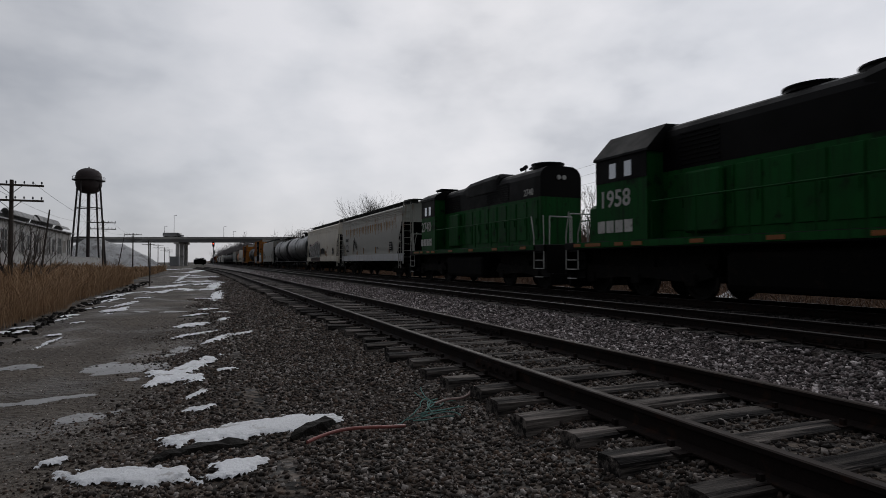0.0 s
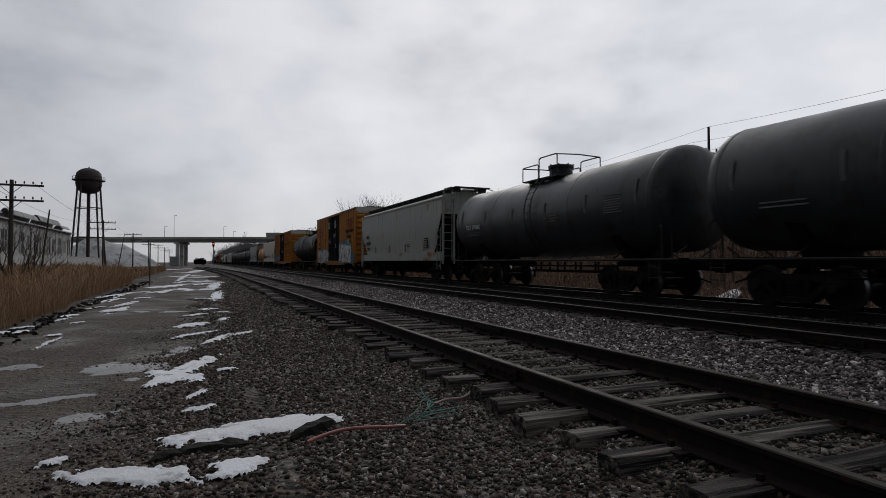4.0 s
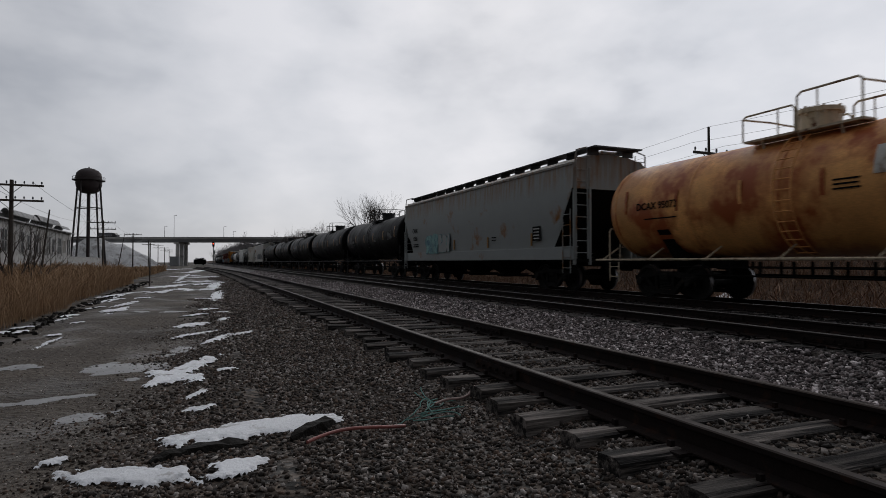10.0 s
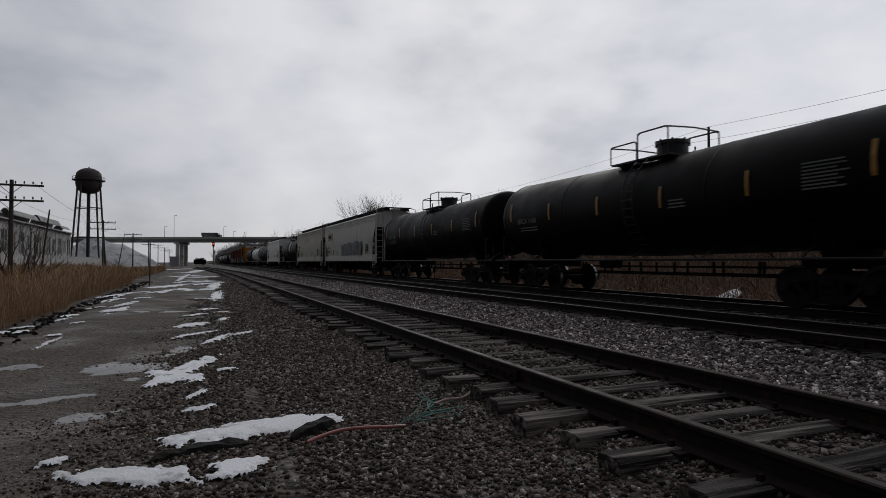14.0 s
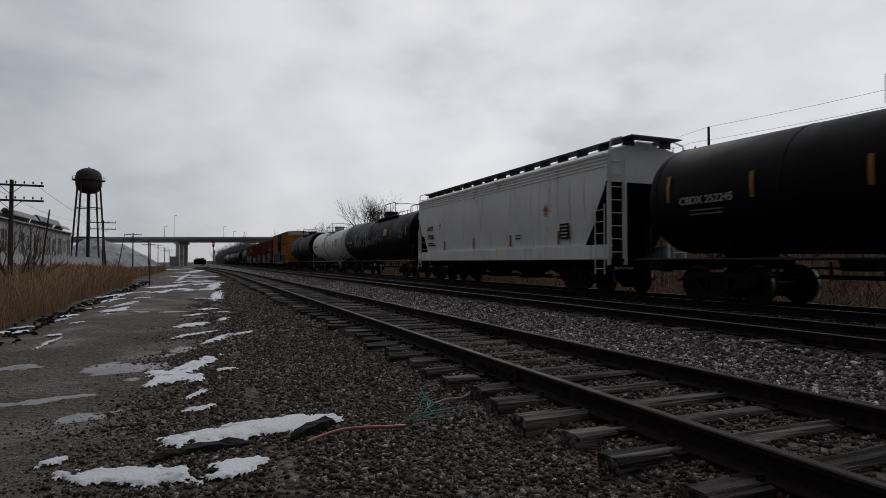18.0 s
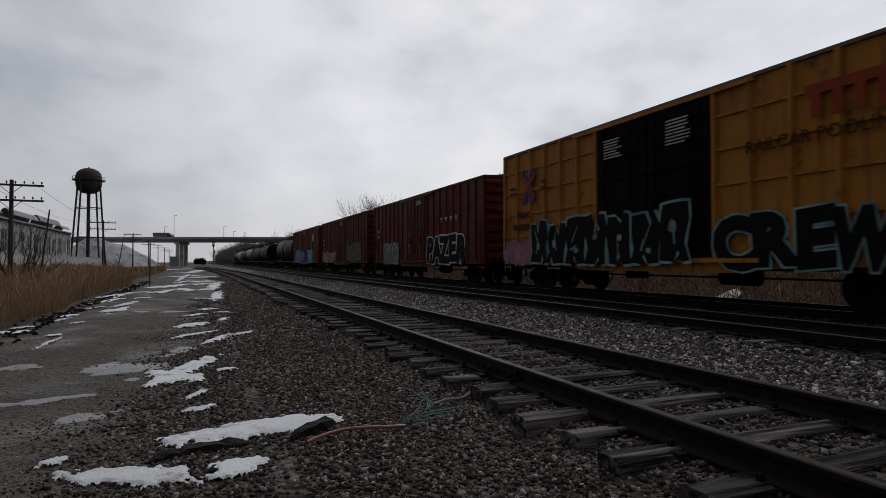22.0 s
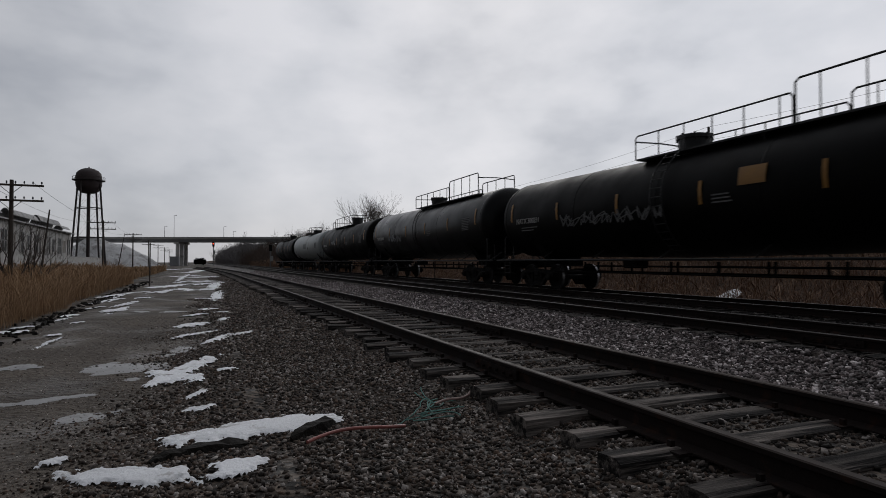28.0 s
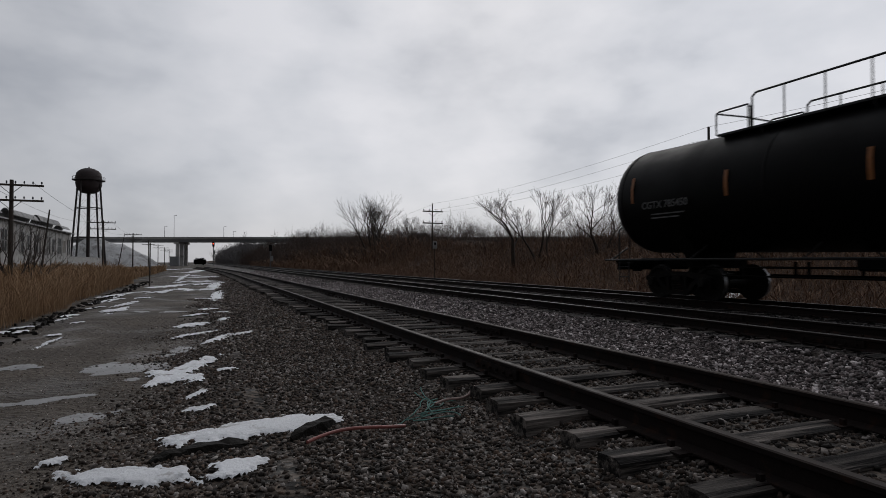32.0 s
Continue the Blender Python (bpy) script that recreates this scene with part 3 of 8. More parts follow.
LANE_ICE = [(-0.86, 8.60, 0.55, 0.60, 3), (-2.08, 9.0, 0.3, 0.19, 6), (-0.27, 9.83, 0.57, 0.17, 69), (-0.63, 17.62, 0.35, 0.40, 8), (-1.40, 6.82, 0.42, 0.16, 8), (-0.92, 5.94, 0.32, 0.17, 16), (-0.69, 7.62, 0.11, 0.10, 34), (-1.4, 17.94, 0.2, 0.4, 44), (-0.27, 5.81, 0.10, 0.05, 14)]
DITCH_SNOW = [(-3.53, 14.04, 0.16, 0.38, -23), (-3.43, 14.84, 0.19, 0.32, -23), (-3.02, 17.34, 0.2, 0.46, -23), (-2.86, 19.87, 0.23, 0.63, -23), (-2.95, 23.38, 0.4, 0.88, -23), (-2.96, 28.42, 0.44, 2.22, -23), (-2.43, 12.78, 0.17, 0.33, -23),
              (-2.44, 15.12, 0.1, 0.3, -23), (-2.13, 18.31, 0.28, 0.73, -23), (-1.36, 29.79, 0.31, 2.05, -23)]
WAY_SNOW = [(-1.0, 62.12, 0.77, 3.5, -23), (0.49, 57.14, 0.51, 3.5, -23), (-1.47, 36.63, 0.58, 3.11, -23), (0.67, 39.42, 0.5, 2.84, -23), (0.46, 31.41, 0.34, 1.8, -23), (-1.12, 81.97, 1.31, 3.5, -23), (-0.97, 43.42, 0.38, 2.22, -23)]
for row in NEAR_SNOW + LANE_SNOW + FAR_SNOW + DITCH_SNOW + WAY_SNOW:
    snow_patch(*row, 0.036, M_SNOW, "ragged patch of old white snow on the gravel")
for row in LANE_ICE:
    snow_patch(*row, 0.010, M_ICE, "thin grey sheet of melting ice on the lane", "ice_sheet")
snow_patch(18.4, 16.3, 1.7, 0.5, 25, 0.12, M_SNOW, "small heap of dirty snow beyond the tracks", "snow_heap")


# ---- lane side: hose, rope, rotten boards ----
def build_hose():
    bm = bmesh.new()
    pts = []
    for k in range(25):
        q = k / 24
        x, y = 0.74 + 0.80 * q, 4.28 + 0.22 * q + 0.07 * math.sin(q * 5)
        pts.append((x, y, ground_z(x, y) + 0.035 + 0.03 * math.sin(q * 3.1)))
    tube(bm, pts, 0.0135)
    tagged(new("hose", finish(bm, "hose", mat("hose_red", (0.30, 0.09, 0.075), 0.5, 0, 0.2), True)), "faded red rubber hose lying on the gravel", "hose")
    bm = bmesh.new()
    pts = []
    for k in range(16):
        q = k / 15
        x, y = 2.02 + 0.40 * q, 4.98 + 0.10 * q + 0.04 * math.sin(q * 6)
        pts.append((x, y, ground_z(x, y) + 0.03))
    tube(bm, pts, 0.013)
    tagged(new("hose", finish(bm, "hose", mat("hose_pale", (0.26, 0.17, 0.15), 0.6, 0, 0.2), True)), "pale piece of hose running under the siding", "hose")
    rope = thing("rope", "frayed pale green rope tangled on the stones", "rope")
    green = mat("rope_green", (0.12, 0.24, 0.21), 0.8, 0, 0.3)
    rnd = random.Random(8)
    for strand in range(11):
        bm = bmesh.new()
        q = rnd.random()
        x, y = 1.50 + 0.5 * q + rnd.uniform(-0.05, 0.05), 4.52 + 0.42 * q + rnd.uniform(-0.05, 0.05)
        p = Vector((x, y, ground_z(x, y) + 0.03))
        d = Vector((0.8, 0.6, 0)).normalized()
        line = [p]
        for k in range(9):
            d = (d + Vector((rnd.uniform(-1, 1), rnd.uniform(-1, 1), rnd.uniform(-0.25, 0.25))) * 0.6).normalized()
            q = p + d * 0.05
            q.z = max(q.z, ground_z(q.x, q.y) + 0.018)
            line.append(q)
            p = q
        tube(bm, line, 0.0055, 5)
        part("strand", bm, green, rope)


build_hose()


def plank(x, y, l, w, h, turn, label, material):
    bm = bmesh.new()
    rnd = random.Random(int(x * 100))
    rings = []
    for k in range(8):
        u = -l / 2 + l * k / 7
        t = (1 - abs(2 * k / 7 - 1) ** 4) * 0.6 + 0.4
        rings.append([(u, -w / 2 * t + rnd.uniform(-0.02, 0.02), -0.03), (u, w / 2 * t + rnd.uniform(-0.02, 0.02), -0.03), (u, w / 2 * t * 0.7, h * t + rnd.uniform(-0.012, 0.012)), (u, -w / 2 * t * 0.6, h * t * 0.8 + rnd.uniform(-0.012, 0.012))])
    loft(bm, rings)
    ob = tagged(new("rotten_board", finish(bm, "rotten_board", material)), label, "board", "rotten boards by the lane")
    ob.matrix_basis = pose(x, y, ground_z(x, y), 0, 0, turn)


M_ROT = mat("wet_black_wood", (0.009, 0.0075, 0.006), 0.8, 0, 0.5, 5, 0.8, 30, spec=0.15)
plank(0.12, 4.50, 0.48, 0.16, 0.05, 6, "black rotten board half under snow", M_ROT)
plank(-0.16, 4.40, 0.28, 0.12, 0.045, 28, "short black rotten board in the gravel", M_ROT)
plank(0.86, 4.66, 0.56, 0.13, 0.085, 44, "broken black timber end beside the hose", M_ROT)


# ---- grass and brush ----
def blades(name, label, rows, colors, seed, lean=0.25, category="grass"):
    """Dry stems over patches (x0, x1, y0, y1, count, shortest, tallest, width)."""
    rng = np.random.RandomState(seed)
    vs, fs, b = [], [], 0
    for x0, x1, y0, y1, count, h0, h1, wd in rows:
        for _ in range(count):
            x, y = rng.uniform(x0, x1), rng.uniform(y0, y1)
            clump = 0.45 + 0.62 * (noise.noise((x * 0.5, y * 0.25, 5.0)) + 0.5) + 0.25 * noise.noise((x * 2.1, y * 1.1, 7.0))
            h = (h0 + (h1 - h0) * rng.rand()) * clump
            a, w = rng.uniform(0, 3.14), wd * rng.uniform(0.6, 1.4)
            dx, dy = math.cos(a) * w, math.sin(a) * w
            lx, ly = rng.normal(0, lean * h), rng.normal(0, lean * h)
            z = ground_z(x, y) - 0.03
            vs += [(x - dx, y - dy, z), (x + dx, y + dy, z), (x + lx * 0.3 + dx * 0.7, y + ly * 0.3 + dy * 0.7, z + h * 0.6), (x + lx * 0.3 - dx * 0.7, y + ly * 0.3 - dy * 0.7, z + h * 0.6),
                   (x + lx * 0.75 + dx * 1.5, y + ly * 0.75 + dy * 1.5, z + h * 0.88), (x + lx * 0.75 - dx * 1.5, y + ly * 0.75 - dy * 1.5, z + h * 0.88), (x + lx * 1.3, y + ly * 1.3, z + h * rng.uniform(0.92, 1.05))]
            fs += [(b, b + 1, b + 2, b + 3), (b + 3, b + 2, b + 4, b + 5), (b + 5, b + 4, b + 6)]
            b += 7
    mt = bpy.data.materials.new(name + "_stems")
    mt.use_nodes = True
    nt = mt.node_tree
    bs = nt.nodes["Principled BSDF"]
    geo, ramp = nt.nodes.new("ShaderNodeNewGeometry"), nt.nodes.new("ShaderNodeValToRGB")
    nt.links.new(geo.outputs["Random Per Island"], ramp.inputs[0])
    e = ramp.color_ramp.elements
    e[0].color, e[1].color = (*colors[0], 1), (*colors[-1], 1)
    for k, c in enumerate(colors[1:-1]):
        e.new((k + 1) / (len(colors) - 1)).color = (*c, 1)
    nt.links.new(ramp.outputs[0], bs.inputs["Base Color"])
    bs.inputs["Roughness"].default_value, bs.inputs["Specular IOR Level"].default_value = 0.9, 0.1
    ob = new(name, mesh_of(name, vs, fs, mt))
    tagged(ob, label, category, kind="stuff")


STRAW = [(0.20, 0.125, 0.074), (0.33, 0.215, 0.128), (0.47, 0.32, 0.195), (0.24, 0.15, 0.09)]
blades("dry_grass", "tall tan dry grass beside the lane", [(-9, -3.7, 10, 22, 21000, 0.35, 1.25, 0.0032), (-12, -4.0, 22, 45, 22000, 0.45, 1.45, 0.006), (-26, -9, 12, 60, 18000, 0.5, 1.5, 0.013), (-18, -4.8, 45, 110, 14000, 0.4, 1.15, 0.022), (-60, -18, 40, 140, 10000, 0.9, 1.8, 0.05)], STRAW, 5, 0.26)
blades("weeds", "dead brown weeds along the foot of the embankment", [(15.6, 19, 12, 60, 16000, 0.05, 0.30, 0.010), (17.5, 27, 10, 70, 30000, 0.25, 1.15, 0.010), (18, 28, 70, 230, 14000, 0.8, 2.2, 0.04)], [(0.095, 0.054, 0.037), (0.20, 0.12, 0.08), (0.31, 0.21, 0.145), (0.125, 0.068, 0.047)], 6, 0.45, "weeds")
M_BARK = mat("bare_bark", (0.050, 0.038, 0.030), 0.9, 0, 0.3, 5, 0.4)


def bare_tree(x, y, height, seed, stems=1, spread=0.45, forks=5, label="leafless grey-brown tree on the embankment"):
    """Trunk, limbs and twigs, forked again and again and bent upwards."""
    rnd = random.Random(seed)
    twigs = bmesh.new()

    def grow(wood, p, d, l, r, depth):
        segs = 3
        for k in range(segs):
            d = (d + Vector((rnd.uniform(-1, 1), rnd.uniform(-1, 1), rnd.uniform(-0.4, 0.5))) * 0.24).normalized()
            q = p + d * l / segs
            r1 = max(r * (1 - 0.14), 0.0075 if height > 6 else 0.0045)
            rod(wood if depth < 2 else twigs, p, q, r, 6 if depth < 2 else 3, r1, caps=False)
            p, r = q, r1
            if depth < forks and k > 0 and rnd.random() < 0.75:
                side = Vector((rnd.uniform(-1, 1), rnd.uniform(-1, 1), rnd.uniform(-0.1, 0.6))).normalized()
                grow(wood, p, (d + side * spread * 1.9).normalized(), l * rnd.uniform(0.55, 0.8), r * 0.6, depth + 1)
        if depth < forks:
            for _ in range(2):
                side = Vector((rnd.uniform(-1, 1), rnd.uniform(-1, 1), rnd.uniform(0, 0.5))).normalized()
                grow(wood, p, (d + side * spread).normalized(), l * rnd.uniform(0.6, 0.8), r * 0.72, depth + 1)

    tree = thing("bare_tree", label, "tree", "bare trees on the embankment", pose(x, y, ground_z(x, y)))
    for _ in range(stems):
        wood = bmesh.new()
        d = Vector((rnd.uniform(-1, 1) * 0.22, rnd.uniform(-1, 1) * 0.22, 1)).normalized() if stems > 1 else Vector((0, 0, 1))
        grow(wood, Vector((rnd.uniform(-1, 1) * 0.08 * height * (stems > 1), rnd.uniform(-1, 1) * 0.08 * height * (stems > 1), -0.3)), d, height * 0.30, height * (0.021 if stems < 3 else 0.015), 0)
        part("trunk", wood, M_BARK, tree)
    part("crown", twigs, M_BARK, tree, "leafless twigs")


def shrub_rows(name, label, rows, seed, bark):
    """Leafless bushes of many forked stems over patches (x0, x1, y0, y1, count, lowest, highest, stem)."""
    rng = random.Random(seed)
    bm_v, bm_f = [], []

    def twig(p, q, w):
        d = (q - p)
        a = Vector((rng.uniform(-1, 1), rng.uniform(-1, 1), rng.uniform(-0.2, 0.2))).cross(d)
        a = a.normalized() * w if a.length > 1e-6 else Vector((w, 0, 0))
        e = d.cross(a).normalized() * w
        b = len(bm_v)
        bm_v.extend([tuple(p + a), tuple(p - a * 0.5 + e * 0.8), tuple(p - a * 0.5 - e * 0.8), tuple(q)])
        bm_f.extend([(b, b + 1, b + 3), (b + 1, b + 2, b + 3), (b + 2, b, b + 3)])

    for x0, x1, y0, y1, count, h0, h1, w in rows:
        for _ in range(count):
            x, y = rng.uniform(x0, x1), rng.uniform(y0, y1)
            h = (h0 + (h1 - h0) * rng.random() ** 1.2) * (0.7 + 0.6 * (noise.noise((x * 0.15, y * 0.08, 3.0)) + 0.4))
            base = Vector((x, y, ground_z(x, y) - 0.05))
            for _ in range(6):
                p = base + Vector((rng.uniform(-0.3, 0.3), rng.uniform(-0.3, 0.3), 0))
                d = Vector((rng.gauss(0, 0.35), rng.gauss(0, 0.35), 1)).normalized()
                m = p + d * h * rng.uniform(0.35, 0.6)
                t = m + (d + Vector((rng.gauss(0, 0.25), rng.gauss(0, 0.25), 0.1))).normalized() * h * rng.uniform(0.3, 0.55)
                twig(p, m + (m - p) * 0.15, w)
                twig(m, t, w * 0.7)
                for _ in range(4):
                    s0 = p.lerp(t, rng.uniform(0.3, 0.95))
                    twig(s0, s0 + Vector((rng.gauss(0, 0.6), rng.gauss(0, 0.6), rng.uniform(0.2, 1.0))).normalized() * h * rng.uniform(0.12, 0.32), w * 0.5)
    tagged(new(name, mesh_of(name, bm_v, bm_f, bark)), label, "brush", kind="stuff")


shrub_rows("brush_thicket", "dense bare brown brush on the embankment", [(23, 34, 16, 70, 800, 0.9, 3.2, 0.010), (22, 36, 70, 140, 900, 1.8, 4.6, 0.020), (18.5, 40, 140, 300, 1100, 3.0, 7.0, 0.05), (34, 80, 20, 140, 360, 1.4, 3.6, 0.03)], 7, mat("brush_bark", (0.092, 0.066, 0.054), 0.9, 0, 0.35, 0.4, 0))
# distance haze is put into the far woods' bark as a paler grey
shrub_rows("far_woods", "leafless woods far down the line, paled grey for haze", [(16.5, 34, 300, 640, 800, 7.0, 12.5, 0.17), (34, 70, 300, 720, 260, 7.0, 12.0, 0.18)], 8, mat("hazed_far_bark", (0.17, 0.16, 0.16), 0.95, 0, 0.2, 0.1, 0))
bare_tree(22.0, 38.4, 8.2, 2, 1, 0.7, 4, label="leafless tree with thick crooked spreading limbs")
bare_tree(23.5, 37.0, 6.6, 3, 3, 0.25, 4)
bare_tree(24.0, 83.8, 11.5, 5, 6, 0.4, 4, label="leafless clump of upright stems")
bare_tree(25.5, 88.0, 9.0, 6, 5, 0.26, 4)
bare_tree(30.0, 84.4, 5.6, 7, 4, 0.5, 4, "small round leafless tree")
bare_tree(24.0, 30.3, 5.4, 9, 2)
for k, (tx, ty, th) in enumerate(((30, 189, 9.5), (30, 153, 8.6), (27, 176, 7.5), (26, 215, 9.0), (34, 118, 5.5), (24, 250, 9.0), (28, 165, 7.0), (40, 100, 5.0))):
    bare_tree(tx, ty, th, 20 + k, 3, forks=4)
bare_tree(-8.4, 36.0, 5.4, 31, 4, 0.45, 3, label="leafless bush beside the telegraph pole")
bare_tree(-7.2, 33.0, 3.4, 33, 3, 0.45, 3, label="low leafless bush in the dry grass")
bare_tree(-15.5, 52.0, 4.5, 32, 3, label="leafless bush in the tall grass")

# ---- poles and wires ----
M_POLE = mat("pole_wood", (0.050, 0.040, 0.033), 0.9, 0, 0.3, 3, 0.5, 40, stretch=(4, 4, 0.3))
M_INSUL = mat("insulator_dark", (0.05, 0.055, 0.06), 0.3)
M_WIRE = mat("wire_grey", (0.10, 0.10, 0.10), 0.6, 0.3, 0.1)


def telegraph_pole(x, y, top, arms, group, label, pins=8, lean=0.0, arm=2.9):
    z0 = ground_z(x, y)
    pole = thing("telegraph_pole", label, "utility pole", group, pose(x, y, z0, 0, lean, 0))
    bm = bmesh.new()
    rod(bm, (0, 0, -0.4), (0, 0, top - z0), 0.16 if arm > 3 else 0.10, 10, 0.11 if arm > 3 else 0.06)
    part("pole", bm, M_POLE, pole)
    for k, dz in enumerate(arms):
        zc = top - z0 - dz
        bm = bmesh.new()
        rbox(bm, 0, -0.15, zc, arm, 0.10, 0.13, 0.01)
        ca = part("crossarm", bm, M_POLE, pole)
        for i in range(pins):
            px = -arm / 2 + 0.12 + (arm - 0.24) * i / (pins - 1)
            if abs(px) < 0.15:
                continue
            bm = bmesh.new()
            rod(bm, (px, -0.15, zc + 0.06), (px, -0.15, zc + 0.14), 0.02, 5)
            rod(bm, (px, -0.15, zc + 0.13), (px, -0.15, zc + 0.27), 0.055, 8, 0.04)
            part("insulator", bm, M_INSUL, ca)
        bm = bmesh.new()
        for s in (-1, 1):
            rod(bm, (s * 0.62, -0.20, zc - 0.04), (0, -0.17, zc - 0.62), 0.02, 5)
        part("brace", bm, M_POLE, pole)
    return pole


def wire(p, q, sag, thick=0.013, name="overhead_wire"):
    bm = bmesh.new()
    pts = [Vector(p).lerp(Vector(q), k / 16) + Vector((0, 0, -sag * 4 * (k / 16) * (1 - k / 16))) for k in range(17)]
    tube(bm, pts, thick, 4)
    tagged(new(name, finish(bm, name, M_WIRE)), "thin grey overhead wire between poles", "wire", "overhead wires")


LEFT_POLES = [(-11.2, 45.7, 6.35, 0), (-13.7, 104.7, 7.5, 0), (-13.7, 150.3, 7.6, 0), (-13.7, 196.0, 7.6, 0), (-13.7, 242.0, 7.6, 0), (-13.7, 288.0, 7.6, 0), (-13.7, 334.0, 7.6, 0)]
for px, py, top, ln in LEFT_POLES:
    telegraph_pole(px, py, top, (0.35, 1.35), "telegraph poles along the lane", "weathered telegraph pole with two insulator crossarms", lean=ln, arm=3.6)
telegraph_pole(-14.9, 134.0, 6.6, (), "telegraph poles along the lane", "leaning bare pole stub", lean=9)
telegraph_pole(-13.4, 64.0, 5.9, (), "telegraph poles along the lane", "leaning bare wooden pole without crossarms", lean=6)
for (ax, ay, at, _), (bx, by, bt, _) in zip(LEFT_POLES[:3], LEFT_POLES[1:4]):
    for d in (-1.6, 1.2):
        wire((ax + d, ay, at - 0.15), (bx + d, by, bt - 0.15), 0.9)
RIGHT_POLES = [(24.0, 60.0, 7.5), (24.0, 22.0, 7.9), (24.0, -8.0, 8.0)]
for px, py, top in RIGHT_POLES:
    telegraph_pole(px, py, top, (0.9, 2.2) if py > 30 else (1.4,), "power poles beyond the train", "dark wooden power pole with crossarms on the embankment", 4, 0, 2.4)
for (ax, ay, at), (bx, by, bt) in zip(RIGHT_POLES, RIGHT_POLES[1:]):
    for d, e in ((0.0, 0.0), (-1.1, -0.9), (1.1, -0.9)):
        wire((ax + d, ay, at + e), (bx + d, by, bt + e), 0.5, 0.007)
wire((24.0, 60.0, 7.4), (24.0, 130.0, 7.0), 1.0, 0.007)


def sign_post(x, y, h, plate, label):
    z0 = ground_z(x, y)
    post = thing("track_sign", label, "sign", "", pose(x, y, z0))
    bm = bmesh.new()
    rod(bm, (0, 0, -0.2), (0, 0, h), 0.035, 8)
    part("post", bm, M_POLE, post)
    if plate:
        bm = bmesh.new()
        rbox(bm, 0, -0.05, h - 0.3, 0.36, 0.02, 0.6, 0.005)
        pl = part("plate", bm, mat("sign_grey", (0.26, 0.26, 0.25), 0.6), post)
        bm = bmesh.new()
        box(bm, 0, -0.064, h - 0.22, 0.16, 0.006, 0.22)
        part("writing_bar", bm, M_INK, pl)


sign_post(-2.47, 36.5, 2.45, False, "thin dark steel post at the lane's edge")
sign_post(17.2, 42.5, 3.3, True, "small pale track sign on a thin post")


# ---- water tower ----
def water_tower(x, y):
    M_TANK = mat("tower_brown_paint", (0.040, 0.025, 0.025), 0.7, 0, 0.25, 0.3, 0.05, 10, (0.03, 0.02, 0.02), 0.4, 0.5)
    M_LEG = mat("tower_leg_steel", (0.05, 0.042, 0.04), 0.75, 0.2, 0.2)
    tower = thing("water_tower", "dark brown steel water tower on braced legs", "water tower", "", pose(x, y, ground_z(x, y)))
    n, R = 32, 4.0
    prof = [(0.02, 25.2), (1.9, 25.4), (3.1, 26.2), (3.8, 27.5), (R, 28.7), (R, 30.9), (3.75, 32.2), (3.0, 33.1), (1.75, 33.8), (0.4, 34.1), (0.02, 34.15)]
    bm = bmesh.new()
    loft(bm, [[(r * math.cos(2 * math.pi * i / n), r * math.sin(2 * math.pi * i / n), z) for i in range(n)] for r, z in prof])
    part("tank", bm, M_TANK, tower, "round-bottomed brown tank", smooth=True)
    bm = bmesh.new()
    rod(bm, (0, 0, 34.0), (0, 0, 34.6), 0.3, 10, 0.1)
    part("finial", bm, M_TANK, tower)
    bm = bmesh.new()
    for r, z in ((R + 0.9, 30.0), (R + 0.9, 30.9)):
        pts = [(r * math.cos(2 * math.pi * i / n), r * math.sin(2 * math.pi * i / n), z) for i in range(n + 1)]
        pipe(bm, pts, 0.06, 5)
    loft(bm, [[(r * math.cos(2 * math.pi * i / n), r * math.sin(2 * math.pi * i / n), z) for i in range(n)] for r, z in ((R, 29.7), (R + 0.95, 29.7), (R + 0.95, 29.85), (R, 29.85))], caps=False)
    for i in range(16):
        t = 2 * math.pi * i / 16
        rod(bm, ((R + 0.9) * math.cos(t), (R + 0.9) * math.sin(t), 29.8), ((R + 0.9) * math.cos(t), (R + 0.9) * math.sin(t), 30.9), 0.04, 4)
    part("balcony", bm, M_LEG, tower)
    bm = bmesh.new()
    rod(bm, (0, 0, -0.5), (0, 0, 25.6), 0.55, 14)
    part("riser_pipe", bm, M_TANK, tower)
    legs = []
    for k in range(4):
        t = math.pi / 4 + math.pi / 2 * k + 0.35
        c, s = math.cos(t), math.sin(t)
        legs.append((Vector((c * 6.3, s * 6.3, -0.5)), Vector((c * (R - 0.1), s * (R - 0.1), 29.2))))
        bm = bmesh.new()
        rod(bm, *legs[-1], 0.30, 8)
        part("leg", bm, M_LEG, tower)
    for lv in (0.36, 0.70):
        for k in range(4):
            a, b = legs[k], legs[(k + 1) % 4]
            bm = bmesh.new()
            rod(bm, a[0].lerp(a[1], lv), b[0].lerp(b[1], lv), 0.14, 6)
            part("strut", bm, M_LEG, tower)
    for k in range(4):
        a, b = legs[k], legs[(k + 1) % 4]
        bm = bmesh.new()
        for l0, l1 in ((0.0, 0.36), (0.36, 0.70), (0.70, 0.98)):
            rod(bm, a[0].lerp(a[1], l0), b[0].lerp(b[1], l1), 0.028, 4)
            rod(bm, b[0].lerp(b[1], l0), a[0].lerp(a[1], l1), 0.028, 4)
        part("tie_rod", bm, M_LEG, tower)


# ---- overpass ----
M_CONC = mat("bridge_concrete", (0.50, 0.49, 0.47), 0.85, 0, 0.2, 0.15, 0.1, 4, (0.28, 0.27, 0.25), 0.3, 0.4)


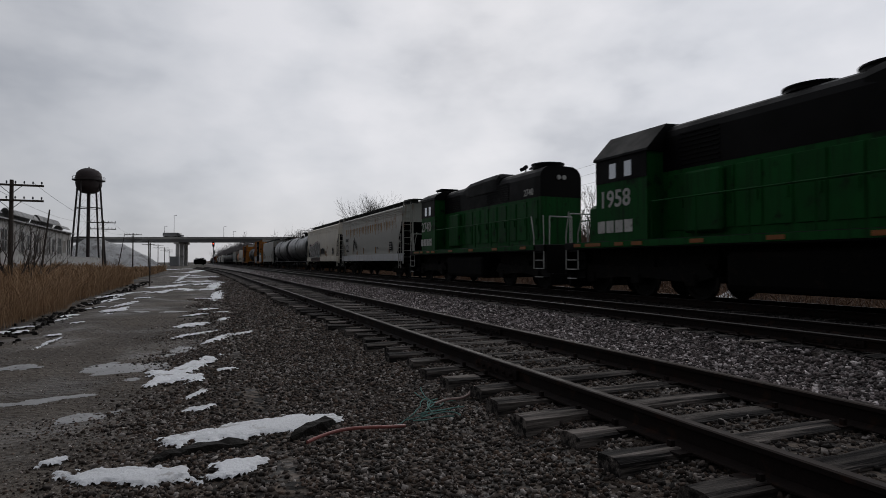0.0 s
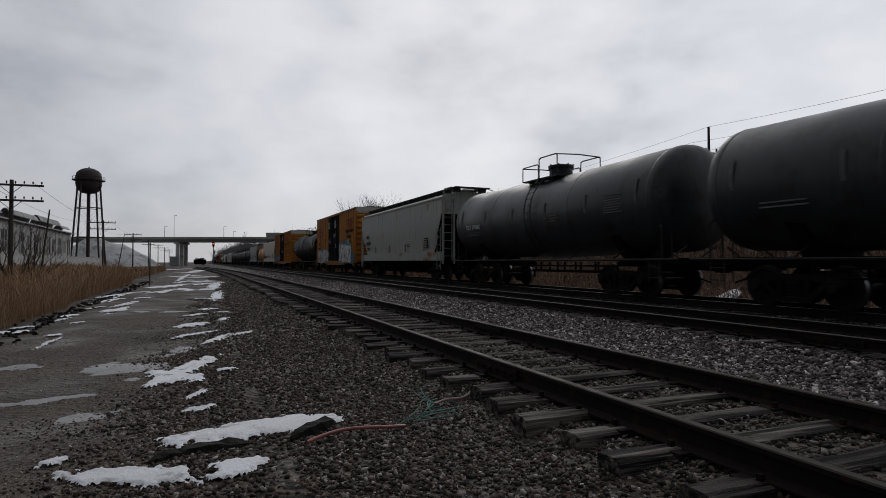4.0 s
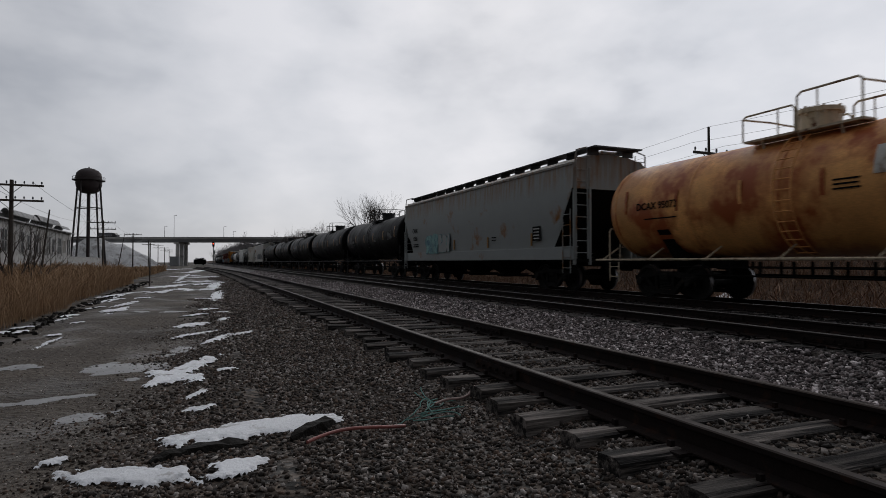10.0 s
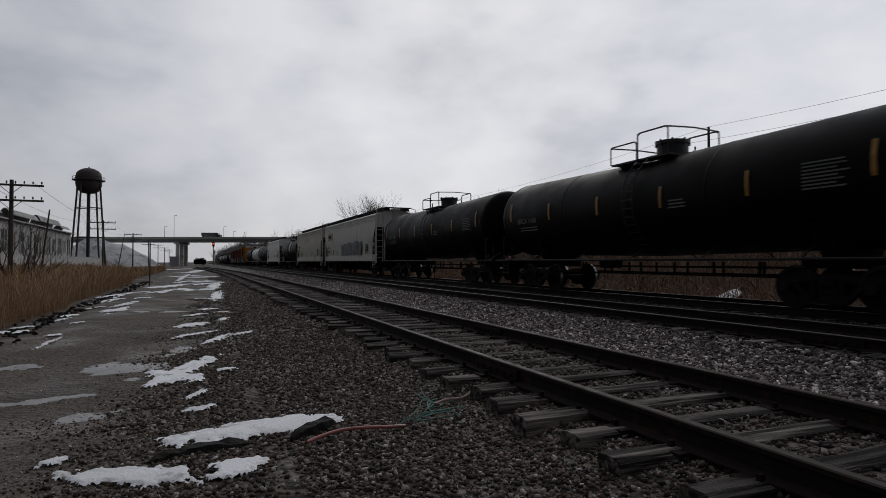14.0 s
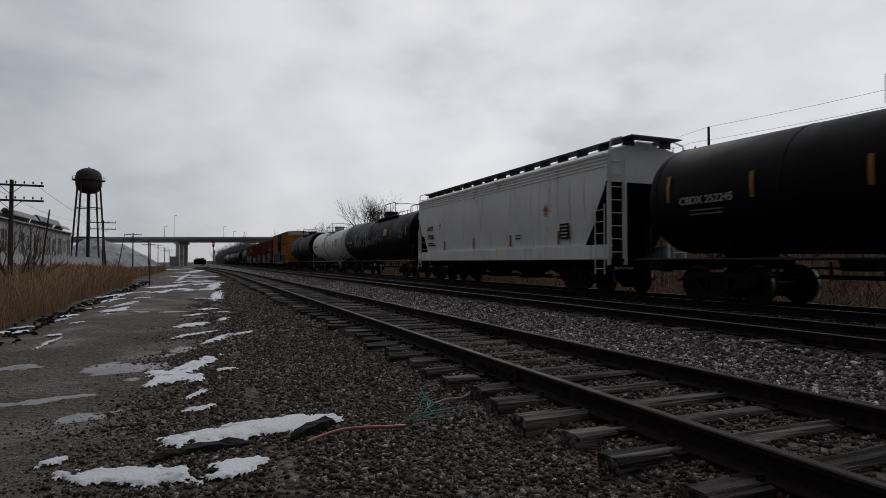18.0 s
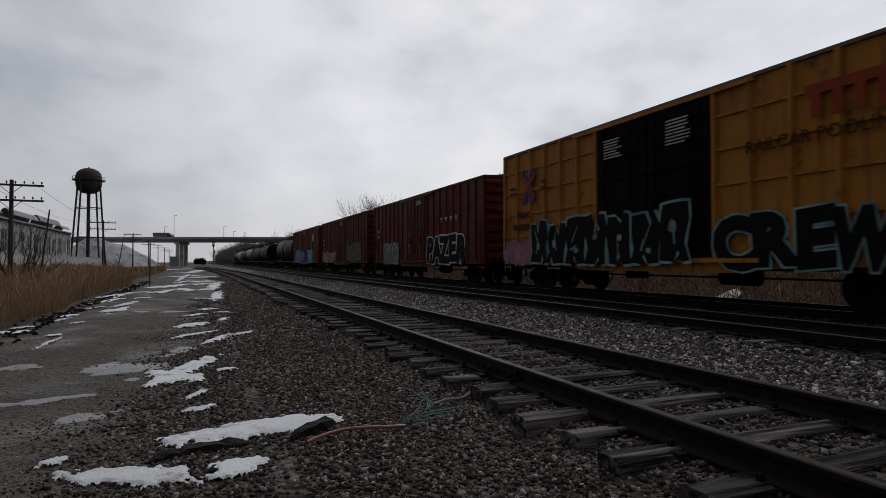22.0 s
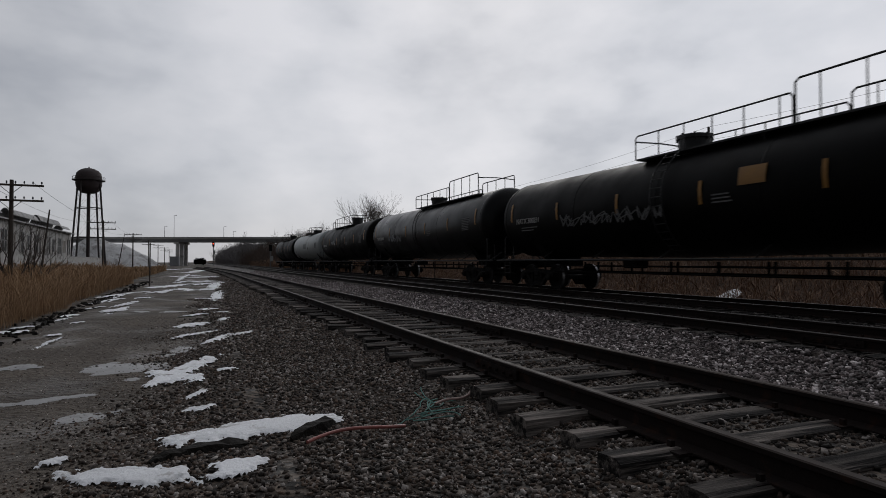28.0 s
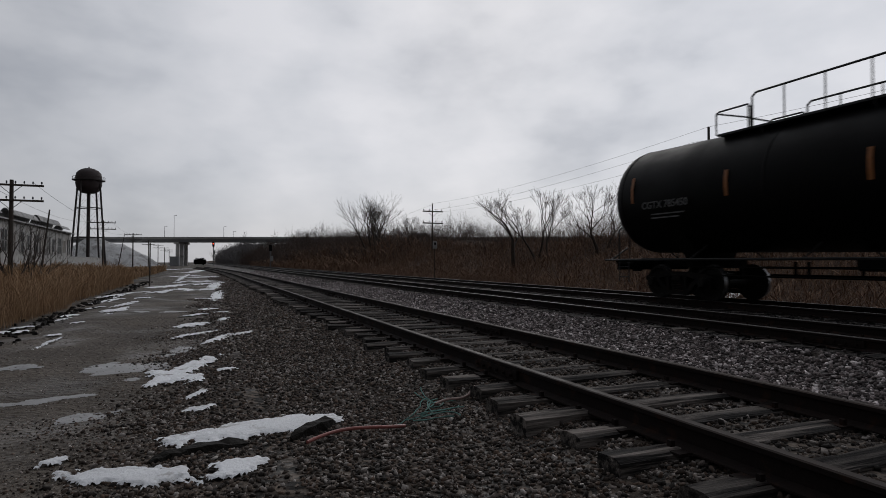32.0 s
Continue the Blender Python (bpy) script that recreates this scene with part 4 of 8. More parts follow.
def overpass(turn):
    """A long road bridge across the tracks, seen square on, with piers under it and parapets above."""
    deck_z = 9.6
    br = thing("overpass_bridge", "long grey concrete road bridge over the tracks", "bridge", "", pose(93.0, 221.0, 0, 0, 0, turn))
    bm = bmesh.new()
    box(bm, -40, 0, deck_z + 0.75, 760, 11, 0.35)
    part("deck", bm, M_CONC, br)
    bm = bmesh.new()
    for y in (-4.6, -1.5, 1.5, 4.6):
        box(bm, -40, y, deck_z + 0.05, 760, 0.4, 1.05)
    part("girder", bm, mat("girder_grey", (0.24, 0.24, 0.245), 0.8, 0, 0.2, 0.2), br)
    for y in (-5.4, 5.4):
        bm = bmesh.new()
        box(bm, -40, y, deck_z + 1.2, 760, 0.25, 0.62)
        part("parapet", bm, M_CONC, br)
    for k, px in enumerate((-241, -208, -175, -141, -107.5, -72, -50, -30, 0, 30, 60)):
        bm = bmesh.new()
        box(bm, px, 0, deck_z - 0.95, 2.0, 10.4, 0.8)
        for y in (-3.8, 0, 3.8):
            rod(bm, (px, y, -1.5), (px, y, deck_z - 1.2), 0.75, 14)
        part("pier", bm, M_CONC, br)
    for px, h in ((-117.0, 6.3), (-113.0, 10.9), (-92.1, 6.3), (-88.1, 4.2)):
        bm = bmesh.new()
        rod(bm, (px, 4.8, deck_z + 0.9), (px, 4.8, deck_z + h), 0.11, 8, 0.06)
        rod(bm, (px, 4.8, deck_z + h), (px + 0.7, 4.8, deck_z + h + 0.1), 0.05, 6)
        rbox(bm, px + 0.8, 4.8, deck_z + h + 0.1, 0.5, 0.3, 0.15, 0.03)
        part("lamp_mast", bm, M_LEG_GREY, br)


M_LEG_GREY = mat("mast_grey", (0.16, 0.16, 0.165), 0.5, 0.4, 0.1)
water_tower(-34.8, 231.6)
overpass(-22.85)


# ---- buildings ----
def shed(x0, y0, y1, depth, wall, ridge):
    """A long derelict industrial shed: block walls, windows, sagging roof with torn edge."""
    M_WALL = mat("shed_dirty_white", (0.42, 0.41, 0.395), 0.85, 0, 0.2, 0.2, 0.1, 6, (0.24, 0.22, 0.20), 0.4, 0.5)
    M_ROOF = mat("shed_roof_grey", (0.24, 0.24, 0.24), 0.7, 0, 0.3, 0.3, 0.1, 8, (0.12, 0.12, 0.12), 0.4)
    sh = thing("derelict_shed", "long derelict off-white industrial shed with torn roof", "shed", "", pose(x0, y0, ground_z(x0, y0)))
    L = y1 - y0
    bm = bmesh.new()
    box(bm, -depth / 2, L / 2, wall / 2 - 0.3, depth, L, wall)
    body = part("wall", bm, M_WALL, sh)
    bm = bmesh.new()
    rings = []
    for k in range(9):
        y = -1.0 + (L + 2) * k / 8
        s = 0.5 * math.sin(k * 1.3)
        rings.append([(0.9, y, wall - 0.45), (0.9, y, wall - 0.2), (-depth * 0.35, y, ridge + s), (-depth * 0.65, y, ridge + s * 0.6), (-depth - 0.8, y, wall - 0.2), (-depth - 0.8, y, wall - 0.45)])
    loft(bm, rings)
    part("roof", bm, M_ROOF, sh)
    # torn sheets that hang over the edge
    for k, (q, w, h) in enumerate(((0.22, 16, 1.6), (0.48, 20, 2.2), (0.72, 20, 2.6), (0.90, 10, 1.5))):
        bm = bmesh.new()
        n = 10
        ring = []
        for i in range(n + 1):
            t = i / n
            ring.append((-1.5 + 2.0 * t, wall + h * math.sin(t * 2.6) * (1 - 0.3 * t)))
        loft(bm, [[(x, q * L + o, z) for x, z in ring] + [(x, q * L + o, z - 0.15) for x, z in reversed(ring)] for o in (-w / 2, 0, w / 2)])
        part("torn_roof_sheet", bm, M_ROOF, sh, "curled torn roof sheet")
    m = int(L / 5.5)
    for i in range(m):
        y = 3 + (L - 6) * i / (m - 1)
        bm = bmesh.new()
        tall = 3.0 + 0.9 * (i % 2)
        box(bm, 0.02, y, wall * 0.58, 0.10, 3.0, tall)
        wn = part("window", bm, M_DARK_GLASS if i % 4 != 2 else M_BOARD, sh)
        bm = bmesh.new()
        for d in (-1.5, 0, 1.5):
            box(bm, 0.09, y + d, wall * 0.58, 0.06, 0.12, tall + 0.1)
        for d in (-0.5, 0, 0.5):
            box(bm, 0.09, y, wall * 0.58 + d * tall, 0.06, 3.06, 0.10)
        part("window_frame", bm, M_WALL, wn)
    bm = bmesh.new()
    for i in range(12):
        box(bm, 0.08, L * (i + 0.5) / 12, wall / 2 - 0.3, 0.18, 0.35, wall)
    part("pilaster", bm, M_WALL, body)


M_DARK_GLASS = mat("dusty_dark_glass", (0.02, 0.022, 0.024), 0.6, 0, 0.2, spec=0.15)
M_BOARD = mat("window_board", (0.20, 0.18, 0.16), 0.85, 0, 0.3, 0.8)
shed(-31.0, 92.0, 180.0, 24, 9.5, 10.8)


def low_wall(x, y0, y1, h):
    bm = bmesh.new()
    box(bm, 0, (y1 - y0) / 2, h / 2 - 0.4, 0.4, y1 - y0, h + 0.8)
    box(bm, 0, (y1 - y0) / 2, h + 0.06, 0.55, y1 - y0, 0.14)
    ob = tagged(new("yard_wall", finish(bm, "yard_wall", mat("yard_wall_white", (0.44, 0.43, 0.41), 0.85, 0, 0.15, 0.4, 0.1, 6, (0.12, 0.11, 0.10), 0.3, 0.4))), "low off-white yard wall behind the grass", "wall", kind="structure")
    ob.matrix_basis = pose(x, y0, ground_z(x, y0))


low_wall(-27.0, 90.0, 205.0, 2.9)


def spoil_mound(x, y, l, w, h, seed, label):
    bm = bmesh.new()
    n = 22
    rows = []
    for j in range(n + 1):
        row = []
        for i in range(n + 1):
            u, v = i / n * 2 - 1, j / n * 2 - 1
            r = math.hypot(u, v)
            z = max(0.0, 1 - r ** 1.4) * (1 + 0.16 * noise.noise((u * 3 + seed, v * 3, 0))) + 0.045 * noise.noise((u * 9, v * 9, seed))
            row.append(bm.verts.new((u * w, v * l, max(z, -0.1) * h)))
        rows.append(row)
    for j in range(n):
        for i in range(n):
            bm.faces.new((rows[j][i], rows[j][i + 1], rows[j + 1][i + 1], rows[j + 1][i]))
    ob = tagged(new("spoil_mound", finish(bm, "spoil_mound", mat("pale_rubble", (0.60, 0.60, 0.60), 0.8, 0, 0.22, 0.25, 0.4, 4, (0.30, 0.285, 0.27), 0.35, 0.3))), label, "mound", "pale piles in the yard")
    ob.matrix_basis = pose(x, y, ground_z(x, y) - 0.2)


spoil_mound(-34.6, 255.0, 12, 22, 11.2, 1, "tall pale heap of demolition rubble and snow")
spoil_mound(-22.0, 250.0, 10, 7, 4.4, 4, "low pale heap of demolition rubble")


def cabinet(x, y):
    box_thing = thing("relay_cabinet", "pale grey signal relay cabinet beside the track", "cabinet", "", pose(x, y, ground_z(x, y), 0, 0, -10))
    g = mat("cabinet_grey", (0.30, 0.31, 0.32), 0.5, 0.2, 0.1)
    bm = bmesh.new()
    rbox(bm, 0, 0, 1.75, 3.0, 2.2, 3.3, 0.05)
    part("body", bm, g, box_thing)
    bm = bmesh.new()
    box(bm, 0, 0, 3.46, 3.3, 2.5, 0.14)
    part("roof", bm, g, box_thing)
    bm = bmesh.new()
    rbox(bm, 0.3, -1.12, 1.6, 1.3, 0.05, 2.6, 0.01)
    part("door", bm, g, box_thing)


cabinet(-7.6, 232.0)


def signal_mast(x, y, h, lamp, label):
    s = thing("signal_mast", label, "railway signal", "railway signals", pose(x, y, ground_z(x, y)))
    bm = bmesh.new()
    rod(bm, (0, 0, -0.3), (0, 0, h), 0.11, 8)
    part("mast", bm, M_LEG_GREY, s)
    bm = bmesh.new()
    rbox(bm, 0, -0.2, h - 0.6, 0.75, 0.16, 1.5, 0.06)
    hd = part("signal_head", bm, M_INK, s)
    bm = bmesh.new()
    rod(bm, (0, -0.29, h - 0.35), (0, -0.36, h - 0.35), 0.17, 14)
    part("lens", bm, lamp, hd)
    bm = bmesh.new()
    rbox(bm, 0.25, -0.1, h - 3.2, 0.7, 0.6, 1.3, 0.05)
    part("relay_box", bm, mat("relay_grey", (0.24, 0.25, 0.25), 0.5, 0.2, 0.1), s)
    bm = bmesh.new()
    ladder(bm, 0.25, 0.0, 0.2, h - 1.2, 0.4, along=False)
    part("ladder", bm, M_LEG_GREY, s)


RED_LAMP = glow("red_signal_lamp", (1.0, 0.05, 0.02), 6.0)
signal_mast(4.7, 205.0, 7.6, RED_LAMP, "tall railway signal showing red")
signal_mast(16.2, 146.0, 5.6, M_INK, "unlit railway signal beside the far track")


def parked_car(x, y):
    """The end of a low loaded car parked on the siding."""
    c = thing("gondola_car", "dark low gondola car parked on the siding", "gondola car", "", pose(x, y, 0))
    bm = bmesh.new()
    box(bm, 0, 8, 1.0, 3.0, 16, 1.1)
    box(bm, 0, 8, 1.62, 3.1, 16.1, 0.12)
    part("body", bm, M_UNDER, c)
    for k in range(10):
        for s in (-1, 1):
            bm = bmesh.new()
            box(bm, s * 1.54, 0.4 + k * 1.69, 1.05, 0.08, 0.14, 1.0)
            part("side_post", bm, M_UNDER, c)
    bm = bmesh.new()
    for k in range(26):
        r = random.Random(k)
        rod(bm, (r.uniform(-1.2, 1.0), r.uniform(0.4, 14), 1.5), (r.uniform(-1.2, 1.2), r.uniform(0.4, 15), r.uniform(1.7, 2.1)), 0.12, 5)
    part("scrap_load", bm, M_TRUCK, c)
    for a in (-2.2, -13.8):
        add_truck(c, a)


def edge_debris():
    """Black clods, sticks and broken asphalt along the lane's grassy edge."""
    rng = random.Random(12)
    bm = bmesh.new()
    for _ in range(420):
        y = rng.uniform(8, 46)
        x = -3.25 + rng.gauss(0, 0.22) - 0.0 * y
        r = rng.uniform(0.03, 0.10)
        z = ground_z(x, y)
        n = 6
        ring = [(x + r * rng.uniform(0.6, 1.3) * math.cos(i * 6.28 / n), y + r * rng.uniform(0.6, 1.5) * math.sin(i * 6.28 / n)) for i in range(n)]
        loft(bm, [[(p, q, z - 0.04) for p, q in ring], [(x + (p - x) * 0.6, y + (q - y) * 0.6, z + r * rng.uniform(0.3, 0.8)) for p, q in ring]])
    tagged(new("lane_edge_debris", finish(bm, "lane_edge_debris", M_ROT)), "black clods and broken asphalt along the lane's edge", "debris", kind="stuff")


edge_debris()
# ---- rolling stock ----
WHEELS = {0.457: [], 0.508: []}


def wheelset_mesh(r):
    bm = bmesh.new()
    rod(bm, (-1.05, 0, 0), (1.05, 0, 0), 0.085, 10)
    for s in (-1, 1):
        prof = [(0.66, 0.09), (0.665, r * 0.45), (0.685, r * 0.8), (0.68, r + 0.025), (0.705, r + 0.025), (0.715, r), (0.81, r - 0.005),
                (0.815, r * 0.83), (0.765, r * 0.75), (0.75, r * 0.4), (0.80, 0.15), (0.80, 0.09)]
        loft(bm, [[(s * x, rr * math.cos(2 * math.pi * i / 22), rr * math.sin(2 * math.pi * i / 22)) for i in range(22)] for x, rr in prof], caps=False)
        rod(bm, (s * 1.0, 0, 0), (s * 1.16, 0, 0), 0.10, 12)
        for k in range(3):
            a = 2 * math.pi * k / 3
            rod(bm, (s * 1.15, 0.055 * math.cos(a), 0.055 * math.sin(a)), (s * 1.185, 0.055 * math.cos(a), 0.055 * math.sin(a)), 0.018, 6)
    me = finish(bm, "wheel_set", [M_WHEEL, M_TREAD], True)
    for p in me.polygons:
        if abs(abs(p.center.x) - 0.76) < 0.03 and abs(math.hypot(p.center.y, p.center.z) - r * 0.99) < 0.02:
            p.material_index = 1
    return me


def truck_meshes():
    """The two-axle freight truck: cast side frames with pedestals, bolster, springs."""
    bm = bmesh.new()
    for s in (-1, 1):
        x0, x1 = s * 0.93, s * 1.07
        prism_x(bm, [(-1.12, 0.60), (-0.95, 0.66), (-0.35, 0.74), (0.35, 0.74), (0.95, 0.66), (1.12, 0.60), (1.12, 0.50), (0.72, 0.53), (0.33, 0.62), (-0.33, 0.62), (-0.72, 0.53), (-1.12, 0.50)], x0, x1)
        prism_x(bm, [(-0.78, 0.54), (-0.62, 0.54), (-0.30, 0.24), (0.30, 0.24), (0.62, 0.54), (0.78, 0.54), (0.36, 0.13), (-0.36, 0.13)], x0, x1)
        for y in (-0.30, 0.30):
            box(bm, s * 1.0, y, 0.43, 0.14, 0.09, 0.40)
        for y in (-0.89, 0.89):
            rbox(bm, s * 1.0, y, 0.52, 0.22, 0.30, 0.16, 0.03)
            box(bm, s * 1.0, y + 0.16, 0.42, 0.12, 0.05, 0.20)
            box(bm, s * 1.0, y - 0.16, 0.42, 0.12, 0.05, 0.20)
    rbox(bm, 0, 0, 0.58, 2.2, 0.36, 0.22, 0.04)
    rod(bm, (0, 0, 0.6), (0, 0, 0.80), 0.2, 12)
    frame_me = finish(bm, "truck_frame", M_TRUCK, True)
    bm = bmesh.new()
    loft(bm, [[(sx * w, sy * (w + 0.14), 0.25 + 0.0227 * k) for sx, sy in ((-1, -0.6), (-0.6, -1), (0.6, -1), (1, -0.6), (1, 0.6), (0.6, 1), (-0.6, 1), (-1, 0.6))] for k, w in enumerate((0.07, 0.05) * 6)])
    return frame_me, finish(bm, "spring", M_TRUCK)


WHEELSET = {r: wheelset_mesh(r) for r in WHEELS}
TRUCK_FRAME, SPRING = truck_meshes()


def add_truck(car, a):
    tr = part("truck", TRUCK_FRAME, None, car, at=Matrix.Translation((0, -a, 0)))
    for dy in (-0.89, 0.89):
        WHEELS[0.457].append(part("wheel_set", WHEELSET[0.457], None, tr, at=Matrix.Translation((0, dy, 0.457))))
    for s in (-1, 1):
        part("spring_pack", SPRING, None, tr, at=Matrix.Translation((s * 1.0, 0, 0)))


def coupler_mesh():
    bm = bmesh.new()
    rbox(bm, 0, -0.30, 0.85, 0.16, 0.62, 0.18, 0.02)
    rbox(bm, 0.02, -0.66, 0.85, 0.30, 0.22, 0.28, 0.04)
    pipe(bm, [(-0.35, -0.1, 0.80), (-0.36, -0.35, 0.55), (-0.30, -0.62, 0.45)], 0.025, 6)
    return finish(bm, "coupler", M_TRUCK)


COUPLER = coupler_mesh()


def add_ends(car, length):
    """Couplers with their air hoses at both ends."""
    for s in (-1, 1):
        part("coupler", COUPLER, None, car, at=Matrix.Translation((0, -s * (length / 2 - 0.75), 0)) @ Matrix.Rotation(0 if s > 0 else math.pi, 4, "Z"))


def scrawl(car, a0, a1, z0, z1, x, ink, seed, width):
    """One sprayed line, up and down, that spells nothing."""
    rnd = random.Random(seed)
    h = z1 - z0
    bm = bmesh.new()
    loops = max(2, round((a1 - a0) / (h * 0.62)))
    pts = []
    knots = []
    for q in range(loops * 4 + 1):
        t = q / (loops * 4)
        knots.append(Vector((a0 + (a1 - a0) * (t + rnd.uniform(-0.07, 0.05)), z0 + h * (rnd.uniform(0.0, 0.25) if q % 2 else rnd.uniform(0.6, 1.0)) if q % 5 != 3 else z0 + h * rnd.uniform(0.4, 0.6))))
    for m in range(len(knots) - 1):
        p = [knots[max(0, min(len(knots) - 1, m + d))] for d in (-1, 0, 1, 2)]
        for q in range(5):
            t = q / 5
            v = 0.5 * (2 * p[1] + (p[2] - p[0]) * t + (2 * p[0] - 5 * p[1] + 4 * p[2] - p[3]) * t * t + (3 * p[1] - p[0] - 3 * p[2] + p[3]) * t ** 3)
            pts.append((x - 0.004, -v.x, v.y))
    rows = []
    for m, v in enumerate(pts):
        d = Vector(pts[min(m + 1, len(pts) - 1)]) - Vector(pts[max(m - 1, 0)])
        nrm = Vector((0, -d.z, d.y)).normalized() * width * 0.5
        v = Vector(v) + Vector((-0.0001 * m, 0, 0))
        rows.append([tuple(v - nrm), tuple(v + nrm), tuple(v + nrm + Vector((0.006, 0, 0))), tuple(v - nrm + Vector((0.006, 0, 0)))])
    loft(bm, rows)
    part("graffiti_scrawl", bm, ink, car)


def bulge(rnd, flat):
    """The outline of one fat sprayed shape in a unit square: bulging sides, a notch from above or below."""
    top, low = rnd.uniform(0.3, 0.7), rnd.uniform(0.3, 0.7)
    cut = rnd.choice((0.42, 0.30, 0.18))
    up = [(1.0 + rnd.uniform(-0.05, 0.1), 0.0), (1.0 + rnd.uniform(-0.16, 0.06), 0.32), (1.0 + rnd.uniform(-0.02, 0.14), 0.7), (1.0 + rnd.uniform(-0.1, 0.05), 1.0)]
    head = [(top + 0.14, 1.0 + rnd.uniform(0, 0.06)), (top + rnd.uniform(-0.05, 0.05), 1.0 - cut * (not flat)), (top - 0.14, 1.0 + rnd.uniform(-0.08, 0.03))]
    down = [(rnd.uniform(-0.05, 0.1), 0.97), (rnd.uniform(-0.12, 0.04), 0.62), (rnd.uniform(-0.05, 0.16), 0.3), (rnd.uniform(-0.12, 0.05), 0.0)]
    foot = [(low - 0.12, -0.02), (low, 0.30 - cut * 0.4), (low + 0.12, -0.02)]
    return up + head + down + foot


def block_graffiti(car, a0, a1, z0, z1, x, count, fill, rim, seed, shade=None, clouds=(), rise=0.0, glint=None, edge=0.065):
    """Fat sprayed shapes that spell nothing, pressed together, each rimmed, with a shade behind them and puffs of spray round them."""
    rnd = random.Random(seed)
    h, step = z1 - z0, (a1 - a0) / count
    for k, cloud in enumerate(clouds):
        bm = bmesh.new()
        for q in range(3):
            c = Vector((a0 + (a1 - a0) * ((k + q * len(clouds)) + rnd.uniform(0.2, 0.8)) / (3 * len(clouds)), z0 + h * rnd.uniform(0.25, 0.85)))
            ring = [c + Vector((math.cos(t * 0.4488) * step * rnd.uniform(0.6, 0.85), math.sin(t * 0.4488) * h * rnd.uniform(0.32, 0.45))) for t in range(14)]
            d = x - 0.001 - 0.0006 * (k * 3 + q)
            loft(bm, [[(x + 0.003, -p.x, max(p.y, z0 - 0.1)) for p in ring], [(d, -p.x, max(p.y, z0 - 0.1)) for p in ring]])
        part("spray_cloud", bm, cloud, car)
    for i in range(count):
        lift, lean = rise * h * i / max(1, count - 1) + rnd.uniform(-0.05, 0.05) * h, rnd.uniform(-0.12, 0.18)
        tall = h * rnd.uniform(0.85, 1.05) * (1 - rise * 0.5)
        ring = [Vector((a0 + step * (i + 0.03 + 0.92 * u + lean * (v - 0.5)), z0 + lift + tall * v)) for u, v in bulge(rnd, i % 4 == 2)]
        mid = Vector((a0 + step * (i + 0.5), z0 + lift + tall / 2))
        near = 0.0005 * (i % 3)

        def slab(name, material, grow, proud, off, parent):
            out = []
            for p in ring:
                d = p - mid
                out.append(p + Vector((math.copysign(grow, d.x), math.copysign(grow, d.y))) + off)
            bm = bmesh.new()
            loft(bm, [[(x + 0.002, -p.x, p.y) for p in out], [(x - proud - near, -p.x, p.y) for p in out]])
            return part(name, bm, material, parent)

        if shade:
            slab("graffiti_shade", shade, 0.04, 0.0045, Vector((-0.13, 0.12)), car)
        shape = slab("graffiti_shape", rim, edge, 0.0075, Vector((0, 0)), car)
        slab("shape_fill", fill, -0.012, 0.0105, Vector((0, 0)), shape)
        # an eye and a slash in the rim's colour
        for kind in range(2 + (glint is not None)):
            c = mid + Vector((rnd.uniform(-0.16, 0.16) * step, rnd.uniform(-0.28, 0.3) * tall))
            bm = bmesh.new()
            if kind == 0:
                rx, rz = step * rnd.uniform(0.08, 0.14), tall * rnd.uniform(0.06, 0.13)
                pts = [c + Vector((rx * math.cos(q * 0.7854) * rnd.uniform(0.8, 1.2), rz * math.sin(q * 0.7854))) for q in range(8)]
            else:
                t = rnd.choice((1.2, 1.9, 1.5, 0.5)) + rnd.uniform(-0.2, 0.2)
                d, e = Vector((math.cos(t), math.sin(t))) * tall * rnd.uniform(0.12, 0.24), Vector((-math.sin(t), math.cos(t))) * 0.035
                pts = [c - d - e, c + d - e * 0.3, c + d + e * 0.3, c - d + e]
            loft(bm, [[(x - 0.006, -p.x, p.y) for p in pts], [(x - 0.0125 - 0.001 * kind - near, -p.x, p.y) for p in pts]])
            part("shape_mark", bm, glint if kind == 2 else rim, shape)


def word_graffiti(car, word, a0, a1, z0, z1, x, fill, rim, seed, glint=None, edge=0.086):
    """A sprayed word in fat rimmed capitals."""
    rnd = random.Random(seed)
    step, h = (a1 - a0) / len(word), z1 - z0
    for i, ch in enumerate(word):
        wide = step / (0.60 if ch not in "IW" else (0.34 if ch == "I" else 0.86))
        m = on_side(a0 + (i + 0.5) * step, x - 0.0006 * (i % 3), (z0 + z1) / 2 + rnd.uniform(-0.05, 0.05) * h) @ Matrix.Rotation(rnd.uniform(-0.10, 0.10), 4, "Z") @ Matrix(((1, rnd.uniform(-0.15, 0.2), 0, 0), (0, 1, 0, 0), (0, 0, 1, 0), (0, 0, 0, 1)))
        squash = Matrix.Diagonal((wide, h / 0.74 * rnd.uniform(0.96, 1.10), 1, 1))
        letter = part("graffiti_letter", lettering(ch, 1.0, rim, edge), None, car, at=m @ squash)
        part("letter_fill", lettering(ch, 1.0, fill, 0.066), None, letter, at=Matrix.Translation((0, 0, 0.006)))
        if glint:
            part("letter_glint", lettering(ch, 1.0, glint, -0.03), None, letter, at=Matrix.Translation((0.02, 0.012, 0.011)))


